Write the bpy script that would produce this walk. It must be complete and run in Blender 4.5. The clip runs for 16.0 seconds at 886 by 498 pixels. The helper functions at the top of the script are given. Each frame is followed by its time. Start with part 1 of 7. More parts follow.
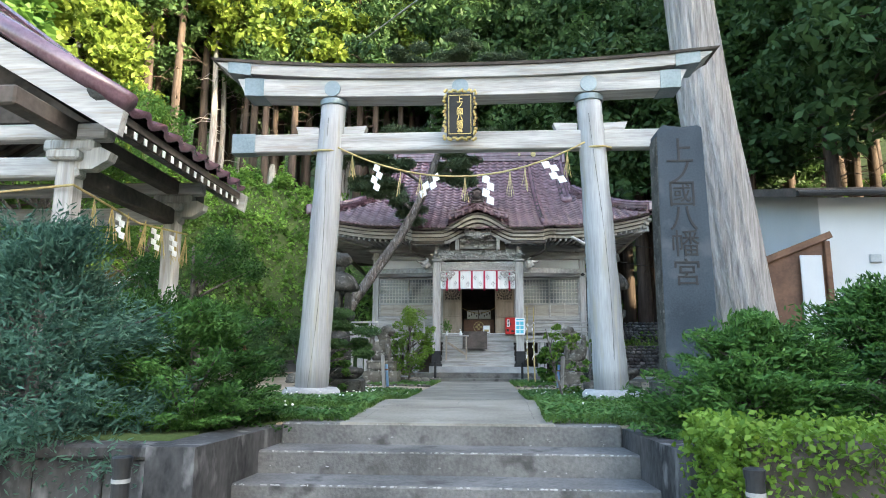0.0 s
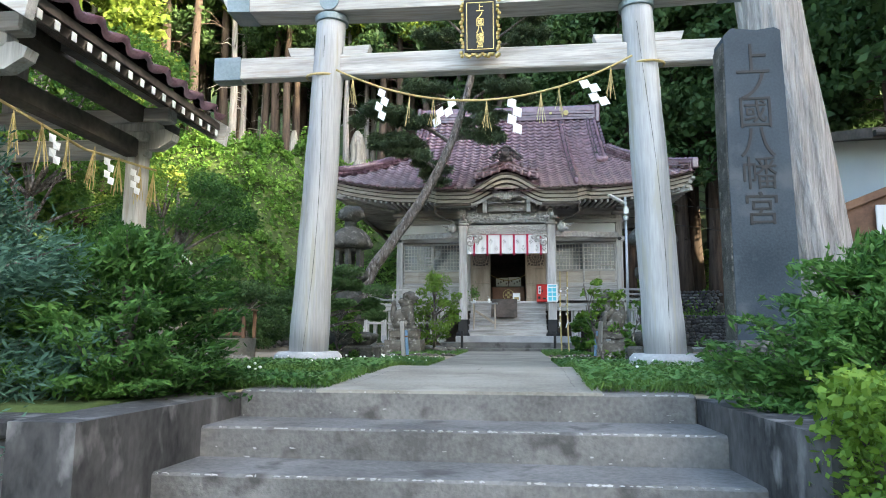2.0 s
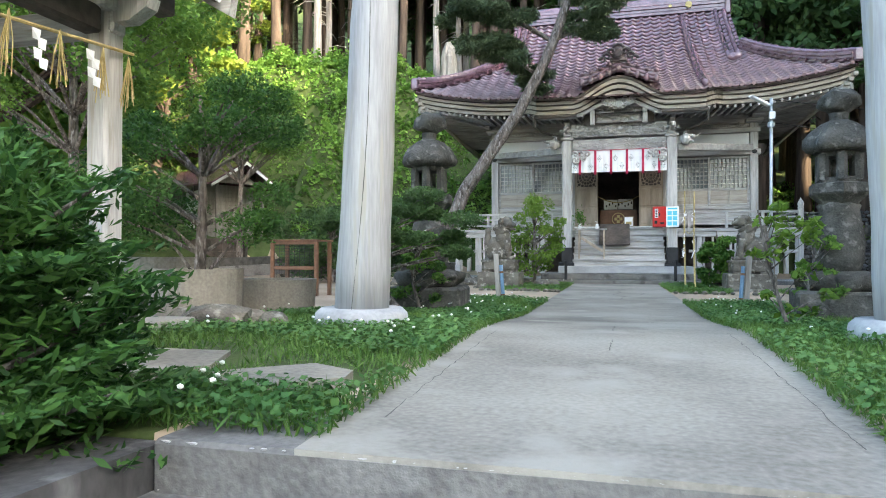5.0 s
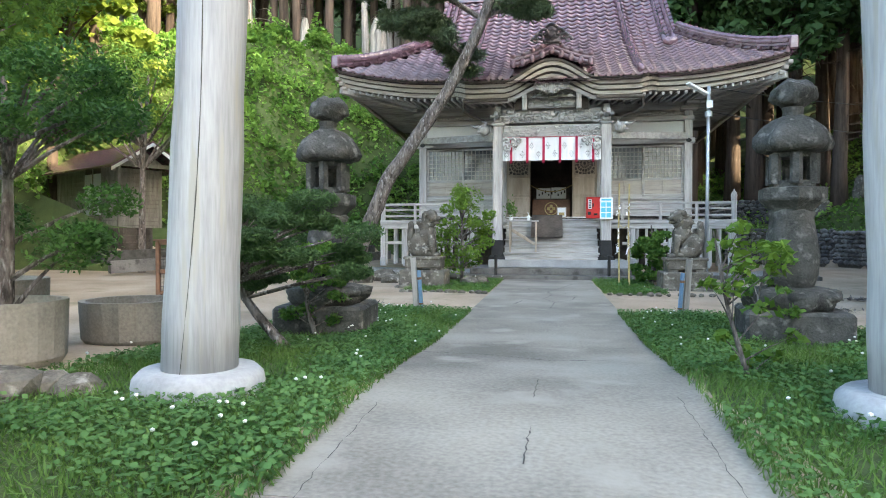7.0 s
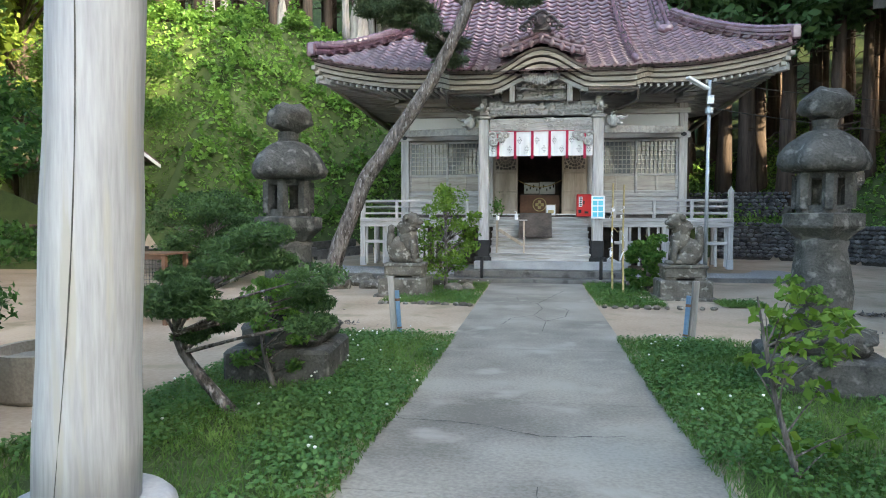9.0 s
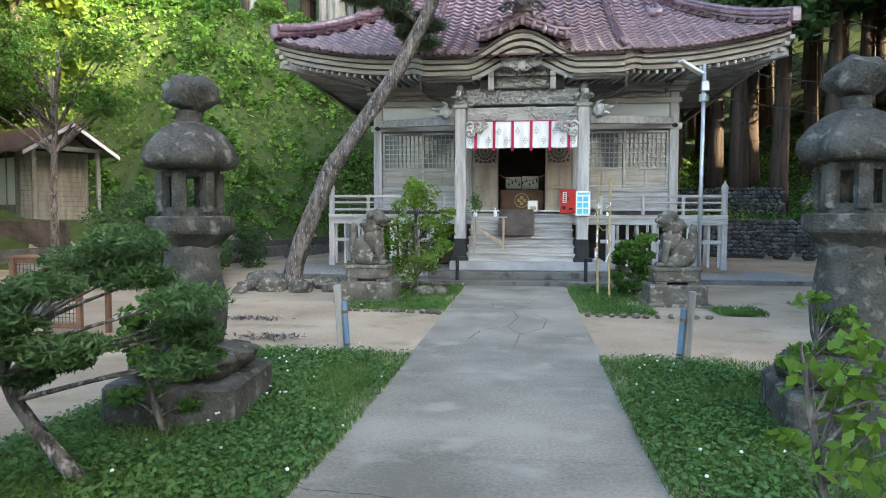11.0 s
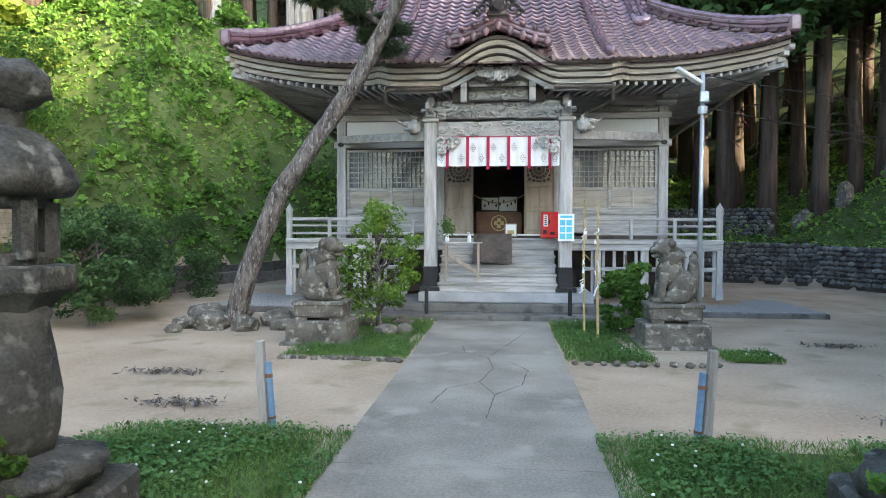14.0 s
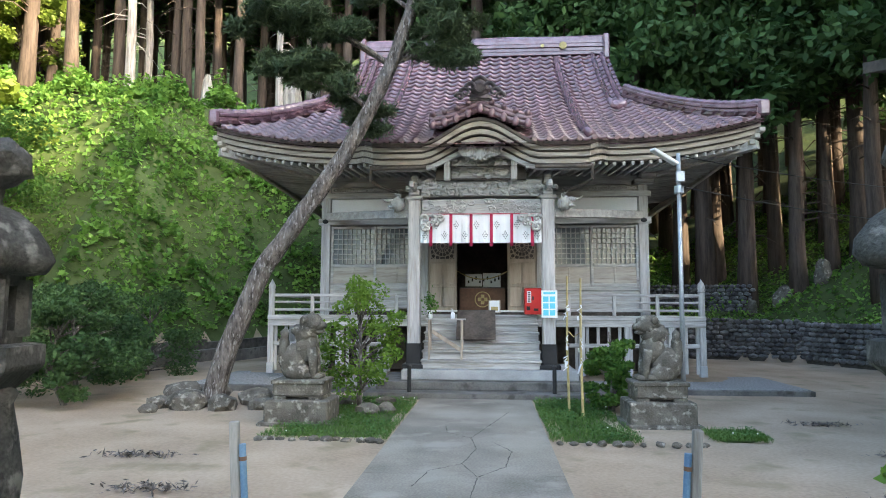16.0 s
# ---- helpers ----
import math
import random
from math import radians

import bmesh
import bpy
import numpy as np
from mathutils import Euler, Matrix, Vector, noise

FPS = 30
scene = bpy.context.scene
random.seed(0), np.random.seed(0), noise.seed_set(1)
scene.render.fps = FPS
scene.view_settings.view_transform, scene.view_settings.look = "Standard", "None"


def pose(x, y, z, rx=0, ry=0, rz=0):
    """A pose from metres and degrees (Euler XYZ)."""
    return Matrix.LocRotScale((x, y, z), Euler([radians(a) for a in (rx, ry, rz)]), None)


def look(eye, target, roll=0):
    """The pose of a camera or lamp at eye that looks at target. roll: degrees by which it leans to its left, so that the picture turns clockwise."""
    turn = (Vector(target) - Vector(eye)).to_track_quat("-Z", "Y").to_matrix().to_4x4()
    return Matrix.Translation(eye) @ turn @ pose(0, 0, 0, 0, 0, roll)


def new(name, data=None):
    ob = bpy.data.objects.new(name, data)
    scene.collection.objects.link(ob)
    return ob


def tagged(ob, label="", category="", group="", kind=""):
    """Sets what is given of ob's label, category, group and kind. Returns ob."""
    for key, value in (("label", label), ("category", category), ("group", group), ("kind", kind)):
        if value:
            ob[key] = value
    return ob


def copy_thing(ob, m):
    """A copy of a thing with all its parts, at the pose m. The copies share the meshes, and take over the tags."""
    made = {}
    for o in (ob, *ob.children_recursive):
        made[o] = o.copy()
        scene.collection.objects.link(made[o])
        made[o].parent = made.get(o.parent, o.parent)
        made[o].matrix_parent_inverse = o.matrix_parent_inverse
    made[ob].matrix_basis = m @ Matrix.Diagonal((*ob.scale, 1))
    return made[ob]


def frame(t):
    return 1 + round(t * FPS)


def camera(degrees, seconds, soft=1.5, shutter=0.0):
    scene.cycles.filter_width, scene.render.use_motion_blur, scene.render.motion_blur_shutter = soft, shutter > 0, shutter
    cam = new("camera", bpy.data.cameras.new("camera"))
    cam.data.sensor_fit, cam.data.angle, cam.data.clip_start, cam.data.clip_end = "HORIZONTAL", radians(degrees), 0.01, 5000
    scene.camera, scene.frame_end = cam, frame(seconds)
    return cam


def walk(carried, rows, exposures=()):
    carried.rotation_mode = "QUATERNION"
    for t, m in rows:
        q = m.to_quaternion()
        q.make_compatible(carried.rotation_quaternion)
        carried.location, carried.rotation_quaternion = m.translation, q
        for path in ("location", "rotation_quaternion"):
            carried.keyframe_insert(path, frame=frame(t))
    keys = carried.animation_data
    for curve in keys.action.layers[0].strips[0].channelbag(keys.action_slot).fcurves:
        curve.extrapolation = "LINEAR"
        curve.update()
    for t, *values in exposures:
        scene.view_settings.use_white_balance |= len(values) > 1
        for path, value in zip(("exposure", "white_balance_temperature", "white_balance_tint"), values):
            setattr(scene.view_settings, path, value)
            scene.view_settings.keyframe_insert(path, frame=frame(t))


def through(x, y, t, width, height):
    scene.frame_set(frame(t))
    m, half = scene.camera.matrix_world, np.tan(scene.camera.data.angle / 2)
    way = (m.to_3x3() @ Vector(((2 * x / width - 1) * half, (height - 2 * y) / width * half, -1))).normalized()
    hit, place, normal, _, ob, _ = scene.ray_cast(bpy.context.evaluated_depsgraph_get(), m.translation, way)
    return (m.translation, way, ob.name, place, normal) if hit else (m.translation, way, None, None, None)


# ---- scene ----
cam = camera(67.9, 16.0, soft=1.0)
PATH = [
    (0, (0.28, 0.042, 0.578), (0.157, 2.01, 0.914), 0.3),
    (0.5, (0.316, 0.23, 0.511), (0.204, 2.2, 0.836), 0.3),
    (1, (0.337, 0.511, 0.478), (0.218, 2.484, 0.78), 0.2),
    (1.5, (0.32, 0.892, 0.46), (0.177, 2.868, 0.739), 0.3),
    (2, (0.324, 1.254, 0.443), (0.107, 3.225, 0.702), 0.2),
    (2.5, (0.213, 1.67, 0.403), (-0.082, 3.634, 0.64), 0.3),
    (3, (0.183, 2.114, 0.369), (-0.165, 4.075, 0.557), 0.3),
    (3.5, (0.15, 2.437, 0.34), (-0.305, 4.379, 0.49), 0.0),
    (5.8, (0.038, 3.605, 0.743), (-0.474, 5.539, 0.724), -0.0),
    (6, (0.066, 3.732, 0.741), (-0.42, 5.672, 0.717), 0.0),
    (6.5, (0.171, 4.1, 0.861), (-0.184, 6.068, 0.835), 0.0),
    (7, (0.111, 4.335, 0.941), (-0.214, 6.308, 0.906), 0.1),
    (7.5, (0.038, 4.565, 1.066), (-0.283, 6.538, 1.018), 0.2),
    (8, (0.089, 4.798, 1.2), (-0.193, 6.777, 1.146), 0.0),
    (8.5, (-0.006, 4.994, 1.269), (-0.289, 6.972, 1.198), 0.2),
    (9, (0.027, 5.183, 1.34), (-0.254, 7.162, 1.251), 0.1),
    (11.5, (0.271, 6.618, 1.381), (0.029, 8.601, 1.277), 0.1),
    (12, (0.314, 6.92, 1.39), (0.078, 8.903, 1.291), -0.1),
    (12.5, (0.262, 7.197, 1.435), (0.042, 9.182, 1.338), 0.0),
    (13, (0.285, 7.433, 1.467), (0.085, 9.421, 1.375), 0.1),
    (13.5, (0.286, 7.61, 1.499), (0.081, 9.598, 1.428), 0.1),
    (14, (0.247, 7.723, 1.522), (0.059, 9.713, 1.472), 0.2),
    (14.5, (0.264, 7.731, 1.551), (0.077, 9.722, 1.546), 0.1),
    (15, (0.268, 7.735, 1.562), (0.091, 9.726, 1.632), 0.2),
    (15.5, (0.276, 7.726, 1.558), (0.115, 9.716, 1.683), 0.2),
    (16, (0.283, 7.725, 1.532), (0.139, 9.711, 1.712), 0.2),
]
walk(cam, [(t, look(eye, target, roll)) for t, eye, target, roll in PATH], [(0, 3.22, 6480, 7), (3.5, 3.3, 6500, 7), (6, 3.58, 6600, 7), (9, 3.38, 6600, 7), (12.5, 3.46, 6500, 8), (16, 3.39, 6480, 8)])

# ---- light ----
w = bpy.data.worlds.new("sky")
scene.world = w
w.use_nodes = True
sky = w.node_tree.nodes.new("ShaderNodeTexSky")
sky.sky_type, sky.sun_disc = "NISHITA", False
SUN_EL, SUN_AZ = radians(20), radians(120)
sky.sun_elevation, sky.sun_rotation = SUN_EL, SUN_AZ
sky.air_density, sky.dust_density = 1.0, 3.0
w.node_tree.links.new(sky.outputs[0], w.node_tree.nodes["Background"].inputs[0])
w.node_tree.nodes["Background"].inputs[1].default_value = 0.15
sun = new("sun", bpy.data.lights.new("sun", "SUN"))
sun.data.energy, sun.data.angle, sun.data.color = 2.2, radians(0.6), (1.0, 0.82, 0.55)
sun.matrix_world = look((0, 0, 60), (-math.sin(SUN_AZ) * 100, -math.cos(SUN_AZ) * 100, 60 - 100 * math.tan(SUN_EL)))

# ---- materials ----


def material(name, a, b, rough=0.8, scale=3.0, fine=40.0, bump=0.3, metal=0.0, c=None, stretch=(1, 1, 1), spec=0.3, vary=0.0, islands=False, bdist=0.02):
    """Two colours mixed by coarse and fine noise, a third in patches, with fine relief."""
    m = bpy.data.materials.new(name)
    m.use_nodes = True
    nt = m.node_tree
    n, l = nt.nodes, nt.links
    p = n["Principled BSDF"]
    p.inputs["Roughness"].default_value, p.inputs["Metallic"].default_value = rough, metal
    p.inputs["Specular IOR Level"].default_value = spec
    tc, mp = n.new("ShaderNodeTexCoord"), n.new("ShaderNodeMapping")
    mp.inputs["Scale"].default_value = stretch
    l.new(tc.outputs["Object"], mp.inputs[0])
    n1, n2 = n.new("ShaderNodeTexNoise"), n.new("ShaderNodeTexNoise")
    n1.inputs["Scale"].default_value, n1.inputs["Detail"].default_value = scale, 5
    n2.inputs["Scale"].default_value, n2.inputs["Detail"].default_value = fine, 4
    l.new(mp.outputs[0], n1.inputs["Vector"])
    l.new(mp.outputs[0], n2.inputs["Vector"])
    add = n.new("ShaderNodeMath")
    add.operation = "MULTIPLY_ADD"
    l.new(n2.outputs[0], add.inputs[0])
    add.inputs[1].default_value = 0.5
    l.new(n1.outputs[0], add.inputs[2])
    r = n.new("ShaderNodeValToRGB")
    e = r.color_ramp.elements
    e[0].position, e[0].color = 0.55, (*a, 1)
    e[1].position, e[1].color = 0.95, (*b, 1)
    l.new(add.outputs[0], r.inputs[0])
    col = r.outputs[0]
    if c:
        n3, r3 = n.new("ShaderNodeTexNoise"), n.new("ShaderNodeValToRGB")
        n3.inputs["Scale"].default_value, n3.inputs["Detail"].default_value = scale * 2.3, 8
        l.new(mp.outputs[0], n3.inputs["Vector"])
        r3.color_ramp.elements[0].position, r3.color_ramp.elements[1].position = 0.56, 0.68
        mix = n.new("ShaderNodeMix")
        mix.data_type = "RGBA"
        l.new(n3.outputs[0], r3.inputs[0])
        l.new(r3.outputs[0], mix.inputs[0])
        l.new(col, mix.inputs[6])
        mix.inputs[7].default_value = (*c, 1)
        col = mix.outputs[2]
    if vary:
        rnd = n.new("ShaderNodeNewGeometry" if islands else "ShaderNodeObjectInfo")
        hsv, mr = n.new("ShaderNodeHueSaturation"), n.new("ShaderNodeMapRange")
        mr.inputs[3].default_value, mr.inputs[4].default_value = 1 - vary, 1 + vary
        l.new(rnd.outputs["Random Per Island" if islands else "Random"], mr.inputs[0])
        l.new(mr.outputs[0], hsv.inputs["Value"])
        l.new(col, hsv.inputs["Color"])
        col = hsv.outputs[0]
    l.new(col, p.inputs["Base Color"])
    if bump:
        bp = n.new("ShaderNodeBump")
        bp.inputs["Strength"].default_value, bp.inputs["Distance"].default_value = bump, bdist
        l.new(add.outputs[0], bp.inputs["Height"])
        l.new(bp.outputs[0], p.inputs["Normal"])
    return m


def leafy(name, a, b, vary=0.35, through=0.35):
    """Leaf: a diffuse and a translucent share, each leaf of its own tone."""
    m = bpy.data.materials.new(name)
    m.use_nodes = True
    n, l = m.node_tree.nodes, m.node_tree.links
    p = n["Principled BSDF"]
    p.inputs["Roughness"].default_value, p.inputs["Specular IOR Level"].default_value = 0.55, 0.25
    g, r = n.new("ShaderNodeNewGeometry"), n.new("ShaderNodeValToRGB")
    r.color_ramp.elements[0].color, r.color_ramp.elements[1].color = (*a, 1), (*b, 1)
    tc, nz, ad = n.new("ShaderNodeTexCoord"), n.new("ShaderNodeTexNoise"), n.new("ShaderNodeMath")
    nz.inputs["Scale"].default_value = 0.9
    l.new(tc.outputs["Object"], nz.inputs["Vector"])
    ad.operation = "MULTIPLY_ADD"
    l.new(g.outputs["Random Per Island"], ad.inputs[0])
    ad.inputs[1].default_value = vary
    l.new(nz.outputs[0], ad.inputs[2])
    l.new(ad.outputs[0], r.inputs[0])
    r.color_ramp.elements[0].position, r.color_ramp.elements[1].position = 0.4, 0.9
    l.new(r.outputs[0], p.inputs["Base Color"])
    tr, mx = n.new("ShaderNodeBsdfTranslucent"), n.new("ShaderNodeMixShader")
    l.new(r.outputs[0], tr.inputs[0])
    mx.inputs[0].default_value = through
    l.new(p.outputs[0], mx.inputs[1])
    l.new(tr.outputs[0], mx.inputs[2])
    l.new(mx.outputs[0], n["Material Output"].inputs[0])
    return m


CONCRETE = material("concrete", (0.15, 0.138, 0.115), (0.31, 0.288, 0.245), 0.9, 0.9, 45, 0.35, c=(0.30, 0.28, 0.24))
STEPS = material("step_concrete", (0.09, 0.086, 0.08), (0.195, 0.186, 0.172), 0.9, 2.0, 45, 0.7, c=(0.07, 0.066, 0.06))
CHEEK = material("stained_concrete", (0.02, 0.02, 0.02), (0.085, 0.082, 0.08), 0.9, 3.0, 30, 0.5, c=(0.17, 0.165, 0.16), stretch=(1, 1, 0.5))
SEAM = material("dark_joint", (0.05, 0.047, 0.04), (0.10, 0.095, 0.085), 0.95, 8, 60, 0.2)
PALE = material("chipped_edge", (0.27, 0.26, 0.24), (0.42, 0.41, 0.39), 0.9, 6, 60, 0.4)
SOIL = material("soil", (0.27, 0.205, 0.145), (0.42, 0.335, 0.25), 0.95, 0.7, 25, 0.35, c=(0.24, 0.20, 0.13))
TURF = material("turf", (0.035, 0.055, 0.015), (0.07, 0.10, 0.03), 0.95, 3, 40, 0.5)
GRAVEL = material("gravel", (0.14, 0.14, 0.14), (0.38, 0.38, 0.38), 0.9, 30, 90, 0.8)
WOOD = material("weathered_grey_wood", (0.29, 0.28, 0.265), (0.54, 0.525, 0.50), 0.85, 2.0, 12, 0.3, stretch=(6, 6, 0.5), c=(0.33, 0.30, 0.26))
WOODX = material("weathered_grey_wood_beam", (0.27, 0.26, 0.245), (0.52, 0.505, 0.48), 0.85, 2.0, 12, 0.3, stretch=(0.5, 6, 6), c=(0.33, 0.30, 0.26))
PILLAR = material("silver_torii_wood", (0.27, 0.27, 0.27), (0.44, 0.445, 0.445), 0.65, 1.5, 14, 0.25, stretch=(5, 5, 0.4), c=(0.34, 0.33, 0.29))
COPPER = material("grey_green_metal_cap", (0.16, 0.20, 0.21), (0.27, 0.31, 0.32), 0.5, 3, 40, 0.15, metal=0.4)
TAN = material("tan_door_wood", (0.30, 0.245, 0.19), (0.45, 0.38, 0.30), 0.8, 2.0, 14, 0.25, stretch=(5, 5, 0.5))
TANB = material("eave_board_wood", (0.30, 0.265, 0.215), (0.47, 0.43, 0.365), 0.85, 2.0, 14, 0.25, stretch=(0.5, 5, 5), c=(0.26, 0.23, 0.19))
# dark timber; also painted where shade lies under eaves and in gaps
DARKW_SHADE = material("dark_wood", (0.05, 0.042, 0.036), (0.12, 0.10, 0.085), 0.85, 3, 20, 0.3)
BROWNW = material("brown_wood", (0.10, 0.05, 0.03), (0.18, 0.095, 0.055), 0.6, 3, 20, 0.2)
PLASTER = material("white_plaster", (0.66, 0.66, 0.65), (0.80, 0.80, 0.79), 0.8, 1.2, 40, 0.1)
TILE = material("maroon_glazed_tile", (0.105, 0.052, 0.066), (0.18, 0.10, 0.122), 0.22, 5, 40, 0.1, spec=0.9, vary=0.25)
TILES = material("maroon_glazed_tiles", (0.105, 0.052, 0.066), (0.18, 0.10, 0.122), 0.22, 5, 40, 0.1, spec=0.9, vary=0.25, islands=True)
DARKT = material("dark_ornament_tile", (0.05, 0.042, 0.045), (0.11, 0.092, 0.095), 0.5, 5, 40, 0.3)
STONE = material("mossy_dark_stone", (0.03, 0.03, 0.026), (0.10, 0.097, 0.087), 0.92, 5, 55, 1.0, c=(0.17, 0.165, 0.148))
KOMA = material("lichen_stone", (0.065, 0.058, 0.046), (0.17, 0.153, 0.125), 0.92, 5, 55, 1.0, c=(0.30, 0.28, 0.24))
WALLST = material("field_stone", (0.07, 0.07, 0.075), (0.19, 0.19, 0.19), 0.9, 4, 40, 0.5, vary=0.4)
WALLSTS = material("field_stones", (0.07, 0.07, 0.075), (0.19, 0.19, 0.19), 0.9, 4, 40, 0.5, vary=0.4, islands=True)
SLATE = material("blue_grey_slate", (0.03, 0.041, 0.052), (0.065, 0.08, 0.096), 0.75, 1.4, 50, 0.2, spec=0.15, c=(0.085, 0.095, 0.105))
PLINTH = material("painted_concrete", (0.26, 0.265, 0.268), (0.40, 0.405, 0.405), 0.85, 3, 40, 0.35)
BARK = material("pine_bark", (0.04, 0.033, 0.028), (0.22, 0.19, 0.17), 0.95, 7, 26, 1.0, stretch=(2, 2, 0.6), c=(0.33, 0.31, 0.30), bdist=0.05)
CEDARB = material("cedar_bark", (0.22, 0.20, 0.19), (0.45, 0.42, 0.40), 0.95, 5, 16, 1.0, stretch=(4, 4, 0.25), bdist=0.05)
FARB = material("forest_bark", (0.042, 0.031, 0.025), (0.11, 0.082, 0.066), 0.95, 3, 16, 0.6, stretch=(3, 3, 0.25))
CLOTH = material("white_cloth", (0.74, 0.74, 0.73), (0.84, 0.84, 0.83), 0.85, 3, 80, 0.1)
PAPER = material("white_paper", (0.78, 0.78, 0.79), (0.86, 0.86, 0.86), 0.8, 3, 80, 0.02)
STRAW = material("straw", (0.33, 0.25, 0.10), (0.52, 0.42, 0.20), 0.9, 10, 60, 0.3)
RED = material("red_paint", (0.55, 0.02, 0.02), (0.66, 0.035, 0.03), 0.35, 3, 60, 0.03)
REDRIB = material("crimson_ribbon", (0.36, 0.012, 0.05), (0.45, 0.02, 0.07), 0.7, 3, 60, 0.05)
CYAN = material("cyan_print", (0.10, 0.50, 0.62), (0.14, 0.58, 0.70), 0.5, 3, 60, 0.0)
INK = material("black_ink", (0.015, 0.015, 0.015), (0.03, 0.03, 0.03), 0.6, 3, 60, 0.0)
GOLD = material("gold_leaf", (0.55, 0.40, 0.14), (0.75, 0.58, 0.25), 0.35, 4, 50, 0.1, metal=0.9)
STEEL = material("galvanised_steel", (0.32, 0.35, 0.37), (0.45, 0.48, 0.50), 0.45, 4, 50, 0.1, metal=0.6)
BLUE = material("blue_paint", (0.09, 0.17, 0.27), (0.16, 0.26, 0.37), 0.6, 4, 50, 0.1)
GREYT = material("grey_old_timber", (0.19, 0.175, 0.155), (0.34, 0.32, 0.29), 0.9, 3, 20, 0.4, stretch=(4, 4, 0.5))
PETAL = material("clover_white", (0.7, 0.7, 0.66), (0.8, 0.8, 0.76), 0.8, 3, 60, 0.0)
HOUSEW = material("house_white", (0.50, 0.515, 0.525), (0.60, 0.61, 0.615), 0.8, 0.6, 50, 0.1)
GLASS = bpy.data.materials.new("window_glass")
GLASS.use_nodes = True
gp = GLASS.node_tree.nodes["Principled BSDF"]
gp.inputs["Base Color"].default_value, gp.inputs["Roughness"].default_value = (0.10, 0.115, 0.125, 1), 0.08
L_IVY = leafy("ivy_leaf", (0.065, 0.165, 0.03), (0.24, 0.41, 0.085), through=0.45)
L_YEW = leafy("yew_needle", (0.02, 0.065, 0.014), (0.10, 0.215, 0.045))
L_JUN = leafy("juniper_needle", (0.035, 0.09, 0.062), (0.11, 0.21, 0.145))
L_PINE = leafy("pine_needle", (0.03, 0.055, 0.025), (0.09, 0.125, 0.06), through=0.2)
L_CEDAR = leafy("cedar_needle", (0.03, 0.07, 0.025), (0.09, 0.16, 0.05), through=0.3)
L_BROAD = leafy("broad_leaf", (0.05, 0.13, 0.025), (0.16, 0.28, 0.05), through=0.4)
# leaf colour with the yellow of sunlight painted in, for crest crowns
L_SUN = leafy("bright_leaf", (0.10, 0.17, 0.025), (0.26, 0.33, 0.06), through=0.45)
L_HEDGE = leafy("hedge_leaf", (0.05, 0.12, 0.012), (0.18, 0.29, 0.04))
L_GRASS = leafy("grass_blade", (0.05, 0.115, 0.02), (0.13, 0.22, 0.05), through=0.3)
L_CLOVER = leafy("clover_leaf", (0.045, 0.12, 0.03), (0.11, 0.21, 0.06), through=0.3)

# ---- building blocks ----


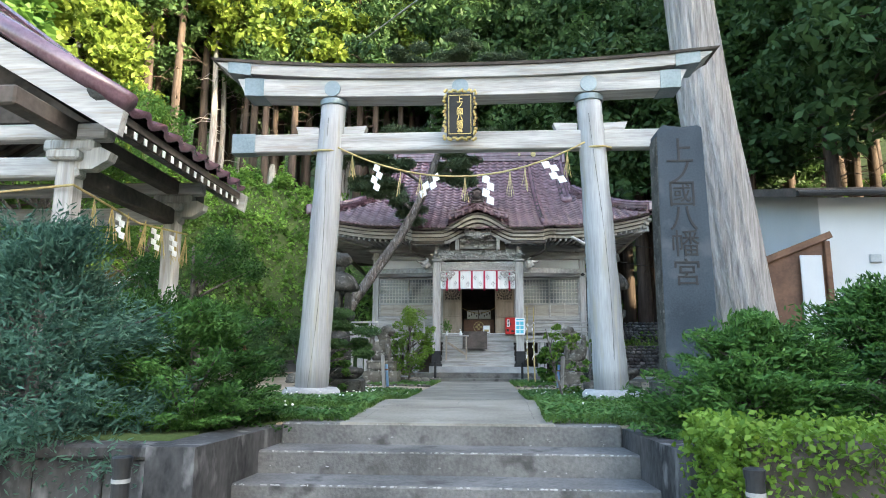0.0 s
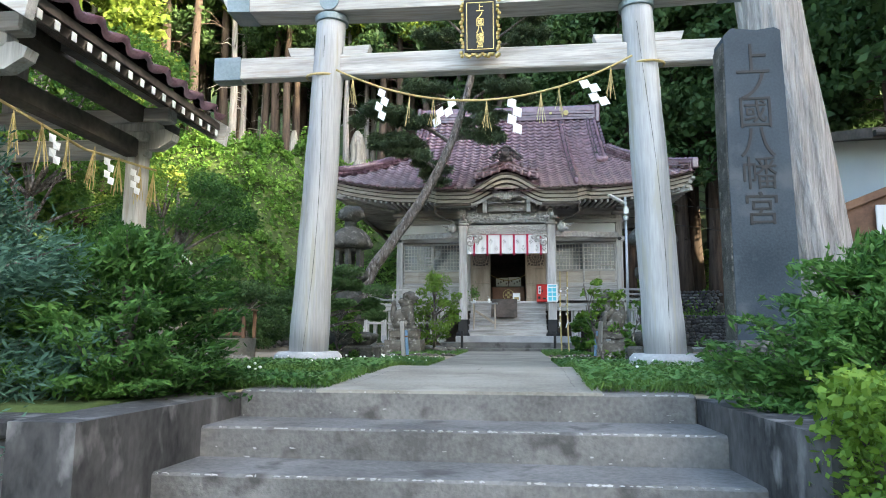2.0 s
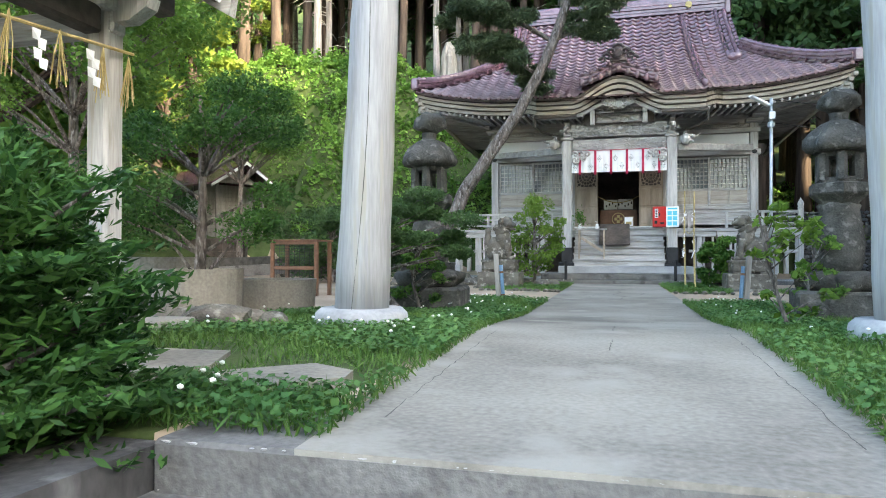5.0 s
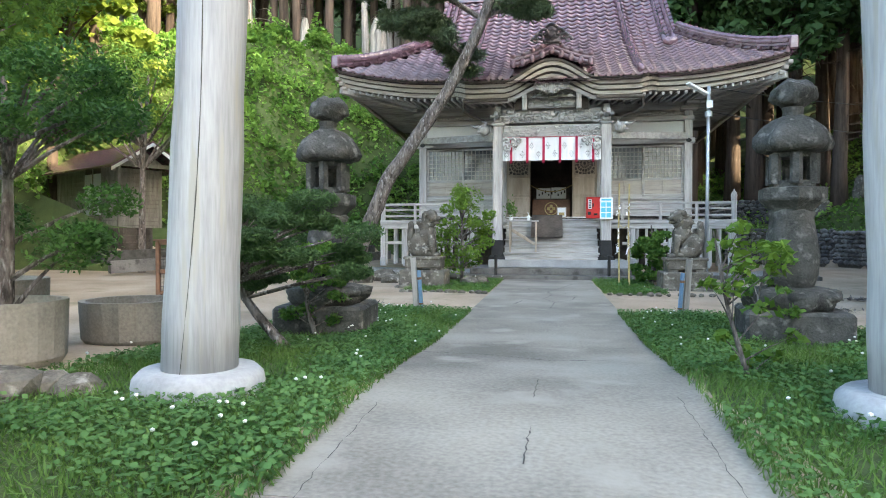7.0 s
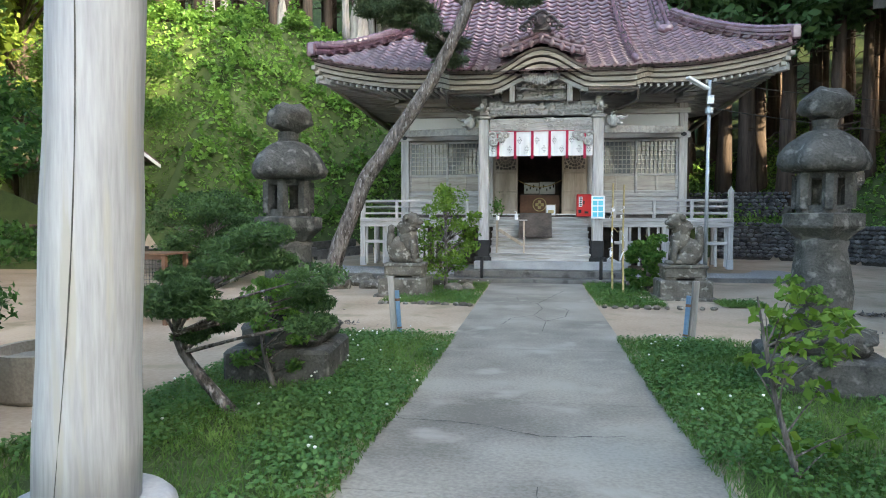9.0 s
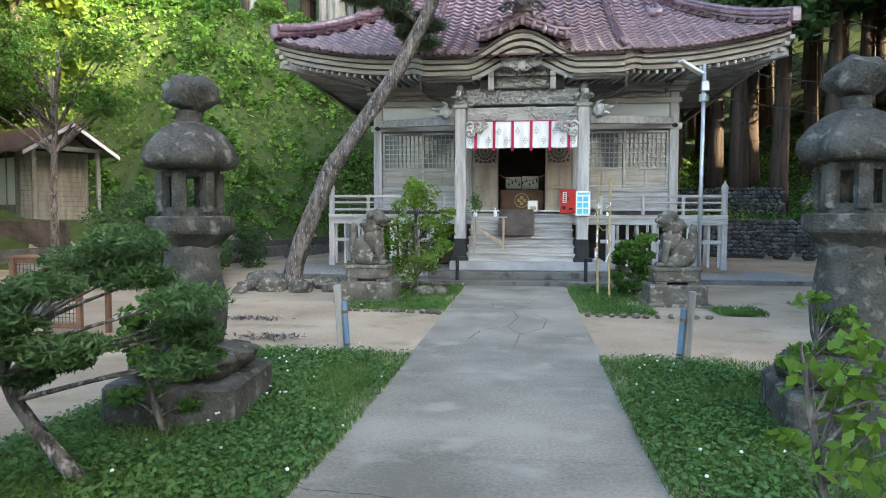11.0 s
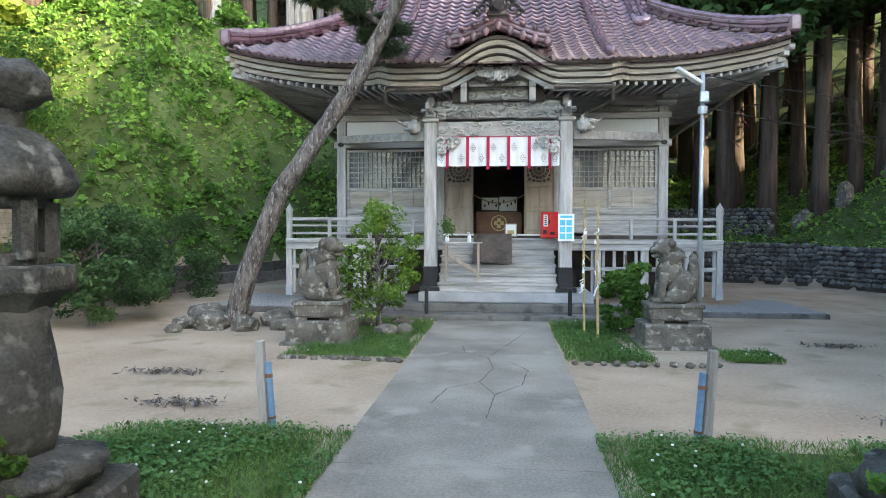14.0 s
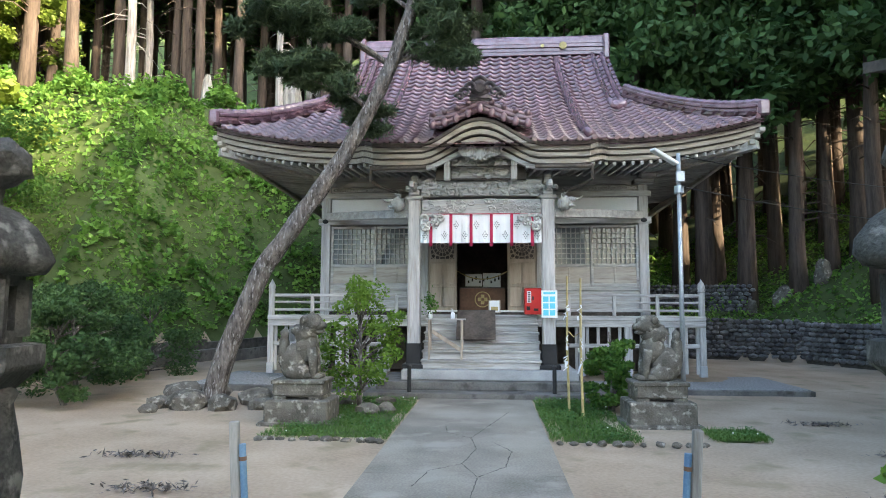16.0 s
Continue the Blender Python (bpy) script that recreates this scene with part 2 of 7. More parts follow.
class Mesh:
    """Vertices and faces gathered piece by piece."""

    def __init__(self):
        self.v, self.f = [], []

    def add(self, v, f):
        o = len(self.v)
        self.v += [tuple(p) for p in v]
        self.f += [tuple(i + o for i in q) for q in f]
        return self

    def box(self, x0, x1, y0, y1, z0, z1, c=0.008, m=None):
        """A box with chamfered edges."""
        X, Y, Z = ((x0 + x1) / 2, (y0 + y1) / 2, (z0 + z1) / 2)
        hx, hy, hz = (abs(x1 - x0) / 2, abs(y1 - y0) / 2, abs(z1 - z0) / 2)
        c = min(c, hx * 0.45, hy * 0.45, hz * 0.45)
        v, idx = [], {}
        for sx in (-1, 1):
            for sy in (-1, 1):
                for sz in (-1, 1):
                    for k in range(3):
                        q = [sx * (hx - c * (k != 0)), sy * (hy - c * (k != 1)), sz * (hz - c * (k != 2))]
                        idx[sx, sy, sz, k] = len(v)
                        v.append(Vector((X + q[0], Y + q[1], Z + q[2])))
        f = []
        for s in (-1, 1):
            q = [(s, -1, -1), (s, 1, -1), (s, 1, 1), (s, -1, 1)]
            f.append([idx[(*a, 0)] for a in (q if s > 0 else q[::-1])])
            q = [(-1, s, -1), (-1, s, 1), (1, s, 1), (1, s, -1)]
            f.append([idx[(*a, 1)] for a in (q if s > 0 else q[::-1])])
            q = [(-1, -1, s), (1, -1, s), (1, 1, s), (-1, 1, s)]
            f.append([idx[(*a, 2)] for a in (q if s > 0 else q[::-1])])
        for a in (-1, 1):
            for b in (-1, 1):
                f.append([idx[a, b, -1, 0], idx[a, b, 1, 0], idx[a, b, 1, 1], idx[a, b, -1, 1]])
                f.append([idx[a, -1, b, 0], idx[a, 1, b, 0], idx[a, 1, b, 2], idx[a, -1, b, 2]])
                f.append([idx[-1, a, b, 1], idx[1, a, b, 1], idx[1, a, b, 2], idx[-1, a, b, 2]])
                for d in (-1, 1):
                    f.append([idx[a, b, d, k] for k in range(3)])
        if m:
            v = [m @ p for p in v]
        return self.add(v, f)

    def beam(self, p, q, wd, ht, c=0.006):
        """A squared timber from p to q."""
        p, q = Vector(p), Vector(q)
        d = q - p
        return self.box(-wd / 2, wd / 2, -ht / 2, ht / 2, 0, d.length, c, Matrix.Translation(p) @ d.to_track_quat("Z", "Y").to_matrix().to_4x4())

    def tube(self, pts, radii, n=8, cap=True, rough=0.0):
        """A round limb through points."""
        pts = [Vector(p) for p in pts]
        rings, side = [], None
        for i, p in enumerate(pts):
            d = (pts[min(i + 1, len(pts) - 1)] - pts[max(i - 1, 0)]).normalized()
            side = (side - d * side.dot(d)).normalized() if side else d.orthogonal().normalized()
            up = d.cross(side)
            r = radii[i] if hasattr(radii, "__len__") else radii
            rings.append([p + (side * math.cos(a) + up * math.sin(a)) * r * (1 + (noise.noise(p * 3 + Vector((math.cos(a) * 2, math.sin(a) * 2, 0))) * rough if rough else 0)) for a in (2 * math.pi * k / n for k in range(n))])
        v = [q for r in rings for q in r]
        f = [(i * n + k, i * n + (k + 1) % n, (i + 1) * n + (k + 1) % n, (i + 1) * n + k) for i in range(len(pts) - 1) for k in range(n)]
        if cap:
            f += [tuple(range(n))[::-1], tuple((len(pts) - 1) * n + k for k in range(n))]
        return self.add(v, f)

    def lathe(self, x, y, prof, n=24, sq=0.0, wob=0.0, turn=0.0, lobes=0, lobe=0.0):
        """A turned body; prof holds radius and height; sq squares it, lobes wave its rim."""
        v, f = [], []
        for i, (r, z) in enumerate(prof):
            for k in range(n):
                a = 2 * math.pi * k / n
                g = 1.0
                if sq:
                    g = 1 / max(abs(math.cos(a)), abs(math.sin(a))) ** sq
                if lobes:
                    g *= 1 + lobe * math.cos(lobes * a)
                if wob:
                    g *= 1 + wob * noise.noise(Vector((math.cos(a) * 2 + x, math.sin(a) * 2 + y, z * 5)))
                v.append((x + math.cos(a + turn) * r * g, y + math.sin(a + turn) * r * g, z))
        m = len(prof)
        f = [(i * n + k, i * n + (k + 1) % n, (i + 1) * n + (k + 1) % n, (i + 1) * n + k) for i in range(m - 1) for k in range(n)]
        f += [tuple(range(n))[::-1], tuple((m - 1) * n + k for k in range(n))]
        return self.add(v, f)

    def blob(self, centre, size, rough=0.2, sub=3, freq=2.0):
        """A worn lump."""
        b = bmesh.new()
        bmesh.ops.create_icosphere(b, subdivisions=sub, radius=1)
        c, s = Vector(centre), Vector(size)
        vs = [c + Vector((q.x * s.x, q.y * s.y, q.z * s.z)) * (1 + rough * noise.noise(q * freq + c * 3.1)) for q in (u.co for u in b.verts)]
        fs = [[u.index for u in q.verts] for q in b.faces]
        b.free()
        return self.add(vs, fs)

    def slab(self, outline, z0, z1):
        """A flat outline given thickness."""
        n = len(outline)
        v = [(x, y, z0) for x, y in outline] + [(x, y, z1) for x, y in outline]
        return self.add(v, [tuple(range(n))[::-1], tuple(range(n, 2 * n))] + [(k, (k + 1) % n, n + (k + 1) % n, n + k) for k in range(n)])

    def plate(self, outline, y0, y1):
        """An upright outline in x and z given thickness along y."""
        n = len(outline)
        v = [(x, y0, z) for x, z in outline] + [(x, y1, z) for x, z in outline]
        return self.add(v, [tuple(range(n)), tuple(range(n, 2 * n))[::-1]] + [(k, n + k, n + (k + 1) % n, (k + 1) % n) for k in range(n)])

    def data(self, name, mat, smooth=False):
        me = bpy.data.meshes.new(name)
        me.from_pydata(self.v, [], self.f)
        me.materials.append(mat)
        if smooth:
            me.polygons.foreach_set("use_smooth", [True] * len(me.polygons))
        me.update()
        return me


def part(name, mesh, mat, parent=None, label="", smooth=False, kind=""):
    ob = new(name, mesh.data(name, mat, smooth) if isinstance(mesh, Mesh) else mesh)
    ob.parent = parent
    return tagged(ob, label, kind=kind)


def thing(name, label, category, group="", kind="", at=None):
    ob = new(name)
    if at is not None:
        ob.matrix_world = at
    return tagged(ob, label, category, group, kind)


def leaves(name, pts, size, mat, parent=None, up=0.3, long=1.6, label="", kind="", droop=None, fold=0.0):
    """Many small leaf blades at the points; up tilts them to the sky."""
    pts = np.asarray(pts, dtype=np.float64)
    n = len(pts)
    rs = np.random.RandomState(n % 9973 + int(size * 1e4))
    nor = rs.normal(size=(n, 3))
    nor[:, 2] = nor[:, 2] + up * 3
    nor /= np.linalg.norm(nor, axis=1)[:, None]
    t = rs.normal(size=(n, 3)) if droop is None else np.asarray(droop) + rs.normal(size=(n, 3)) * 0.35
    t -= nor * (t * nor).sum(1)[:, None]
    t /= np.linalg.norm(t, axis=1)[:, None] + 1e-9
    b = np.cross(nor, t)
    s = size * rs.uniform(0.6, 1.35, (n, 1))
    v = np.empty((n, 4, 3))
    v[:, 0], v[:, 2] = pts - t * s * long / 2, pts + t * s * long / 2
    v[:, 1], v[:, 3] = pts + b * s / 2, pts - b * s / 2
    me = bpy.data.meshes.new(name)
    me.vertices.add(4 * n)
    me.vertices.foreach_set("co", v.ravel())
    me.loops.add(4 * n)
    me.loops.foreach_set("vertex_index", np.arange(4 * n, dtype=np.int32))
    me.polygons.add(n)
    me.polygons.foreach_set("loop_start", np.arange(0, 4 * n, 4, dtype=np.int32))
    me.materials.append(mat)
    me.update()
    return part(name, me, mat, parent, label, kind=kind)


def clumps(centres, radii, per, seed, shell=0.55):
    """Points gathered in uneven clumps, denser near their skins."""
    rs = np.random.RandomState(seed)
    out = []
    for c, r in zip(centres, radii):
        k = max(4, int(per * rs.uniform(0.7, 1.3)))
        d = rs.normal(size=(k, 3))
        d /= np.linalg.norm(d, axis=1)[:, None]
        d *= rs.uniform(shell, 1.0, (k, 1)) ** 0.6
        out.append(np.asarray(c) + d * np.asarray(r))
    return np.concatenate(out)


def smooth(a, b, x):
    t = min(1, max(0, (x - a) / (b - a)))
    return t * t * (3 - 2 * t)

# ---- the ground ----
EDGE, LOW = 4.65, -0.92


def foot(y):
    """How far from the axis the side slope begins."""
    return 12.0 - 4.3 * smooth(18, 25, y) - 2.4 * smooth(25, 30, y)


def height(x, y):
    """The lie of the land: street, terrace, wooded slopes."""
    z = 0.14 * (1 - smooth(7.0, 10.5, y)) + 0.14 * smooth(19.9, 22, y) * smooth(7, 4.5, abs(x))
    d = max(0.0, -x - foot(y))
    k = smooth(8, 14, y)
    wide = 8.0 - 3.6 * smooth(17, 26, y)
    z += k * (8.4 * smooth(0, wide, d) ** 0.9 + max(0, d - wide) * 0.10)
    back = max(0.0, y - 29)
    if x < 4:
        z += min(back * 2.0, 8.4 - min(8.4, k * 8.4 * smooth(0, wide, d) ** 0.9)) * smooth(4, -2, x) + back * 0.05
    xw = float(np.interp(y, (15, 21, 25.4, 27.6, 28.75), (11.5, 10.9, 10.1, 9.2, 7.6))) + 0.7
    if y > 29.45:
        z += (1.1 + min(9, (y - 29.45) * 0.3)) * smooth(3.6, 5.9, x) + max(0, x - 9) * 0.5
    elif x > xw:
        z += 1.12 * smooth(12, 15, y) + min(14, max(0, x - xw - 0.3) * 0.62) * smooth(10, 15, y)
    # level yard and cut terrace for the hut
    z *= 1 - smooth(-17.5, -15.5, x) * smooth(-7, -9, x) * smooth(15, 17, y) * (1 - smooth(21.25, 21.6, y))
    q = smooth(-10.2, -11.0, x) * smooth(21.25, 21.6, y) * smooth(28.5, 26.5, y) * smooth(-18.5, -16.5, x)
    z += (1.2 - z) * q
    z += min(60, max(0, y - 46) * 1.1)
    if (y < EDGE + 0.1) if abs(x) < 1.3 else (y < 3.72):
        z = LOW
    return z


def axis(cuts):
    out = []
    for a, b, s in cuts:
        out += list(np.arange(a, b, s))
    return out + [cuts[-1][1]]


gx = axis([(-1500, -300, 300), (-300, -60, 30), (-60, -20, 4), (-20, -3, 0.5), (-3, -1.5, 0.5), (-1.5, 1.6, 0.31), (1.6, 3, 0.5), (3, 20, 0.6), (20, 60, 4), (60, 300, 30), (300, 1500, 300)])
gy = axis([(-1500, -300, 300), (-300, -60, 30), (-60, -8, 4), (-8, 3.5, 0.7), (3.6, 4.9, 0.115), (4.9, 36, 0.5), (36, 60, 3), (60, 300, 30), (300, 1500, 300)])
gm = Mesh()
gm.v = [(x, y, height(x, y) + (noise.noise(Vector((x * 0.8, y * 0.8, 0))) * 0.025 if -20 < x < 20 and 5 < y < 40 else 0)) for y in gy for x in gx]
W = len(gx)
gm.f = [(j * W + i, j * W + i + 1, (j + 1) * W + i + 1, (j + 1) * W + i) for j in range(len(gy) - 1) for i in range(W - 1)]
gd = gm.data("ground", SOIL, True)
gd.materials.append(TURF)
for q in gd.polygons:
    c = q.center
    if (c.y > 8 and c.z > 0.5) or abs(c.x) > 30 or c.y > 40 or (3.7 < c.y < 5.2 and (c.x < -1.2 or c.x > 1.3)):
        q.material_index = 1
tagged(part("ground", gd, SOIL), "bare sandy brown earth of the shrine yard", "ground", kind="structure")


def taper(y):
    """The path narrows towards the steps."""
    return 0.79 + 0.21 * min(1, max(0, (y - 4.65) / 4.2))


# path of poured slabs, in bays
PATHL, PATHR = -0.90, 0.95
path = tagged(new("path"), "worn grey concrete approach path", "path", kind="structure")
part("bed", Mesh().slab([(-0.68, EDGE), (0.72, EDGE), (PATHR, 11), (PATHR, 18.9), (PATHL, 18.9), (PATHL, 11)], -0.2, 0.008), SEAM, path)
pm = None
ys = [EDGE - 0.002, 6.2, 8.0, 9.9, 11.9, 13.9, 15.9, 18.95]
for a, b in zip(ys, ys[1:]):
    m = Mesh()
    n, g = 6, 0.003
    for k in range(n):
        ya, yb = a + (b - a) * k / n + (g if k == 0 else 0), a + (b - a) * (k + 1) / n - (g if k == n - 1 else 0)
        z0, z1 = height(0, max(ya, 4.8)) + 0.02, height(0, max(yb, 4.8)) + 0.02
        wa, wb = taper(ya), taper(yb)
        l, r = PATHL, PATHR
        m.add([(l * wa, ya, z0), (r * wa, ya, z0), (r * wb, yb, z1), (l * wb, yb, z1), (l * wa, ya, z0 - 0.1), (r * wa, ya, z0 - 0.1), (r * wb, yb, z1 - 0.1), (l * wb, yb, z1 - 0.1)],
              [(0, 1, 2, 3), (0, 3, 7, 4), (1, 5, 6, 2)] + ([(0, 4, 5, 1)] if k == 0 else []) + ([(3, 2, 6, 7)] if k == n - 1 else []))
    part("slab", m, CONCRETE, path)


def crack(pts, wd=0.006):
    """A ragged crack as a thin dark strip."""
    m, out = Mesh(), []
    for (x0, y0), (x1, y1) in zip(pts, pts[1:]):
        k = max(2, int(math.hypot(x1 - x0, y1 - y0) / 0.05))
        for i in range(k):
            out.append((x0 + (x1 - x0) * i / k + random.uniform(-0.007, 0.007), y0 + (y1 - y0) * i / k + random.uniform(-0.012, 0.012)))
    for i in range(len(out) - 1):
        (x0, y0), (x1, y1) = out[i], out[i + 1]
        d = Vector((y1 - y0, x0 - x1, 0)).normalized() * wd * random.uniform(0.3, 1.2)
        za, zb = height(0, y0) + 0.0245, height(0, y1) + 0.0245
        m.add([(x0 - d.x, y0 - d.y, za), (x0 + d.x, y0 + d.y, za), (x1 + d.x, y1 + d.y, zb), (x1 - d.x, y1 - d.y, zb)], [(0, 1, 2, 3)])
    return part("crack", m, SEAM, path)


crack([(0.10, 13.0), (0.16, 13.8), (0.0, 14.3), (0.12, 15.0), (0.05, 15.6), (0.3, 16.6), (0.55, 17.6)])
crack([(0.16, 13.8), (0.42, 14.2), (0.5, 14.9), (0.3, 15.4)])
crack([(0.05, 15.6), (-0.25, 15.9), (-0.3, 16.4)])
crack([(-0.85, 9.3), (-0.4, 9.25), (0.1, 9.0), (0.6, 9.1)])
crack([(0.0, 14.3), (-0.3, 14.0), (-0.4, 13.4)])
crack([(0.02, 6.6), (0.03, 7.1)], 0.003)
crack([(0.03, 7.6), (0.04, 8.2)], 0.003)
crack([(-0.60, 5.0), (-0.70, 7.4)], 0.002)
crack([(0.64, 5.0), (0.74, 7.8)], 0.002)

# steps up to the terrace
steps = tagged(new("steps"), "weathered concrete steps with pale chipped nosings", "steps", kind="structure")
RISE, RUN = 0.138, 0.37
for i in range(8):
    z1, y1 = 0.155 - RISE * i, EDGE - RUN * i
    m = Mesh()
    m.box(-1.12 - 0.05 * i, 1.2 + 0.05 * i, y1, y1 + RUN + 0.03, LOW - 0.05, z1, 0.012)
    st = part("step", m, STEPS, steps)
    if i < 4:
        m = Mesh()
        for k in range(60):
            x = random.uniform(-1.1 - 0.05 * i, 1.18)
            m.blob((x, y1 + 0.006, z1 - 0.005), (random.uniform(0.004, 0.018), 0.006, random.uniform(0.002, 0.006)), 0.8, 1, 9)
            if k < 12:
                m.blob((random.uniform(-1.1, 1.18), y1 + 0.002, z1 - RISE + random.uniform(0.0, 0.05)), (random.uniform(0.005, 0.02), 0.003, random.uniform(0.002, 0.007)), 0.8, 1, 9)
        part("chipping", m, PALE, st, kind="stuff")
for name, s, x0, x1 in (("cheek_wall_left", -1, -1.12, -1.42), ("cheek_wall_right", 1, 1.2, 1.5)):
    m = Mesh()
    o = [(x0, EDGE + 0.05), (x0 + s * 0.08, 3.45), (x1 + s * 0.04, 3.45), (x1, EDGE + 0.05)]
    m.slab(o if s > 0 else o[::-1], LOW - 0.1, 0.135)
    tagged(part(name, m, CHEEK), "black-stained concrete wall beside the steps", "wall", kind="structure")
for name, x0, x1 in (("retaining_wall_left", -14, -1.44), ("retaining_wall_right", 1.52, 14)):
    wl = tagged(new(name), "dark stained block retaining wall under the terrace", "wall", kind="structure")
    m = Mesh().box(x0, x1, 3.68, 3.86, LOW - 0.1, 0.05)
    part("core", m, SEAM, wl)
    for row in range(4):
        x = x0 + (row % 2) * 0.2
        while x < x1 - 0.05:
            e = min(x + 0.4, x1)
            if abs(x) < 6:
                part("block", Mesh().box(x + 0.004, e - 0.004, 3.66, 3.74, LOW + 0.24 * row + 0.004, LOW + 0.24 * (row + 1) - 0.004, 0.008), CHEEK, wl)
            x = e
    part("coping", Mesh().box(x0, x1, 3.62, 3.9, 0.045, 0.12, 0.015), CHEEK, wl)

# ---- torii ----
torii = thing("torii_gate", "silver-grey weathered wooden gate with metal-capped beam ends", "torii gate")
TY = 7.40


def pillar(xb, xt):
    m = Mesh()
    n = 12
    m.tube([(xb + (xt - xb) * k / n, TY, 0.26 + (3.60 - 0.26) * k / n) for k in range(n + 1)], [0.185 - 0.04 * k / n + 0.004 * math.sin(k * 2.1) for k in range(n + 1)], 28, rough=0.02)
    p = part("pillar", m, PILLAR, torii, smooth=True)
    c = Mesh()
    pts, a = [], -math.pi / 2
    for k in range(40):
        f = k / 39
        pts.append((xb + (xt - xb) * f + 0.187 * math.cos(a + 0.25 * math.sin(f * 4)) * (1 - 0.21 * f), TY + 0.187 * math.sin(a + 0.25 * math.sin(f * 4)) * (1 - 0.21 * f), 0.27 + f * 3.1))
    part("shrinkage_crack", c.tube(pts, [0.0012 + 0.002 * random.random() for _ in pts], 5), SEAM, p)
    part("capital", Mesh().lathe(xt, TY, [(0.148, 3.545), (0.165, 3.55), (0.168, 3.61), (0.15, 3.625)], 28), COPPER, torii, "grey metal collar")
    g = height(xb, TY) - 0.05
    part("plinth", Mesh().lathe(xb, TY, [(0.32, g), (0.325, g + 0.1), (0.315, 0.25), (0.28, 0.285)], 32, wob=0.02), PLINTH, torii, "chipped white concrete footing", smooth=True)


pillar(-1.635, -1.49)
pillar(1.655, 1.51)


def arch(x0, x1, z, ht, dp, up, name, mat, n=24, slant=0.0, y=TY):
    """A beam whose ends rise."""
    m = Mesh()
    c = (x0 + x1) / 2
    ring = []
    for k in range(n + 1):
        x = x0 + (x1 - x0) * k / n
        r = up * (abs(x - c) / ((x1 - x0) / 2)) ** 2.4
        s = slant * (1 if k == n else -1 if k == 0 else 0)
        ring.append([(x, y - dp, z + r), (x, y + dp, z + r), (x + s, y + dp * 1.05, z + r + ht), (x + s, y - dp * 1.05, z + r + ht)])
    v = [p for q in ring for p in q]
    f = [(i * 4 + k, i * 4 + (k + 1) % 4, i * 4 + 4 + (k + 1) % 4, i * 4 + 4 + k) for i in range(n) for k in range(4)] + [(3, 2, 1, 0), (n * 4, n * 4 + 1, n * 4 + 2, n * 4 + 3)]
    return part(name, m.add(v, f), mat, torii)


arch(-2.52, 2.50, 3.615, 0.20, 0.15, 0.055, "lower_lintel", WOODX, slant=0.10)
arch(-2.70, 2.72, 3.817, 0.125, 0.2, 0.12, "upper_lintel", WOODX, slant=0.17)
arch(-2.88, 2.90, 3.944, 0.03, 0.235, 0.135, "ridge_cap", DARKW_SHADE, slant=0.06)
for s in (-1, 1):
    a, b = sorted((s * 2.46 + 0.01, s * 2.735 + 0.01))
    q = arch(a, b, 3.806, 0.142, 0.21, 0.0, "end_cap", COPPER, 2)
    q.data.transform(Matrix(((1, 0, 0, 0), (0, 1, 0, 0), (s * 0.16, 0, 1, -0.31), (0, 0, 0, 1))))
    a, b = sorted((s * 2.30 + 0.0, s * 2.53 + 0.0))
    q = arch(a, b, 3.608, 0.212, 0.16, 0.0, "end_cap", COPPER, 2)
    q.data.transform(Matrix(((1, 0, 0, 0), (0, 1, 0, 0), (s * 0.05, 0, 1, -0.072), (0, 0, 0, 1))))
part("tie_beam", Mesh().box(-2.42, 2.42, TY - 0.07, TY + 0.07, 2.985, 3.205, 0.012), WOODX, torii)
part("end_cap", Mesh().box(-2.68, -2.40, TY - 0.078, TY + 0.078, 2.975, 3.215, 0.006), COPPER, torii)
part("end_cap", Mesh().box(2.40, 2.66, TY - 0.078, TY + 0.078, 2.975, 3.215, 0.006), COPPER, torii)
for x in (-1.50, 1.51):
    for s in (-1, 1):
        o = [(x + s * 0.15, 3.207), (x + s * 0.39, 3.207), (x + s * 0.42, 3.295), (x + s * 0.15, 3.285)]
        part("wedge", Mesh().plate(o if s > 0 else o[::-1], TY - 0.06, TY + 0.06), WOODX, torii)
    part("boss", Mesh().tube([(x * 0.985, TY - 0.155, 3.72), (x * 0.985, TY - 0.172, 3.72)], 0.095, 24), COPPER, torii)
part("boss", Mesh().tube([(0.02, TY - 0.155, 3.715), (0.02, TY - 0.172, 3.715)], 0.095, 24), COPPER, torii)
part("strut", Mesh().box(-0.08, 0.12, TY - 0.05, TY + 0.05, 3.205, 3.615), WOODX, torii)

# tablet on the gate
tab = thing("shrine_tablet", "black tablet with gold characters in a scrolled gilt frame", "tablet", at=pose(0.02, TY - 0.24, 3.34, 8, 0, 0))
part("board", Mesh().box(-0.15, 0.15, -0.02, 0.02, -0.25, 0.25, 0.006), INK, tab)
m = Mesh()
for k in range(56):
    a = k / 56
    e = [(-0.17 + 0.34 * (a * 4), 0.27) if a < 0.25 else (0.17, 0.27 - 0.54 * (a * 4 - 1)) if a < 0.5 else (0.17 - 0.34 * (a * 4 - 2), -0.27) if a < 0.75 else (-0.17, -0.27 + 0.54 * (a * 4 - 3))][0]
    m.blob((e[0] * (1 + 0.07 * math.sin(k * 1.8)), 0, e[1] * (1 + 0.05 * math.sin(k * 1.8))), (0.022, 0.02, 0.022), 0.25, 1)
part("frame", m, GOLD, tab, "gilt scroll frame")
m = Mesh()
for x in (-0.125, 0.125):
    m.box(x - 0.003, x + 0.003, -0.024, -0.018, -0.22, 0.22, 0.001)
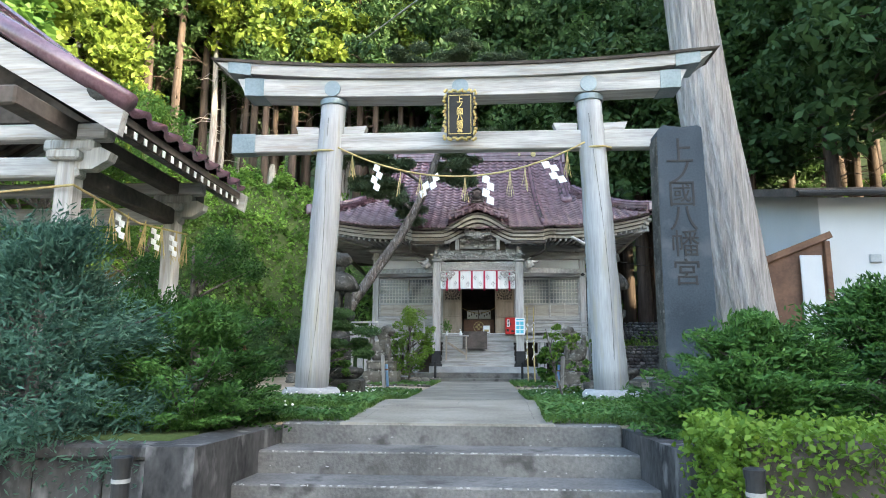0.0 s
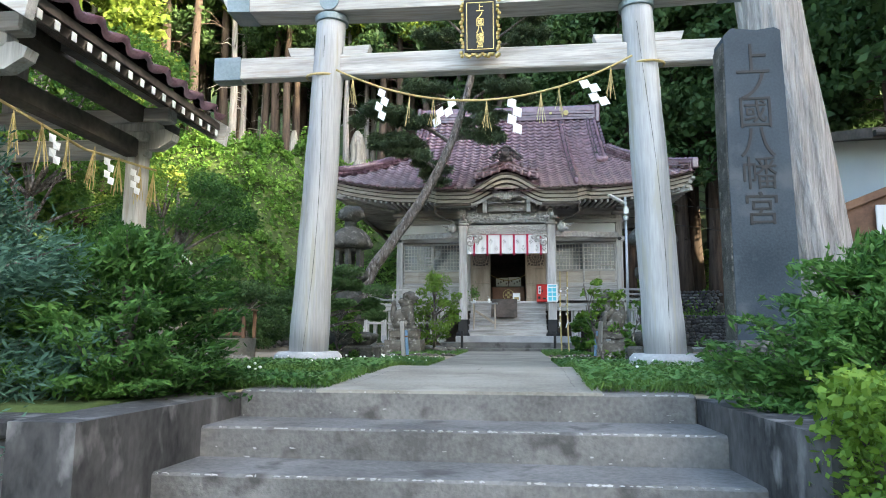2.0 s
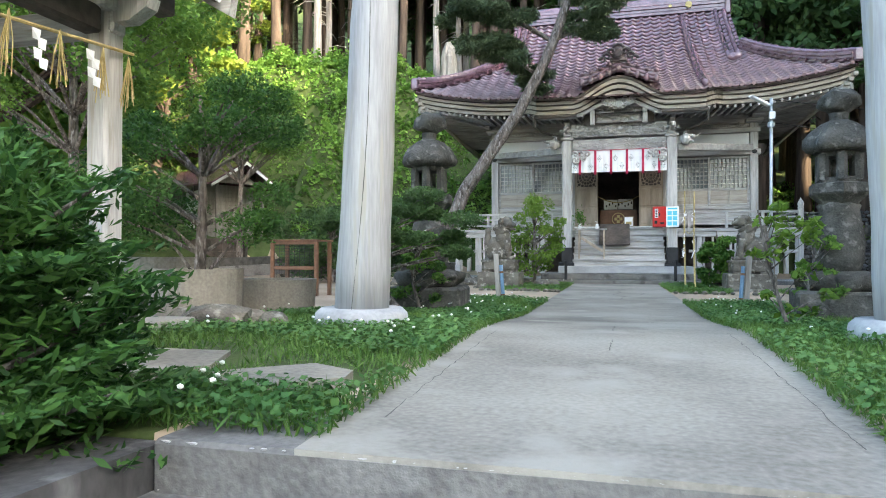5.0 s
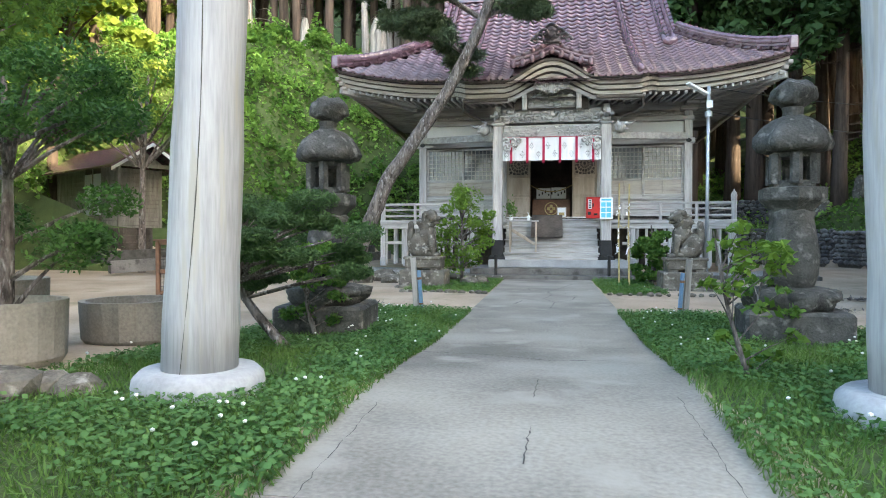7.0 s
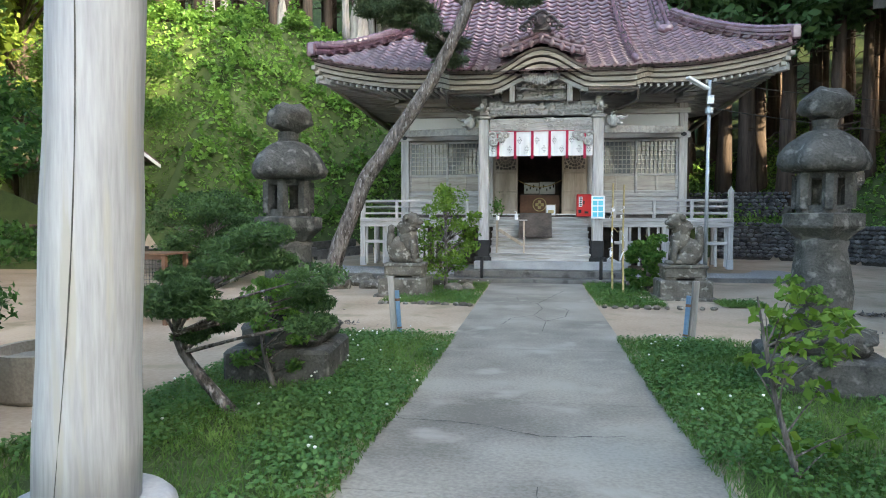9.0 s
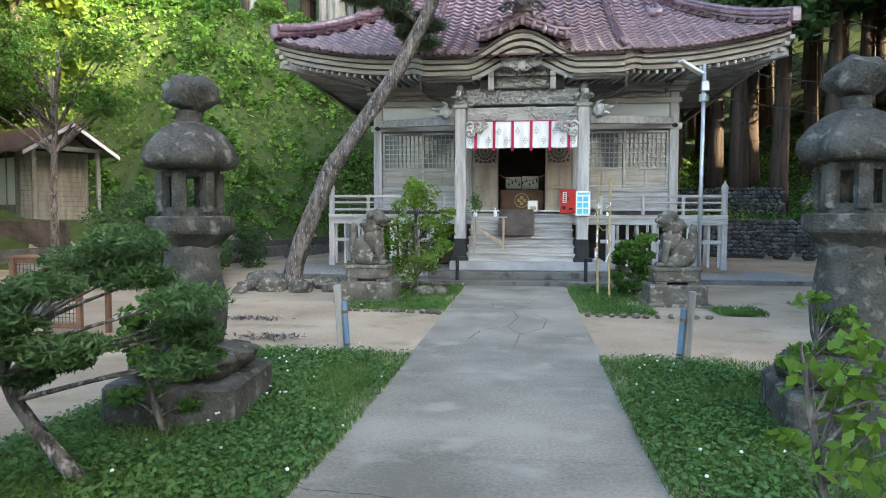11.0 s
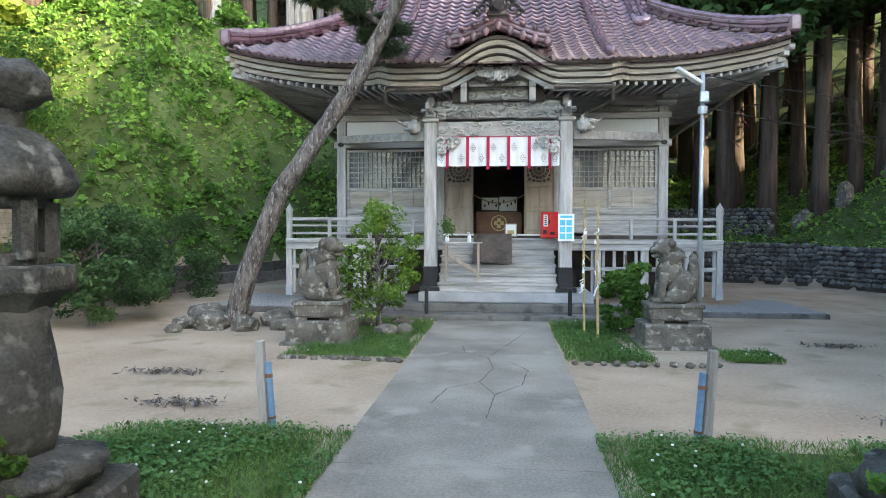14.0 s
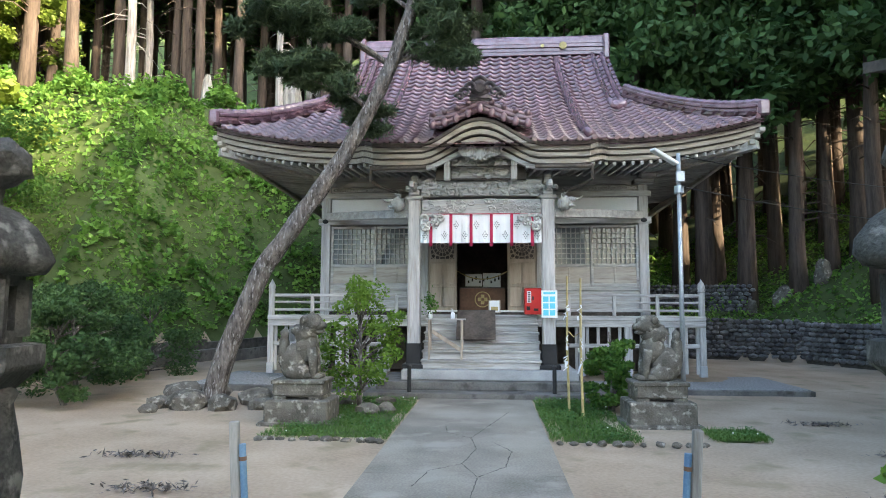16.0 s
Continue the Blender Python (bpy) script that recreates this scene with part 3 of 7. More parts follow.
for z in (-0.22, 0.22):
    m.box(-0.125, 0.125, -0.024, -0.018, z - 0.003, z + 0.003, 0.001)
part("inner_border", m, GOLD, tab)


def lettering(text, size, at, mat, parent, name="character", depth=0.004):
    """One character or line of writing as a thin raised mesh."""
    cu = bpy.data.curves.new(name, "FONT")
    cu.body, cu.size, cu.extrude, cu.align_x, cu.align_y = text, size, depth, "CENTER", "CENTER"
    tmp = new("tmp", cu)
    bpy.context.view_layer.update()
    me = bpy.data.meshes.new_from_object(tmp.evaluated_get(bpy.context.evaluated_depsgraph_get()))
    bpy.data.objects.remove(tmp)
    me.materials.clear()
    me.materials.append(mat)
    ob = part(name, me, mat, parent)
    ob.matrix_local = at
    return ob


for k, ch in enumerate("上ノ國八幡宮"):
    lettering(ch, 0.078, pose(0, -0.022, 0.165 - 0.068 * k, 90), GOLD, tab)

# rope with paper streamers between the pillars
rope = thing("shimenawa_rope", "thin straw rope with zigzag paper streamers hung between the pillars", "rope")


def sag(a):
    x = -1.38 + 2.80 * a
    return x, TY - 0.19 - 0.02 * math.sin(a * 3), 2.99 - 1.50 * a * (1 - a) + 0.02 * a


part("cord", Mesh().tube([sag(k / 30) for k in range(31)], 0.010, 6), STRAW, rope, smooth=True)
for x in (-1.56, 1.58):
    part("loop", Mesh().tube([(x + 0.168 * math.cos(a), TY + 0.168 * math.sin(a), 2.99 + 0.02 * math.sin(a)) for a in (2 * math.pi * k / 24 for k in range(25))], 0.012, 6), STRAW, rope)


def streamer(parent, p, size=1.0, lean=0.0):
    """A folded zigzag paper streamer."""
    m = Mesh()
    x, y, z = p
    for k in range(4):
        ox = (0.028 if k % 2 else -0.012) + k * 0.006
        v = [(ox - 0.03, 0.006 * k, -0.062 * k), (ox + 0.035, 0.006 * k + 0.008, -0.062 * k - 0.02), (ox + 0.035, 0.006 * k + 0.004, -0.062 * k - 0.088), (ox - 0.03, 0.006 * k + 0.012, -0.062 * k - 0.068)]
        M = Matrix.Translation(p) @ Matrix.Rotation(lean, 4, "Y")
        v = [M @ (Vector(q) * size) for q in v]
        m.add(v + [q + Vector((0, 0.002, 0)) for q in v], [(0, 1, 2, 3), (7, 6, 5, 4), (0, 4, 5, 1), (1, 5, 6, 2), (2, 6, 7, 3), (3, 7, 4, 0)])
    part("paper_streamer", m, PAPER, parent, "white folded paper")


def tassel(parent, p, ln=0.28, n=7):
    m = Mesh()
    for k in range(n):
        dx, dy = random.uniform(-0.05, 0.05), random.uniform(-0.03, 0.03)
        m.tube([p, (p[0] + dx * 0.4, p[1] + dy, p[2] - ln * 0.5), (p[0] + dx, p[1] + dy, p[2] - ln * random.uniform(0.8, 1.1))], 0.003, 4)
    part("straw_tassel", m, STRAW, parent)


for a, s, ln in ((0.17, 1.1, 0.3), (0.42, 1.15, 1.0), (0.61, 1.25, 0.1), (0.84, 1.2, -0.5)):
    streamer(rope, sag(a), s, ln)
for a in (0.06, 0.26, 0.34, 0.52, 0.70, 0.76, 0.93):
    tassel(rope, sag(a))

# ---- stone name pillar ----
stele = thing("stone_name_pillar", "tall blue-grey slate pillar with six large carved characters", "stone pillar", at=pose(2.37, 7.02, 0.12, 0, -0.5, 0))
m = Mesh()
o = [(-0.28, 0.3), (0.29, 0.3), (0.285, 1.6), (0.27, 3.2), (0.22, 3.23), (0.05, 3.21), (-0.17, 3.24), (-0.24, 3.17), (-0.265, 2.0)]
m.plate(o, -0.18, 0.12)
part("shaft", m, SLATE, stele)
part("edge_face", Mesh().plate([(-0.295, 0.3), (-0.262, 0.3), (-0.25, 2.0), (-0.232, 3.1), (-0.258, 3.1), (-0.278, 2.0)], -0.168, 0.11), STONE, stele, "rough unpolished flank")
part("base_stone", Mesh().box(-0.36, 0.62, -0.4, 0.4, -0.2, 0.32, 0.04), STONE, stele)
for ch, z in zip("上ノ國八幡宮", (2.90, 2.64, 2.39, 2.11, 1.81, 1.48)):
    lettering(ch, 0.33, pose(0.0, -0.182, z, 90), INK, stele, depth=0.006)
stele.scale = (0.91, 0.91, 0.91)

# ---- shrine hall ----
XC, WY = 0.10, 22.1
hall = thing("shrine_hall", "old timber shrine hall with a curved maroon tile roof", "shrine")
FLOOR = 1.44


def hp(name, m, mat, label="", parent=None, smooth=False, kind=""):
    return part(name, m, mat, parent or hall, label, smooth, kind)


for s in (-1, 1):
    hp("corner_post", Mesh().box(XC + s * 3.46 - 0.1, XC + s * 3.46 + 0.1, WY - 0.1, WY + 0.1, 0.25, 4.15), WOOD)
    hp("inner_post", Mesh().box(XC + s * 1.27 - 0.09, XC + s * 1.27 + 0.09, WY - 0.09, WY + 0.09, 1.2, 4.1), WOOD)
    a, b = sorted((XC + s * 3.36, XC + s * 1.36))
    hp("plaster_panel", Mesh().box(a, b, WY + 0.0, WY + 0.08, 3.47, 3.9), PLASTER, "white plaster band")
    hp("sill_panel", Mesh().box(a, b, WY - 0.02, WY + 0.06, 1.5, 1.93), WOODX)
    hp("sill_rail", Mesh().box(a, b, WY - 0.07, WY + 0.03, 1.90, 1.98), WOODX)
    wdw = hp("window", Mesh().box(a, b, WY + 0.055, WY + 0.07, 1.98, 3.3, 0.002), GLASS, "dark glass behind fine timber lattice")
    mid = (a + b) / 2
    for p, q, y in ((a, mid + 0.03, WY + 0.0), (mid - 0.03, b, WY - 0.04)):
        hp("window_frame", Mesh().box(p, p + 0.06, y, y + 0.035, 1.98, 3.3).box(q - 0.06, q, y, y + 0.035, 1.98, 3.3).box(p + 0.06, q - 0.06, y, y + 0.035, 3.24, 3.3).box(p + 0.06, q - 0.06, y, y + 0.035, 2.40, 2.47).box(p + 0.06, q - 0.06, y, y + 0.035, 1.98, 2.05), WOODX, parent=wdw)
        hp("lower_panel", Mesh().box(p + 0.06, q - 0.06, y + 0.012, y + 0.03, 2.05, 2.40, 0.002), TANB, "plain board panel", wdw)
        for k in range(2):
            xx = p + 0.06 + (q - p - 0.12) * (k + 1) / 2
            if k == 0:
                hp("stile", Mesh().box(xx - 0.02, xx + 0.02, y + 0.002, y + 0.03, 2.05, 2.40), TANB, parent=wdw)
        m = Mesh()
        for k in range(1, 9):
            xx = p + 0.06 + (q - p - 0.12) * k / 9
            m.box(xx - 0.011, xx + 0.011, y + 0.01, y + 0.03, 2.47, 3.24, 0.002)
        for k in range(1, 7):
            zz = 2.47 + 0.77 * k / 7
            m.box(p + 0.06, q - 0.06, y + 0.012, y + 0.028, zz - 0.011, zz + 0.011, 0.002)
        hp("lattice", m, WOODX, "fine square timber lattice", wdw)
hp("lintel_beam", Mesh().box(XC - 3.62, XC + 3.62, WY - 0.13, WY + 0.1, 3.32, 3.46), WOODX)
hp("upper_beam", Mesh().box(XC - 3.62, XC + 3.62, WY - 0.12, WY + 0.1, 3.90, 4.02), WOODX)
hp("head_board", Mesh().box(XC - 3.5, XC + 3.5, WY - 0.02, WY + 0.06, 4.02, 4.75), WOODX)
hp("side_wall", Mesh().box(XC - 3.54, XC - 3.40, WY + 0.1, 27.5, 1.4, 4.6), WOOD)
hp("side_wall", Mesh().box(XC + 3.40, XC + 3.54, WY + 0.1, 27.5, 1.4, 4.6), WOOD)
hp("back_wall", Mesh().box(XC - 3.5, XC + 3.5, 27.4, 27.55, 0.3, 4.6), WOOD)
hp("floor", Mesh().box(XC - 3.45, XC + 3.45, WY - 0.05, 27.4, FLOOR - 0.12, FLOOR), DARKW_SHADE)
# dark ceiling and sheet put the room's shade into their colour
hp("inner_ceiling", Mesh().box(XC - 3.45, XC + 3.45, WY + 0.1, 27.4, 4.0, 4.06), DARKW_SHADE)
hp("dark_interior", Mesh().box(XC - 1.8, XC + 1.8, 25.0, 25.08, FLOOR, 4.0), DARKW_SHADE, "dark sheet standing for the shade inside the hall")
# door leaves, folded open
for s in (-1, 1):
    a, b = sorted((XC + s * 0.55, XC + s * 1.18))
    door = hp("door", Mesh().box(a, b, WY - 0.02, WY + 0.03, FLOOR + 0.03, 3.28), TAN, "carved tan wooden door leaf")
    for z0, z1 in ((FLOOR + 0.12, 1.98), (2.04, 2.5)):
        for p, q in ((a + 0.06, (a + b) / 2 - 0.02), ((a + b) / 2 + 0.02, b - 0.06)):
            part("raised_panel", Mesh().box(p, q, WY - 0.028, WY - 0.018, z0 + 0.02, z1 - 0.02, 0.006).box(p - 0.03, p, WY - 0.05, WY - 0.018, z0, z1).box(q, q + 0.03, WY - 0.05, WY - 0.018, z0, z1).box(p, q, WY - 0.05, WY - 0.018, z1 - 0.02, z1 + 0.01).box(p, q, WY - 0.05, WY - 0.018, z0 - 0.01, z0 + 0.02), TAN, door)
    cx, cz = (a + b) / 2, 2.86
    # dark sheet paints the shaded depth behind the tracery
    part("tracery_recess", Mesh().box(a + 0.06, b - 0.06, WY - 0.03, WY - 0.018, 2.58, 3.14), DARKW_SHADE, door)
    m = Mesh()
    for r in (0.05, 0.14, 0.23):
        m.tube([(cx + r * math.cos(t), WY - 0.036, cz + r * math.sin(t)) for t in (2 * math.pi * i / 24 for i in range(25))], 0.011, 4)
    for i in range(16):
        t = 2 * math.pi * i / 16
        m.tube([(cx + r * math.cos(t), WY - 0.036, cz + r * math.sin(t)) for r in (0.04, 0.24)], 0.009, 4)
    for u in (-1, 1):
        for w in (-1, 1):
            for du, dw in ((0.2, 0.22), (0.23, 0.13), (0.11, 0.25)):
                m.tube([(cx + u * du + 0.05 * math.cos(t), WY - 0.036, cz + w * dw + 0.05 * math.sin(t)) for t in (2 * math.pi * i / 10 for i in range(11))], 0.011, 4)
    part("carved_tracery", m, TAN, door, "pierced round tracery")
hp("door_head", Mesh().box(XC - 1.2, XC + 1.2, WY - 0.05, WY + 0.06, 3.2, 3.34), WOODX)
hp("threshold", Mesh().box(XC - 1.2, XC + 1.2, WY - 0.1, WY + 0.06, FLOOR, FLOOR + 0.035), PLASTER)
# offertory chest with crest, standing inside
chest = thing("offertory_chest", "brown wooden offertory chest with a pale round crest", "chest")
part("body", Mesh().box(XC - 0.52, XC + 0.52, 22.75, 23.35, FLOOR, FLOOR + 0.55), BROWNW, chest)
m = Mesh().tube([(XC + 0.17 * math.cos(a), 22.745, FLOOR + 0.3 + 0.17 * math.sin(a)) for a in (2 * math.pi * k / 24 for k in range(25))], 0.012, 5)
for a in range(4):
    x, z = XC + 0.07 * math.cos(a * math.pi / 2), FLOOR + 0.3 + 0.07 * math.sin(a * math.pi / 2)
    m.box(x - 0.04, x + 0.04, 22.738, 22.748, z - 0.04, z + 0.04, 0.004, None)
part("crest", m, STRAW, chest, "pale painted round crest")
part("grille", Mesh().box(XC - 0.5, XC + 0.5, 22.8, 23.3, FLOOR + 0.55, FLOOR + 0.58), DARKW_SHADE, chest)
m = Mesh()
m.box(XC - 0.42, XC - 0.02, 23.5, 23.52, FLOOR + 0.62, FLOOR + 0.92, 0.003).box(XC + 0.0, XC + 0.42, 23.5, 23.52, FLOOR + 0.60, FLOOR + 0.94, 0.003)
cur = thing("inner_hanging", "white paper hangings with black marks above the chest", "hanging")
part("sheet", m, PAPER, cur)
m = Mesh()
for k in range(9):
    x = XC - 0.36 + 0.09 * k
    m.box(x, x + 0.035, 23.49, 23.497, FLOOR + 0.70 + 0.04 * (k % 3), FLOOR + 0.76 + 0.05 * (k % 3), 0.001)
part("mark", m, INK, cur)
part("cord", Mesh().tube([(XC - 0.55 + 1.1 * k / 12, 22.4, 2.36 - 0.35 * (k / 12) * (1 - k / 12) * 2) for k in range(13)], 0.012, 6), STRAW, cur)

# veranda
ver = thing("veranda", "raised grey timber veranda with a low railing", "veranda")
DL, DR, DF = XC - 4.42, XC + 4.42, 21.1
part("deck", Mesh().box(DL, DR, DF, 22.0, 1.30, 1.39), WOODX, ver)
part("deck", Mesh().box(DL, XC - 3.56, 22.0, 27, 1.30, 1.39), WOODX, ver)
part("deck", Mesh().box(XC + 3.56, DR, 22.0, 27, 1.30, 1.39), WOODX, ver)
part("fascia", Mesh().box(DL, DR, DF + 0.02, DF + 0.1, 1.17, 1.298), WOODX, ver)
for s in (-1, 1):
    for x in (XC + s * 4.36, XC + s * 3.75, XC + s * 2.9, XC + s * 2.0):
        part("post", Mesh().box(x - 0.06, x + 0.06, DF + 0.03, DF + 0.15, 0.42, 1.17), WOOD, ver)
        part("pad", Mesh().box(x - 0.07, x + 0.07, DF + 0.02, DF + 0.16, 0.2, 0.42), PLINTH, ver, "white painted foot")
    for y in (22.6, 24, 25.5, 27):
        part("post", Mesh().box(XC + s * 4.36 - 0.06, XC + s * 4.36 + 0.06, y, y + 0.12, 0.2, 1.3), WOOD, ver)
    a, b = sorted((XC + s * 4.42, XC + s * 1.75))
    part("brace_rail", Mesh().box(a, b, DF + 0.06, DF + 0.12, 0.76, 0.84), WOODX, ver)
    n = 12
    for k in range(n):
        x = a + 0.15 + (b - a - 0.3) * k / (n - 1)
        part("slat", Mesh().box(x - 0.03, x + 0.03, DF + 0.1, DF + 0.14, 0.25, 1.2), WOOD, ver)
    for z, h in ((1.50, 0.05), (1.66, 0.04), (1.80, 0.06)):
        part("rail", Mesh().box(a, b, DF + 0.05, DF + 0.11, z - h / 2, z + h / 2), WOODX, ver)
        xx = XC + s * 4.36
        part("rail", Mesh().box(xx - 0.03, xx + 0.03, DF + 0.12, 26.9, z - h / 2, z + h / 2), WOOD, ver)
    for x in (XC + s * 1.75, XC + s * 2.65, XC + s * 3.5):
        part("baluster", Mesh().box(x - 0.035, x + 0.035, DF + 0.045, DF + 0.115, 1.39, 1.80), WOOD, ver)
    x = XC + s * 4.36
    nw = part("newel", Mesh().lathe(x, DF + 0.08, [(0.065, 1.3), (0.065, 1.86)], 20), WOOD, ver)
    part("finial", Mesh().lathe(x, DF + 0.08, [(0.06, 1.86), (0.075, 1.88), (0.06, 1.91), (0.075, 1.97), (0.06, 2.03), (0.02, 2.09), (0.005, 2.13)], 20), WOOD, nw, "onion-shaped finial", True)
# dark board stands in for the shade below the floor
part("dark_skirting", Mesh().box(XC - 3.5, XC + 3.5, 22.3, 22.4, 0.2, 1.3), DARKW_SHADE, ver)

# platform and stairs in front
plat = tagged(new("platform"), "low concrete platform in two steps before the hall", "platform", kind="structure")
part("lower_step", Mesh().box(-1.9, 2.15, 19.0, 21.2, -0.1, 0.10, 0.012), STEPS, plat)
part("upper_step", Mesh().box(-1.75, 2.0, 19.45, 21.2, 0.1, 0.24, 0.012), STEPS, plat)
part("kerb", Mesh().box(-5.4, -1.9, 19.75, 19.9, -0.1, 0.11, 0.012), STEPS, plat)
part("kerb", Mesh().box(2.15, 6.0, 19.95, 20.1, -0.1, 0.09, 0.012), STEPS, plat)
part("gravel_bed", Mesh().box(-5.4, -1.7, 19.9, 22.4, 0.0, 0.12, 0.01), GRAVEL, plat, "grey gravel")
part("gravel_bed", Mesh().box(2.0, 6.0, 20.1, 22.4, 0.0, 0.10, 0.01), GRAVEL, plat, "grey gravel")
stairs = thing("wooden_stairs", "grey wooden steps up to the hall door", "stairs")
part("white_base", Mesh().box(-1.35, 1.85, 19.75, 21.3, 0.242, 0.42, 0.015), PLINTH, stairs, "white painted stone base")
for k in range(6):
    z = 0.42 + 0.165 * (k + 1)
    y = 19.98 + 0.2 * k
    part("tread", Mesh().box(XC - 1.12, XC + 1.12, y, 21.3, z - 0.045, z, 0.008), WOODX, stairs)
    part("riser", Mesh().box(XC - 1.1, XC + 1.1, y + 0.03, y + 0.06, z - 0.165, z - 0.045), WOODX, stairs)
ramp = thing("cover_board", "brown board laid over the stairs", "board")
part("board", Mesh().beam((XC - 0.1, 20.22, 0.95), (XC - 0.1, 20.85, 1.50), 0.75, 0.02), DARKW_SHADE, ramp)
# porch posts and carved beams
for s in (-1, 1):
    x = XC + s * 1.265
    hp("porch_post", Mesh().box(x - 0.12, x + 0.12, 20.08, 20.32, 0.85, 3.55, 0.02), WOOD)
    hp("post_shoe", Mesh().box(x - 0.135, x + 0.135, 20.065, 20.335, 0.46, 0.87, 0.01), INK, "black metal shoe")
    hp("post_foot", Mesh().box(x - 0.2, x + 0.2, 20.0, 20.4, 0.40, 0.5, 0.02), INK)
    hp("bracket_block", Mesh().box(x - 0.16, x + 0.16, 20.04, 20.36, 3.55, 3.62, 0.02).box(x - 0.10, x + 0.10, 20.07, 20.33, 3.62, 3.74, 0.03).box(x - 0.19, x + 0.19, 20.1, 20.3, 3.74, 3.82, 0.03).box(x - 0.07, x + 0.07, 20.06, 20.3, 3.82, 4.02, 0.03), WOODX)
    hp("bracket_arm", Mesh().box(x - 0.05, x + 0.05, 19.6, 21.9, 3.70, 3.82, 0.02), WOODX)
    # carved beast heads on the beam ends
    m = Mesh()
    e = x + s * 0.32
    m.blob((e, 20.12, 3.47), (0.13, 0.12, 0.13), 0.4, 3, 4).blob((e + s * 0.14, 20.1, 3.53), (0.1, 0.07, 0.05), 0.4, 2, 5).blob((e + s * 0.1, 20.1, 3.42), (0.09, 0.06, 0.04), 0.4, 2, 5)
    m.tube([(e + s * 0.12, 20.08, 3.55), (e + s * 0.25, 20.06, 3.53), (e + s * 0.33, 20.05, 3.60)], [0.03, 0.022, 0.006], 6)
    m.tube([(e, 20.1, 3.55), (e - s * 0.05, 20.1, 3.63), (e + s * 0.06, 20.1, 3.68)], [0.05, 0.03, 0.01], 6)
    hp("carved_beast_head", m, WOOD, "grey carved beast head", smooth=True)
    hp("side_beam", Mesh().beam((x + s * 0.1, 20.2, 3.3), (XC + s * 3.4, 22.0, 3.5), 0.12, 0.16), WOODX)


def carving(name, x0, x1, z0, z1, y, n, seed, mat=None, th=0.035, label="deeply carved grey panel of scrolls"):
    """Relief of scrolls and foliage on a backing board."""
    rs = random.Random(seed)
    c = hp(name, Mesh().box(x0, x1, y + 0.03, y + 0.09, z0, z1, 0.01), mat or WOODX, label)
    m = Mesh()
    for _ in range(n):
        x, z, r = rs.uniform(x0 + 0.05, x1 - 0.05), rs.uniform(z0 + 0.03, z1 - 0.03), rs.uniform(0.03, 0.075)
        t0, sg = rs.uniform(0, 6.3), rs.choice((-1, 1))
        pts = []
        for i in range(9):
            rr = r * (1 - i / 11)
            a = t0 + sg * i * 0.75
            pts.append((min(x1, max(x0, x + rr * 1.5 * math.cos(a))), y + 0.02 - 0.02 * i / 8, min(z1, max(z0, z + rr * math.sin(a)))))
        m.tube(pts, [th * (0.3 + 0.5 * math.sin(math.pi * i / 8)) for i in range(9)], 5)
    part("scrollwork", m, WOODX, c, smooth=True)
    return c


carving("rainbow_beam", XC - 1.13, XC + 1.13, 3.27, 3.56, 20.12, 46, 3, th=0.022)
carving("dragon_transom", XC - 1.15, XC + 1.15, 3.62, 3.93, 20.10, 70, 4, th=0.05)
carving("gable_carving", XC - 0.55, XC + 0.55, 3.93, 4.42, 19.95, 60, 5, th=0.05)
for s in (-1, 1):
    cb = hp("corner_bracket", Mesh().box(min(XC + s * 1.13, XC + s * 0.72), max(XC + s * 1.13, XC + s * 0.72), 19.98, 20.03, 3.2, 3.26, 0.01), WOODX, "carved and pierced corner bracket")
    for q, (dx, dz, r) in enumerate(((1.05, 3.17, 0.085), (0.90, 3.16, 0.08), (0.77, 3.18, 0.065), (1.06, 3.03, 0.08), (0.93, 3.06, 0.06), (1.0, 2.98, 0.05), (0.84, 3.08, 0.045))):
        a0 = 1.3 * q
        part("scroll", Mesh().tube([(XC + s * (dx + r * (1 - a / 8) * math.cos(a + a0)), 19.99 - 0.008 * a, dz + r * (1 - a / 8) * math.sin(a + a0)) for a in (i * 0.6 for i in range(11))], [0.034 * (1 - i / 18) for i in range(11)], 6), WOOD, cb, smooth=True)
    carving("wing_panel", min(XC + s * 1.5, XC + s * 3.3), max(XC + s * 1.5, XC + s * 3.3), 4.04, 4.11, WY - 0.14, 26, 12 + s, th=0.02)
    m = Mesh()
    x = XC + s * 2.55
    m.plate([(x - 0.55, 4.16), (x + 0.55, 4.16), (x + 0.42, 4.24), (x + 0.2, 4.27), (x + 0.1, 4.4), (x - 0.1, 4.4), (x - 0.2, 4.27), (x - 0.42, 4.24)], WY - 0.12, WY - 0.03)
    hp("frog_leg_strut", m, WOODX)
    m = Mesh().box(XC + s * 3.46 - 0.22, XC + s * 3.46 + 0.22, WY - 0.3, WY + 0.1, 4.15, 4.25, 0.03).box(XC + s * 3.46 - 0.1, XC + s * 3.7, WY - 0.4, WY + 0.1, 4.25, 4.36, 0.03)
    hp("corner_bracket_set", m, WOODX)
    hp("nail_cover", Mesh().blob((XC + s * 3.46, WY - 0.14, 3.39), (0.07, 0.02, 0.05), 0.1, 2), INK)

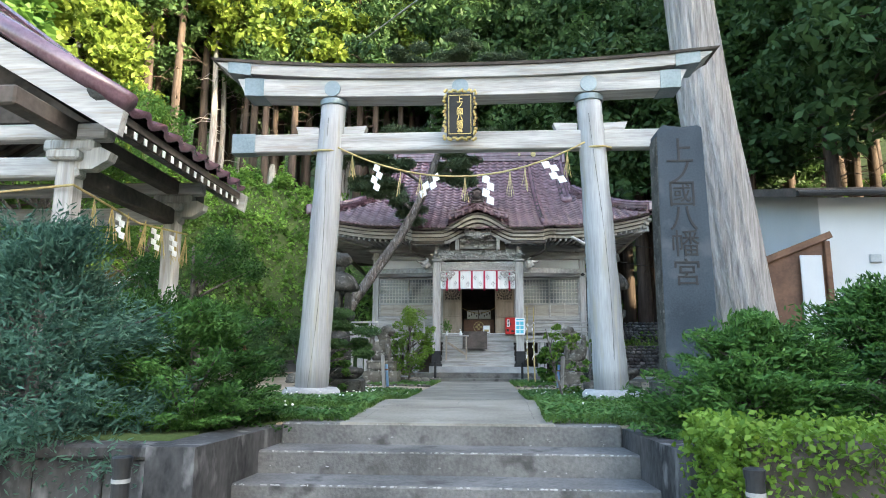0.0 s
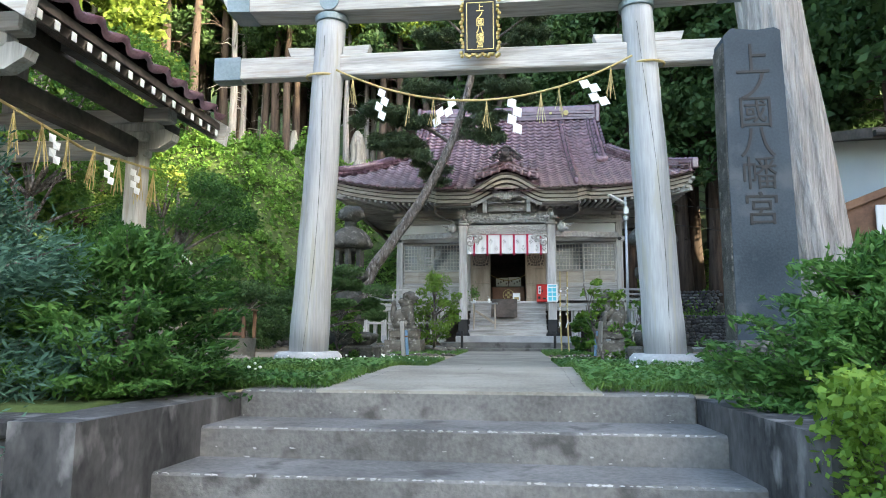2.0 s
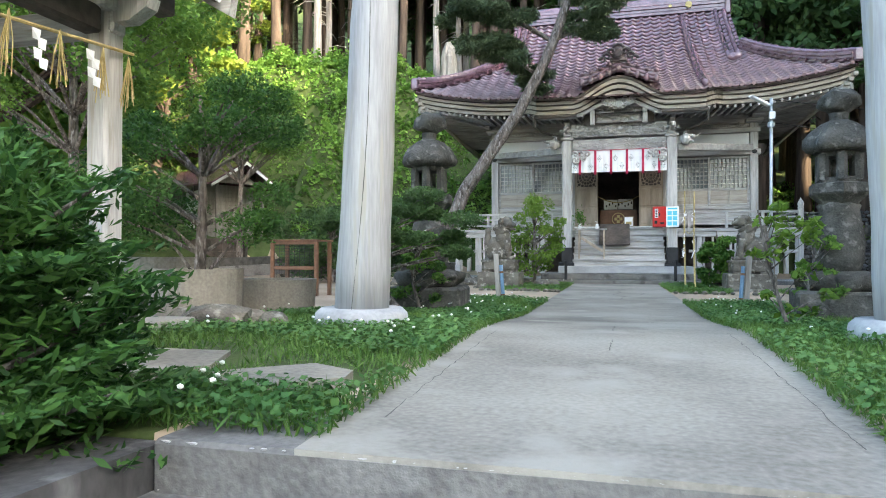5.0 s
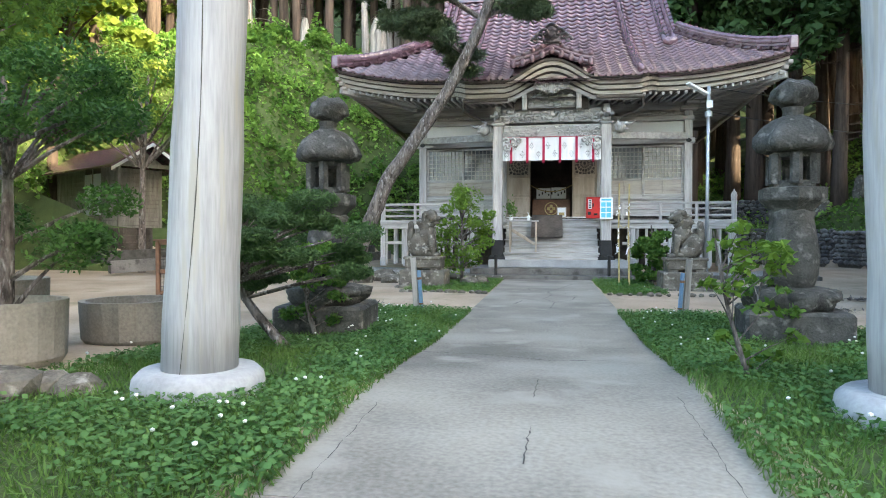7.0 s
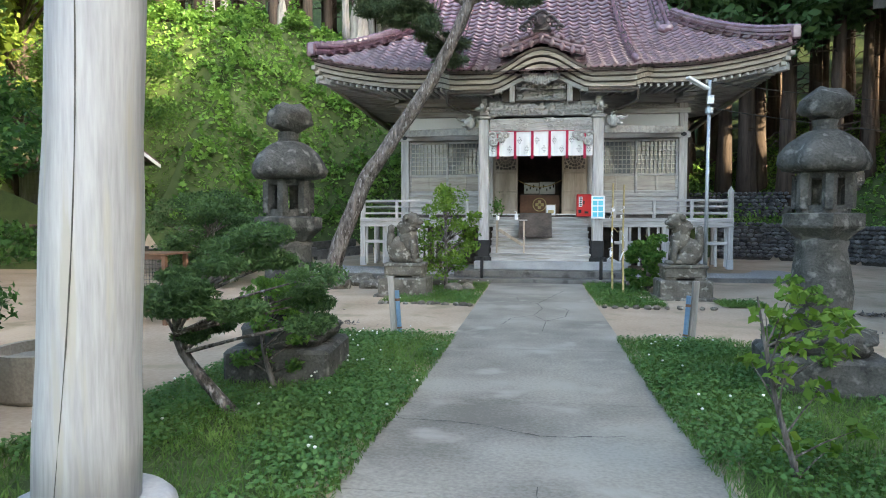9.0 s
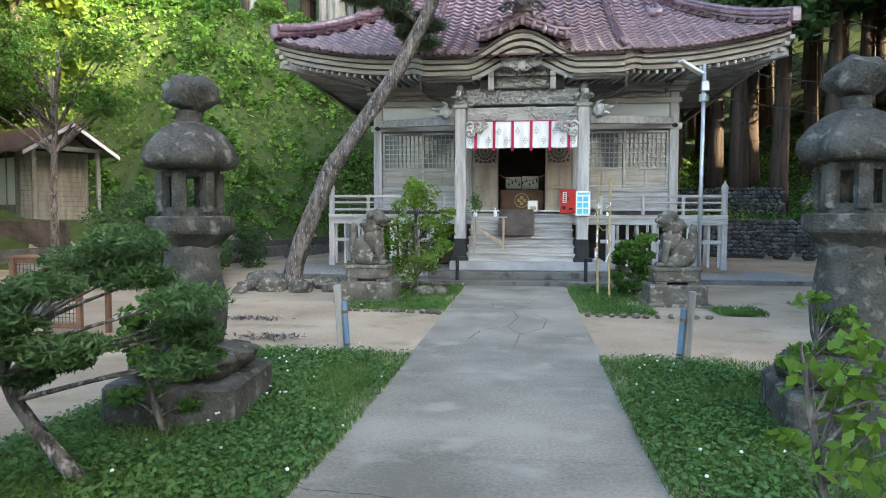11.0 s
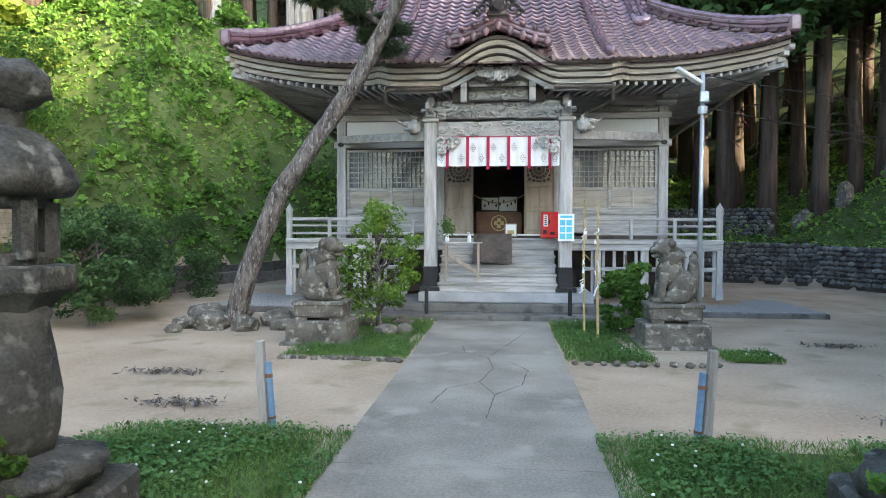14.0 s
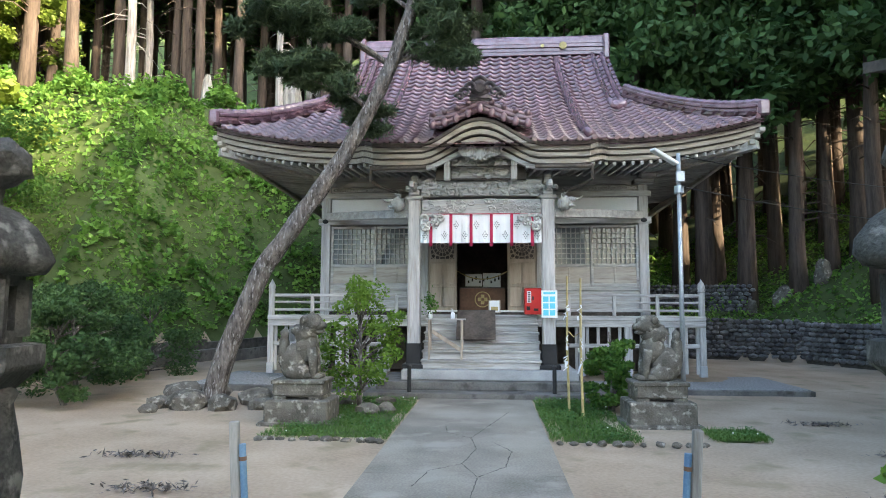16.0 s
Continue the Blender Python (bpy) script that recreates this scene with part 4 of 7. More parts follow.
# curtain at the porch
cur = thing("noren_curtain", "white cloth curtain with black crests and crimson ribbons", "curtain")
EDGES = (-1.14, -0.94, -0.56, -0.18, 0.20, 0.58, 0.96, 1.14)
for k in range(7):
    a, wd = XC + EDGES[k], EDGES[k + 1] - EDGES[k] - 0.004
    m = Mesh()
    n = 8
    v = [(a + wd * i / n, 20.05 + 0.012 * math.sin(i * 1.6 + k) * j / 4, 3.26 - 0.132 * j - 0.01 * math.sin(math.pi * i / n) * j / 4) for j in range(5) for i in range(n + 1)]
    N = (n + 1) * 5
    v += [(x, y + 0.004, z) for x, y, z in v]
    f = [(j * (n + 1) + i, (j + 1) * (n + 1) + i, (j + 1) * (n + 1) + i + 1, j * (n + 1) + i + 1) for j in range(4) for i in range(n)]
    m.add(v, f + [tuple(q + N for q in t[::-1]) for t in f])
    pn = part("cloth_panel", m, CLOTH, cur)
    m = Mesh()
    for cx, cz in ((0.10, 3.06), (0.26, 2.87)) if wd > 0.3 else ((0.09, 2.86),):
        for row, cols in ((0, 1), (1, 2), (2, 3), (3, 2), (4, 1)):
            for i in range(cols):
                u, w = a + cx + (i - (cols - 1) / 2) * 0.042, cz + 0.066 - 0.033 * row
                m.plate([(u - 0.017, w + 0.012), (u, w - 0.014), (u + 0.017, w + 0.012), (u, w + 0.004)], 20.026, 20.032)
    part("printed_crest", m, INK, pn)
    if k:
        part("ribbon", Mesh().box(a - 0.028, a + 0.028, 20.01, 20.022, 2.66, 3.26, 0.002), REDRIB, cur, "crimson ribbon")
part("ribbon", Mesh().box(XC - 1.13, XC + 1.13, 20.02, 20.03, 3.255, 3.27, 0.002), REDRIB, cur)

cur.scale = (1, 1, 1.014)

# ---- roof ----
RY, RZ = 25.3, 8.30


def bump(x):
    """The cusped gable over the porch."""
    d = abs(x - XC)
    return 0.46 * (0.5 + 0.5 * math.cos(math.pi * min(1, d / 1.08))) ** 0.85


def cap(x):
    """Lower edge of the small tile roof over the cusped gable."""
    u = min(1, abs(x - XC) / 0.95)
    return 4.70 + 0.34 * (1 - u) ** 1.25 + 0.05 * u ** 4


def eave_y(x):
    d = abs(x - XC)
    return 19.45 + 0.75 * smooth(1.95, 2.5, d) + 0.2 * smooth(4, 5.45, d)


def eave_z(x):
    d = abs(x - XC)
    return 4.50 + 0.20 * smooth(1.9, 2.4, d) + 0.46 * max(0, (d - 2.6) / 2.85) ** 2.0


def slope(x, s):
    """Point of the front slope: s is 0 at the eave and 1 at the ridge."""
    y0, z0 = eave_y(x), eave_z(x)
    return Vector((x, y0 + (RY - y0) * s, z0 + (RZ - z0) * (0.62 * s + 0.38 * s * s)))


def half(s):
    """Half the slope's width: hips below, the gable above."""
    return 5.45 - (5.45 - 3.35) * min(1, s / 0.56) if s < 0.56 else 3.35


roof = part("roof", Mesh(), TILES, hall, "curved maroon tile roof")
deck = Mesh()
NX, NS = 44, 22
grid = [[slope(XC + half(j / NS) * (2 * i / NX - 1), j / NS) - Vector((0, 0, 0.05)) for i in range(NX + 1)] for j in range(NS + 1)]
v = [p for r in grid for p in r]
f = [(j * (NX + 1) + i, j * (NX + 1) + i + 1, (j + 1) * (NX + 1) + i + 1, (j + 1) * (NX + 1) + i) for j in range(NS) for i in range(NX)]
n0 = len(v)
v += [p - Vector((0, 0, 0.06)) for p in v]
deck.add(v, f + [tuple(q + n0 for q in t[::-1]) for t in f])
for s in (-1, 1):
    # side slope below the gable, then the gable wall
    v = []
    for j in range(13):
        t = j / 12 * 0.56
        a = slope(XC + s * half(t), t) - Vector((0, 0, 0.05))
        v += [a, Vector((a.x, 2 * RY - a.y, a.z))]
    deck.add(v, [(2 * j, 2 * j + 1, 2 * j + 3, 2 * j + 2) if s < 0 else (2 * j, 2 * j + 2, 2 * j + 3, 2 * j + 1) for j in range(12)])
    a = slope(XC + s * 3.2, 0.5)
    deck.add([(XC + s * 3.15, a.y, a.z), (XC + s * 3.15, 2 * RY - a.y, a.z), (XC + s * 3.15, RY, RZ)], [(0, 1, 2)])
    deck.add([slope(XC + s * 3.35, 0.5), slope(XC + s * 3.35, 1), (XC + s * 3.35, 2 * RY - a.y, a.z)], [(0, 1, 2)])
deck.add([(XC - 3.35, RY, RZ), (XC + 3.35, RY, RZ), (XC + 5.45, 30.4, 4.96), (XC - 5.45, 30.4, 4.96)], [(0, 1, 2, 3)])
part("sheathing", deck, TILES, roof)

PITCH, COURSES = 0.268, 25


def tile_mesh(ln=0.33):
    """One S-shaped pantile with a thick front lip."""
    m = Mesh()
    prof = [(-0.134, 0.030), (-0.10, 0.052), (-0.06, 0.046), (-0.03, 0.018), (0.01, 0.0), (0.06, 0.0), (0.10, 0.012), (0.134, 0.030)]
    v = [(x, 0, z + 0.03) for x, z in prof] + [(x, ln, z - 0.03) for x, z in prof] + [(x, 0.006, z - 0.025) for x, z in prof]
    n = len(prof)
    f = [(i, i + 1, n + i + 1, n + i) for i in range(n - 1)] + [(2 * n + i, 2 * n + i + 1, i + 1, i) for i in range(n - 1)]
    return m.add(v, f)


TM = tile_mesh()
TILE_DATA = TM.data("roof_tile", TILE, True)
rest = Mesh()
count = 0
for j in range(COURSES):
    s = j / COURSES
    w2 = half(s) - 0.1
    k = int(w2 / PITCH)
    for i in range(-k, k + 1):
        x = XC + i * PITCH
        d = abs(x - XC)
        if s < 0.10 and d < 0.98 and bump(x) > 0.04 + s * 7:
            continue
        p, q, rgt = slope(x, s), slope(x, s + 0.04), slope(x + 0.1, s)
        yv = (q - p).normalized()
        xv = (rgt - p).normalized()
        zv = xv.cross(yv).normalized()
        xv = yv.cross(zv)
        M = Matrix((xv, yv, zv)).transposed().to_4x4()
        M.translation = p + zv * 0.0
        if j < 8 and d < 5.3 and count < 300:
            o = new("roof_tile", TILE_DATA)
            o.parent = roof
            o.matrix_local = M
            count += 1
        else:
            rest.add([M @ Vector(u) for u in TM.v], TM.f)
for s in (-1, 1):
    for j in range(13):
        t = j / 24
        a = slope(XC + s * half(t), t)
        for i in range(40):
            y = a.y + 0.15 + i * PITCH
            if y > 2 * RY - a.y - 0.1 or y > 27.5:
                break
            b = slope(XC + s * half(t + 0.04), t + 0.04)
            yv = Vector((b.x - a.x, 0, b.z - a.z)).normalized()
            xv = Vector((0, s, 0))
            zv = xv.cross(yv)
            M = Matrix((xv, yv, zv)).transposed().to_4x4()
            M.translation = (a.x, y, a.z)
            rest.add([M @ Vector(u) for u in TM.v], TM.f)
part("tile_field", rest, TILES, roof, "overlapping maroon pantiles", True, kind="stuff")


def ridge(pts, wd, ht, name="ridge", courses=3):
    """A ridge: stacked flat courses with a round cap."""
    pts = [Vector(p) for p in pts]
    r = part(name, Mesh().tube([p + Vector((0, 0, ht / 2)) for p in pts], wd * 0.3, 6), TILES, roof)
    for k in range(courses):
        for a, b in zip(pts, pts[1:]):
            o = Vector((0, 0, ht * (k + 0.5) / courses))
            part("ridge_course", Mesh().beam(a + o, b + o, wd * (1 - 0.12 * (k % 2)), ht / courses * 0.92, 0.01), TILE, r)
    ln = sum((b - a).length for a, b in zip(pts, pts[1:]))
    cap = [a + (b - a) * k / 5 + Vector((0, 0, ht + 0.02)) for a, b in zip(pts, pts[1:]) for k in range(5)] + [pts[-1] + Vector((0, 0, ht + 0.02))]
    part("cap_tiles", Mesh().tube(cap, [wd * (0.42 if k % 2 else 0.36) for k in range(len(cap))], 10), TILES, r)
    return r


mr = ridge([(XC - 3.25, RY, RZ - 0.05), (XC + 3.25, RY, RZ - 0.05)], 0.34, 0.42, "main_ridge", 4)
part("crest", Mesh().tube([(XC + 2.15, RY - 0.19, RZ + 0.2), (XC + 2.15, RY - 0.21, RZ + 0.2)], 0.10, 20), STRAW, mr, "pale round crest")
part("crest", Mesh().tube([(XC + 1.6, RY - 0.19, RZ + 0.2), (XC + 1.6, RY - 0.2, RZ + 0.2)], 0.05, 16), STRAW, mr)
for s in (-1, 1):
    part("end_ornament", Mesh().box(XC + s * 3.3 - 0.09, XC + s * 3.3 + 0.09, RY - 0.26, RY + 0.26, RZ - 0.2, RZ + 0.5, 0.04), TILES, mr)
    m = Mesh()
    for x in (3.18, 2.93):
        m.tube([slope(XC + s * x, 1 - 0.56 * k / 8 + 0.0) + Vector((0, 0, 0.07)) for k in range(9)], 0.075, 10)
    part("descending_ridge", m, TILES, roof, smooth=True)
    part("descending_ridge", Mesh().tube([slope(XC + s * 2.0 * (1 - 0.03 * k / 12), 0.02 + 0.93 * k / 12) + Vector((0, 0, 0.06)) for k in range(13)], 0.08, 10), TILES, roof, smooth=True)
    ridge([slope(XC + s * half(0.56 - 0.54 * k / 8), 0.56 - 0.54 * k / 8) for k in range(9)], 0.24, 0.22, "hip_ridge")
    e = slope(XC + s * 5.42, 0.015)
    part("hip_end_ornament", Mesh().box(e.x - 0.11, e.x + 0.11, e.y - 0.08, e.y + 0.1, e.z - 0.02, e.z + 0.30, 0.04), TILES, roof)
    e = slope(XC + s * 3.05, 0.42)
    part("ornament", Mesh().blob(e + Vector((0, -0.05, 0.1)), (0.2, 0.08, 0.12), 0.2, 2), TILES, roof)

# round eave-tile ends
for i in range(-20, 21):
    x = XC + i * PITCH
    if abs(x - XC) < 0.96:
        continue
    p = slope(x - 0.09, 0)
    part("eave_tile_end", Mesh().tube([(p.x, p.y - 0.02, p.z + 0.02), (p.x, p.y + 0.06, p.z + 0.03)], 0.048, 12), TILE, roof)


def eave_board(name, drop, th, inset, mat, x0=-5.35, x1=5.35, n=70, rise=1.0, bumpy=True, label=""):
    """A board that follows the eave and swells over the porch."""
    ring = []
    for k in range(n + 1):
        x = XC + x0 + (x1 - x0) * k / n
        z = eave_z(x) - drop + (bump(x) * rise if bumpy else 0)
        y = eave_y(x) + inset
        ring.append([(x, y, z), (x, y + 0.12, z), (x, y + 0.12, z + th), (x, y, z + th)])
    v = [p for r in ring for p in r]
    f = [(i * 4 + k, i * 4 + 4 + k, i * 4 + 4 + (k + 1) % 4, i * 4 + (k + 1) % 4) for i in range(n) for k in range(4)] + [(0, 1, 2, 3), (n * 4 + 3, n * 4 + 2, n * 4 + 1, n * 4)]
    return part(name, Mesh().add(v, f), mat, roof, label)


eave_board("eave_edge", 0.075, 0.06, 0.03, DARKW_SHADE)
for k in range(3):
    eave_board("eave_board", 0.165 + 0.105 * k, 0.082, 0.06 + 0.07 * k, TANB, rise=1 - 0.04 * k, label="pale layered eave board")
    # dark strips paint the shade between the layered boards
    eave_board("eave_gap", 0.185 + 0.105 * k, 0.03, 0.09 + 0.07 * k, DARKW_SHADE, rise=1 - 0.04 * k)
eave_board("porch_fascia", 0.47, 0.09, 0.28, WOODX, -1.95, 1.95, 50, 0.8)
# karahafu tiles: a rolled edge and short rows behind
kar = part("cusped_gable", Mesh(), TILES, roof, "cusped gable over the porch")
n = 40
for k, (dz, dy, r) in enumerate(((0.06, 0.05, 0.05), (0.15, 0.07, 0.045), (0.235, 0.10, 0.05))):
    part("rolled_edge", Mesh().tube([(XC - 0.93 + 1.86 * i / n, 19.40 + dy, cap(XC - 0.93 + 1.86 * i / n) + dz) for i in range(n + 1)], r, 8), TILES, kar, smooth=True)
m = Mesh()
for i in range(n):
    xs = [XC - 0.92 + 1.84 * q / n for q in (i, i + 1)]
    m.add([(xs[0], 19.46, cap(xs[0])), (xs[1], 19.46, cap(xs[1])), (xs[1], 19.46, cap(xs[1]) + 0.27), (xs[0], 19.46, cap(xs[0]) + 0.27),
           (xs[0], 19.6, cap(xs[0])), (xs[1], 19.6, cap(xs[1])), (xs[1], 19.6, cap(xs[1]) + 0.27), (xs[0], 19.6, cap(xs[0]) + 0.27)],
          [(0, 1, 2, 3), (1, 0, 4, 5), (3, 2, 6, 7)])
part("edge_band", m, TILES, kar)
for k in range(-4, 5):
    x = XC + k * 0.215
    zt = cap(x) + 0.05
    yb = 19.45
    while yb < 23 and slope(x, (yb - 19.45) / (RY - 19.45)).z < zt + 0.2:
        yb += 0.05
    part("cover_tile", Mesh().tube([(x, 19.42, zt + 0.2), (x, yb, zt + 0.22)], 0.055, 8), TILES, kar, smooth=True)
    part("end_tile", Mesh().blob((x, 19.40, zt), (0.062, 0.035, 0.085), 0.05, 3, 3), TILES, kar, smooth=True)
m = Mesh()
v = []
for k in range(n + 1):
    x = XC - 0.93 + 1.86 * k / n
    zt = cap(x) + 0.24
    yb = 19.45
    while yb < 23 and slope(x, (yb - 19.45) / (RY - 19.45)).z < zt:
        yb += 0.05
    v += [(x, 19.5, zt), (x, yb + 0.05, zt)]
part("gable_skin", m.add(v, [(2 * k, 2 * k + 2, 2 * k + 3, 2 * k + 1) for k in range(n)]), TILES, kar)
# flared ornament on its ridge end
orn = part("ridge_end_ornament", Mesh().box(XC - 0.2, XC + 0.2, 19.40, 19.62, 5.24, 5.36, 0.03).blob((XC, 19.46, 5.44), (0.17, 0.09, 0.2), 0.12, 3, 4), DARKT, kar, "flared dark tile ornament", True)
for s in (-1, 1):
    for q, (dx, dz, r) in enumerate(((0.16, 5.47, 0.10), (0.27, 5.38, 0.09), (0.37, 5.30, 0.08))):
        part("scroll", Mesh().tube([(XC + s * (dx + r * (1 - a / 9) * math.cos(a)), 19.42 - 0.006 * a, dz + r * (1 - a / 9) * math.sin(a)) for a in (i * 0.55 for i in range(12))], [0.045 * (1 - i / 18) for i in range(12)], 6), DARKT, orn, smooth=True)
part("crest_disc", Mesh().tube([(XC, 19.33, 5.44), (XC, 19.40, 5.44)], 0.085, 16), DARKT, orn)
part("crown", Mesh().tube([(XC - 0.14, 19.45, 5.57), (XC - 0.07, 19.44, 5.65), (XC, 19.44, 5.68), (XC + 0.07, 19.44, 5.65), (XC + 0.14, 19.45, 5.57)], 0.04, 8), DARKT, orn, smooth=True)
m = Mesh()
for s in (-1, 1):
    for dx, dz, r in ((0.14, 4.34, 0.11), (0.30, 4.38, 0.085), (0.10, 4.22, 0.07)):
        m.tube([(XC + s * (dx + r * (1 - a / 9) * math.cos(a)), 19.60 - 0.006 * a, dz + r * (1 - a / 9) * math.sin(a)) for a in (i * 0.6 for i in range(12))], [0.032 * (1 - i / 20) for i in range(12)], 6)
    m.blob((XC + s * 0.2, 19.63, 4.35), (0.2, 0.03, 0.1), 0.2, 3, 6)
m.blob((XC, 19.6, 4.30), (0.09, 0.05, 0.13), 0.2, 3, 5)
part("gable_pendant", m, WOOD, kar, "carved pale gable pendant", True)
# dark backing carries the shade behind the gable carving
part("tympanum", Mesh().plate([(XC + 0.85 * c, 4.1 + max(0, bump(XC + 0.85 * c) * 0.95)) for c in (1 - k / 10 for k in range(21))] + [(XC - 0.85, 3.9), (XC + 0.85, 3.9)], 20.0, 20.08), DARKW_SHADE, kar)
for s in (-1, 1):
    part("strut", Mesh().box(XC + s * 0.62 - 0.06, XC + s * 0.62 + 0.06, 19.75, 19.87, 3.85, 4.35, 0.02), WOOD, kar)
# rafters and soffit; the soffit's dark colour paints in the eave shade
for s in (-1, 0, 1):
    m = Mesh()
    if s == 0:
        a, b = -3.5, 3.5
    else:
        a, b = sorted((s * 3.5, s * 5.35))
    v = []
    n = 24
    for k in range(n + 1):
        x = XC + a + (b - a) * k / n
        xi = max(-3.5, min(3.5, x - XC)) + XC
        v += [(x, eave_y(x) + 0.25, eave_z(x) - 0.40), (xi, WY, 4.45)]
    part("soffit", m.add(v, [(2 * k, 2 * k + 1, 2 * k + 3, 2 * k + 2) for k in range(n)]), DARKW_SHADE, roof)
for k in range(-31, 32):
    x = XC + k * 0.172
    d = k * 0.172
    if abs(d) < 0.7:
        continue
    xi = XC + max(-3.5, min(3.5, d))
    part("rafter", Mesh().beam((x, eave_y(x) + 0.22, eave_z(x) - 0.43), (xi, WY, 4.40), 0.06, 0.07), WOODX, roof)
for s in (-1, 1):
    for k in range(22):
        y = 20.7 + 0.3 * k
        part("rafter", Mesh().beam((XC + s * 5.3, y, 4.62), (XC + s * 3.5, max(y, WY), 4.40), 0.06, 0.07), WOODX, roof)
    # side soffit darkened likewise with the shade of the overhang
    part("side_soffit", Mesh().add([(XC + s * 5.35, 20.4, 4.72), (XC + s * 3.5, WY, 4.46), (XC + s * 3.5, 27.5, 4.46), (XC + s * 5.35, 29, 4.7)], [(0, 1, 2, 3)]), DARKW_SHADE, roof)
    m = Mesh()
    for k in range(3):
        m.beam((XC + s * (5.32 - 0.07 * k), 20.3 + 0.07 * k, 4.86 - 0.1 * k), (XC + s * (5.32 - 0.07 * k), 29.5, 4.55 - 0.1 * k), 0.1, 0.09)
    part("side_eave_board", m, TANB, roof)
    part("hip_rafter", Mesh().beam((XC + s * 5.3, 20.5, 4.62), (XC + s * 3.5, WY, 4.36), 0.14, 0.16), WOODX, roof)
    # rain gutter over the porch side with its curling spout
    x = XC + s * 2.02
    g = part("gutter", Mesh().tube([(XC + s * 1.0, 19.62, 4.07), (x, 19.62, 4.05)], 0.04, 10), DARKW_SHADE, roof, "dark metal gutter")
    part("downspout", Mesh().tube([(x, 19.62, 4.1), (x + s * 0.02, 19.7, 3.85), (x - s * 0.12, 20.0, 3.78), (x - s * 0.4, 20.3, 3.72)], 0.03, 8), DARKW_SHADE, g)
hall.scale = (1, 1, 1.014)

# ---- trees, hedges and slopes ----


def on(x, y):
    return height(x, y)


def bark_tube(pts, r0, r1, n=14, rough=0.12, steps=14):
    """A smooth tapering limb through a few points."""
    pts = [Vector(p) for p in pts]
    out = []
    for k in range(steps + 1):
        f = k / steps * (len(pts) - 1)
        i = min(int(f), len(pts) - 2)
        a, b, c, d = pts[max(i - 1, 0)], pts[i], pts[i + 1], pts[min(i + 2, len(pts) - 1)]
        t = f - i
        out.append(0.5 * ((2 * b) + (c - a) * t + (2 * a - 5 * b + 4 * c - d) * t * t + (3 * b - a - 3 * c + d) * t ** 3))
    return out, [r0 + (r1 - r0) * k / steps for k in range(steps + 1)]


# leaning pine before the hall
pine = thing("leaning_pine", "old leaning pine with scaly grey bark and flat needle pads", "pine tree")
T = [(-4.14, 17.95, -0.05), (-3.90, 17.95, 0.78), (-3.65, 17.95, 1.40), (-3.32, 17.95, 2.17), (-3.01, 17.95, 2.59), (-2.58, 17.95, 3.22), (-2.11, 17.95, 3.88), (-1.73, 17.95, 4.56), (-1.41, 17.95, 5.20), (-1.13, 17.95, 5.93), (-0.85, 17.95, 6.9), (-0.6, 18.0, 8.2)]
pts, rad = bark_tube(T, 0.175, 0.085, steps=48)
part("trunk", Mesh().tube(pts, rad, 16, rough=0.22), BARK, pine, smooth=True)
rs = np.random.RandomState(5)
cents, rads = [], []
for base, ends in (((-1.6, 18.1, 4.7), [(-2.6, 17.9, 5.2), (-2.1, 18.5, 4.9), (-2.9, 18.3, 5.6)]), ((-1.35, 18.1, 5.5), [(-2.5, 17.6, 6.0), (-0.5, 18.0, 5.7), (-3.0, 18.0, 6.3), (-0.3, 17.8, 6.2)]), ((-1.0, 18.05, 6.4), [(0.3, 17.9, 6.7), (-2.0, 18.0, 6.9), (-0.2, 18.4, 7.2)]), ((-0.6, 18, 7.9), [(0.5, 18, 8.2), (-1.6, 18, 8.3), (-0.5, 18, 9.2), (0.8, 18.1, 9.0), (-1.9, 17.7, 9.2), (-0.3, 18.6, 10)])):
    for e in ends:
        mid = [(a + b) / 2 + (0.08 if k == 2 else 0.05) for k, (a, b) in enumerate(zip(base, e))]
        p2, r2 = bark_tube([base, mid, e], 0.05, 0.015, steps=8)
        part("limb", Mesh().tube(p2, r2, 7, rough=0.2), BARK, pine)
        for _ in range(7):
            cents.append(np.array(e) + rs.normal(size=3) * (0.34, 0.3, 0.13))
            rads.append((rs.uniform(0.22, 0.42), rs.uniform(0.22, 0.42), rs.uniform(0.10, 0.18)))
leaves("foliage", clumps(cents, rads, 560, 6, 0.1), 0.024, L_PINE, pine, up=0.1, long=8)


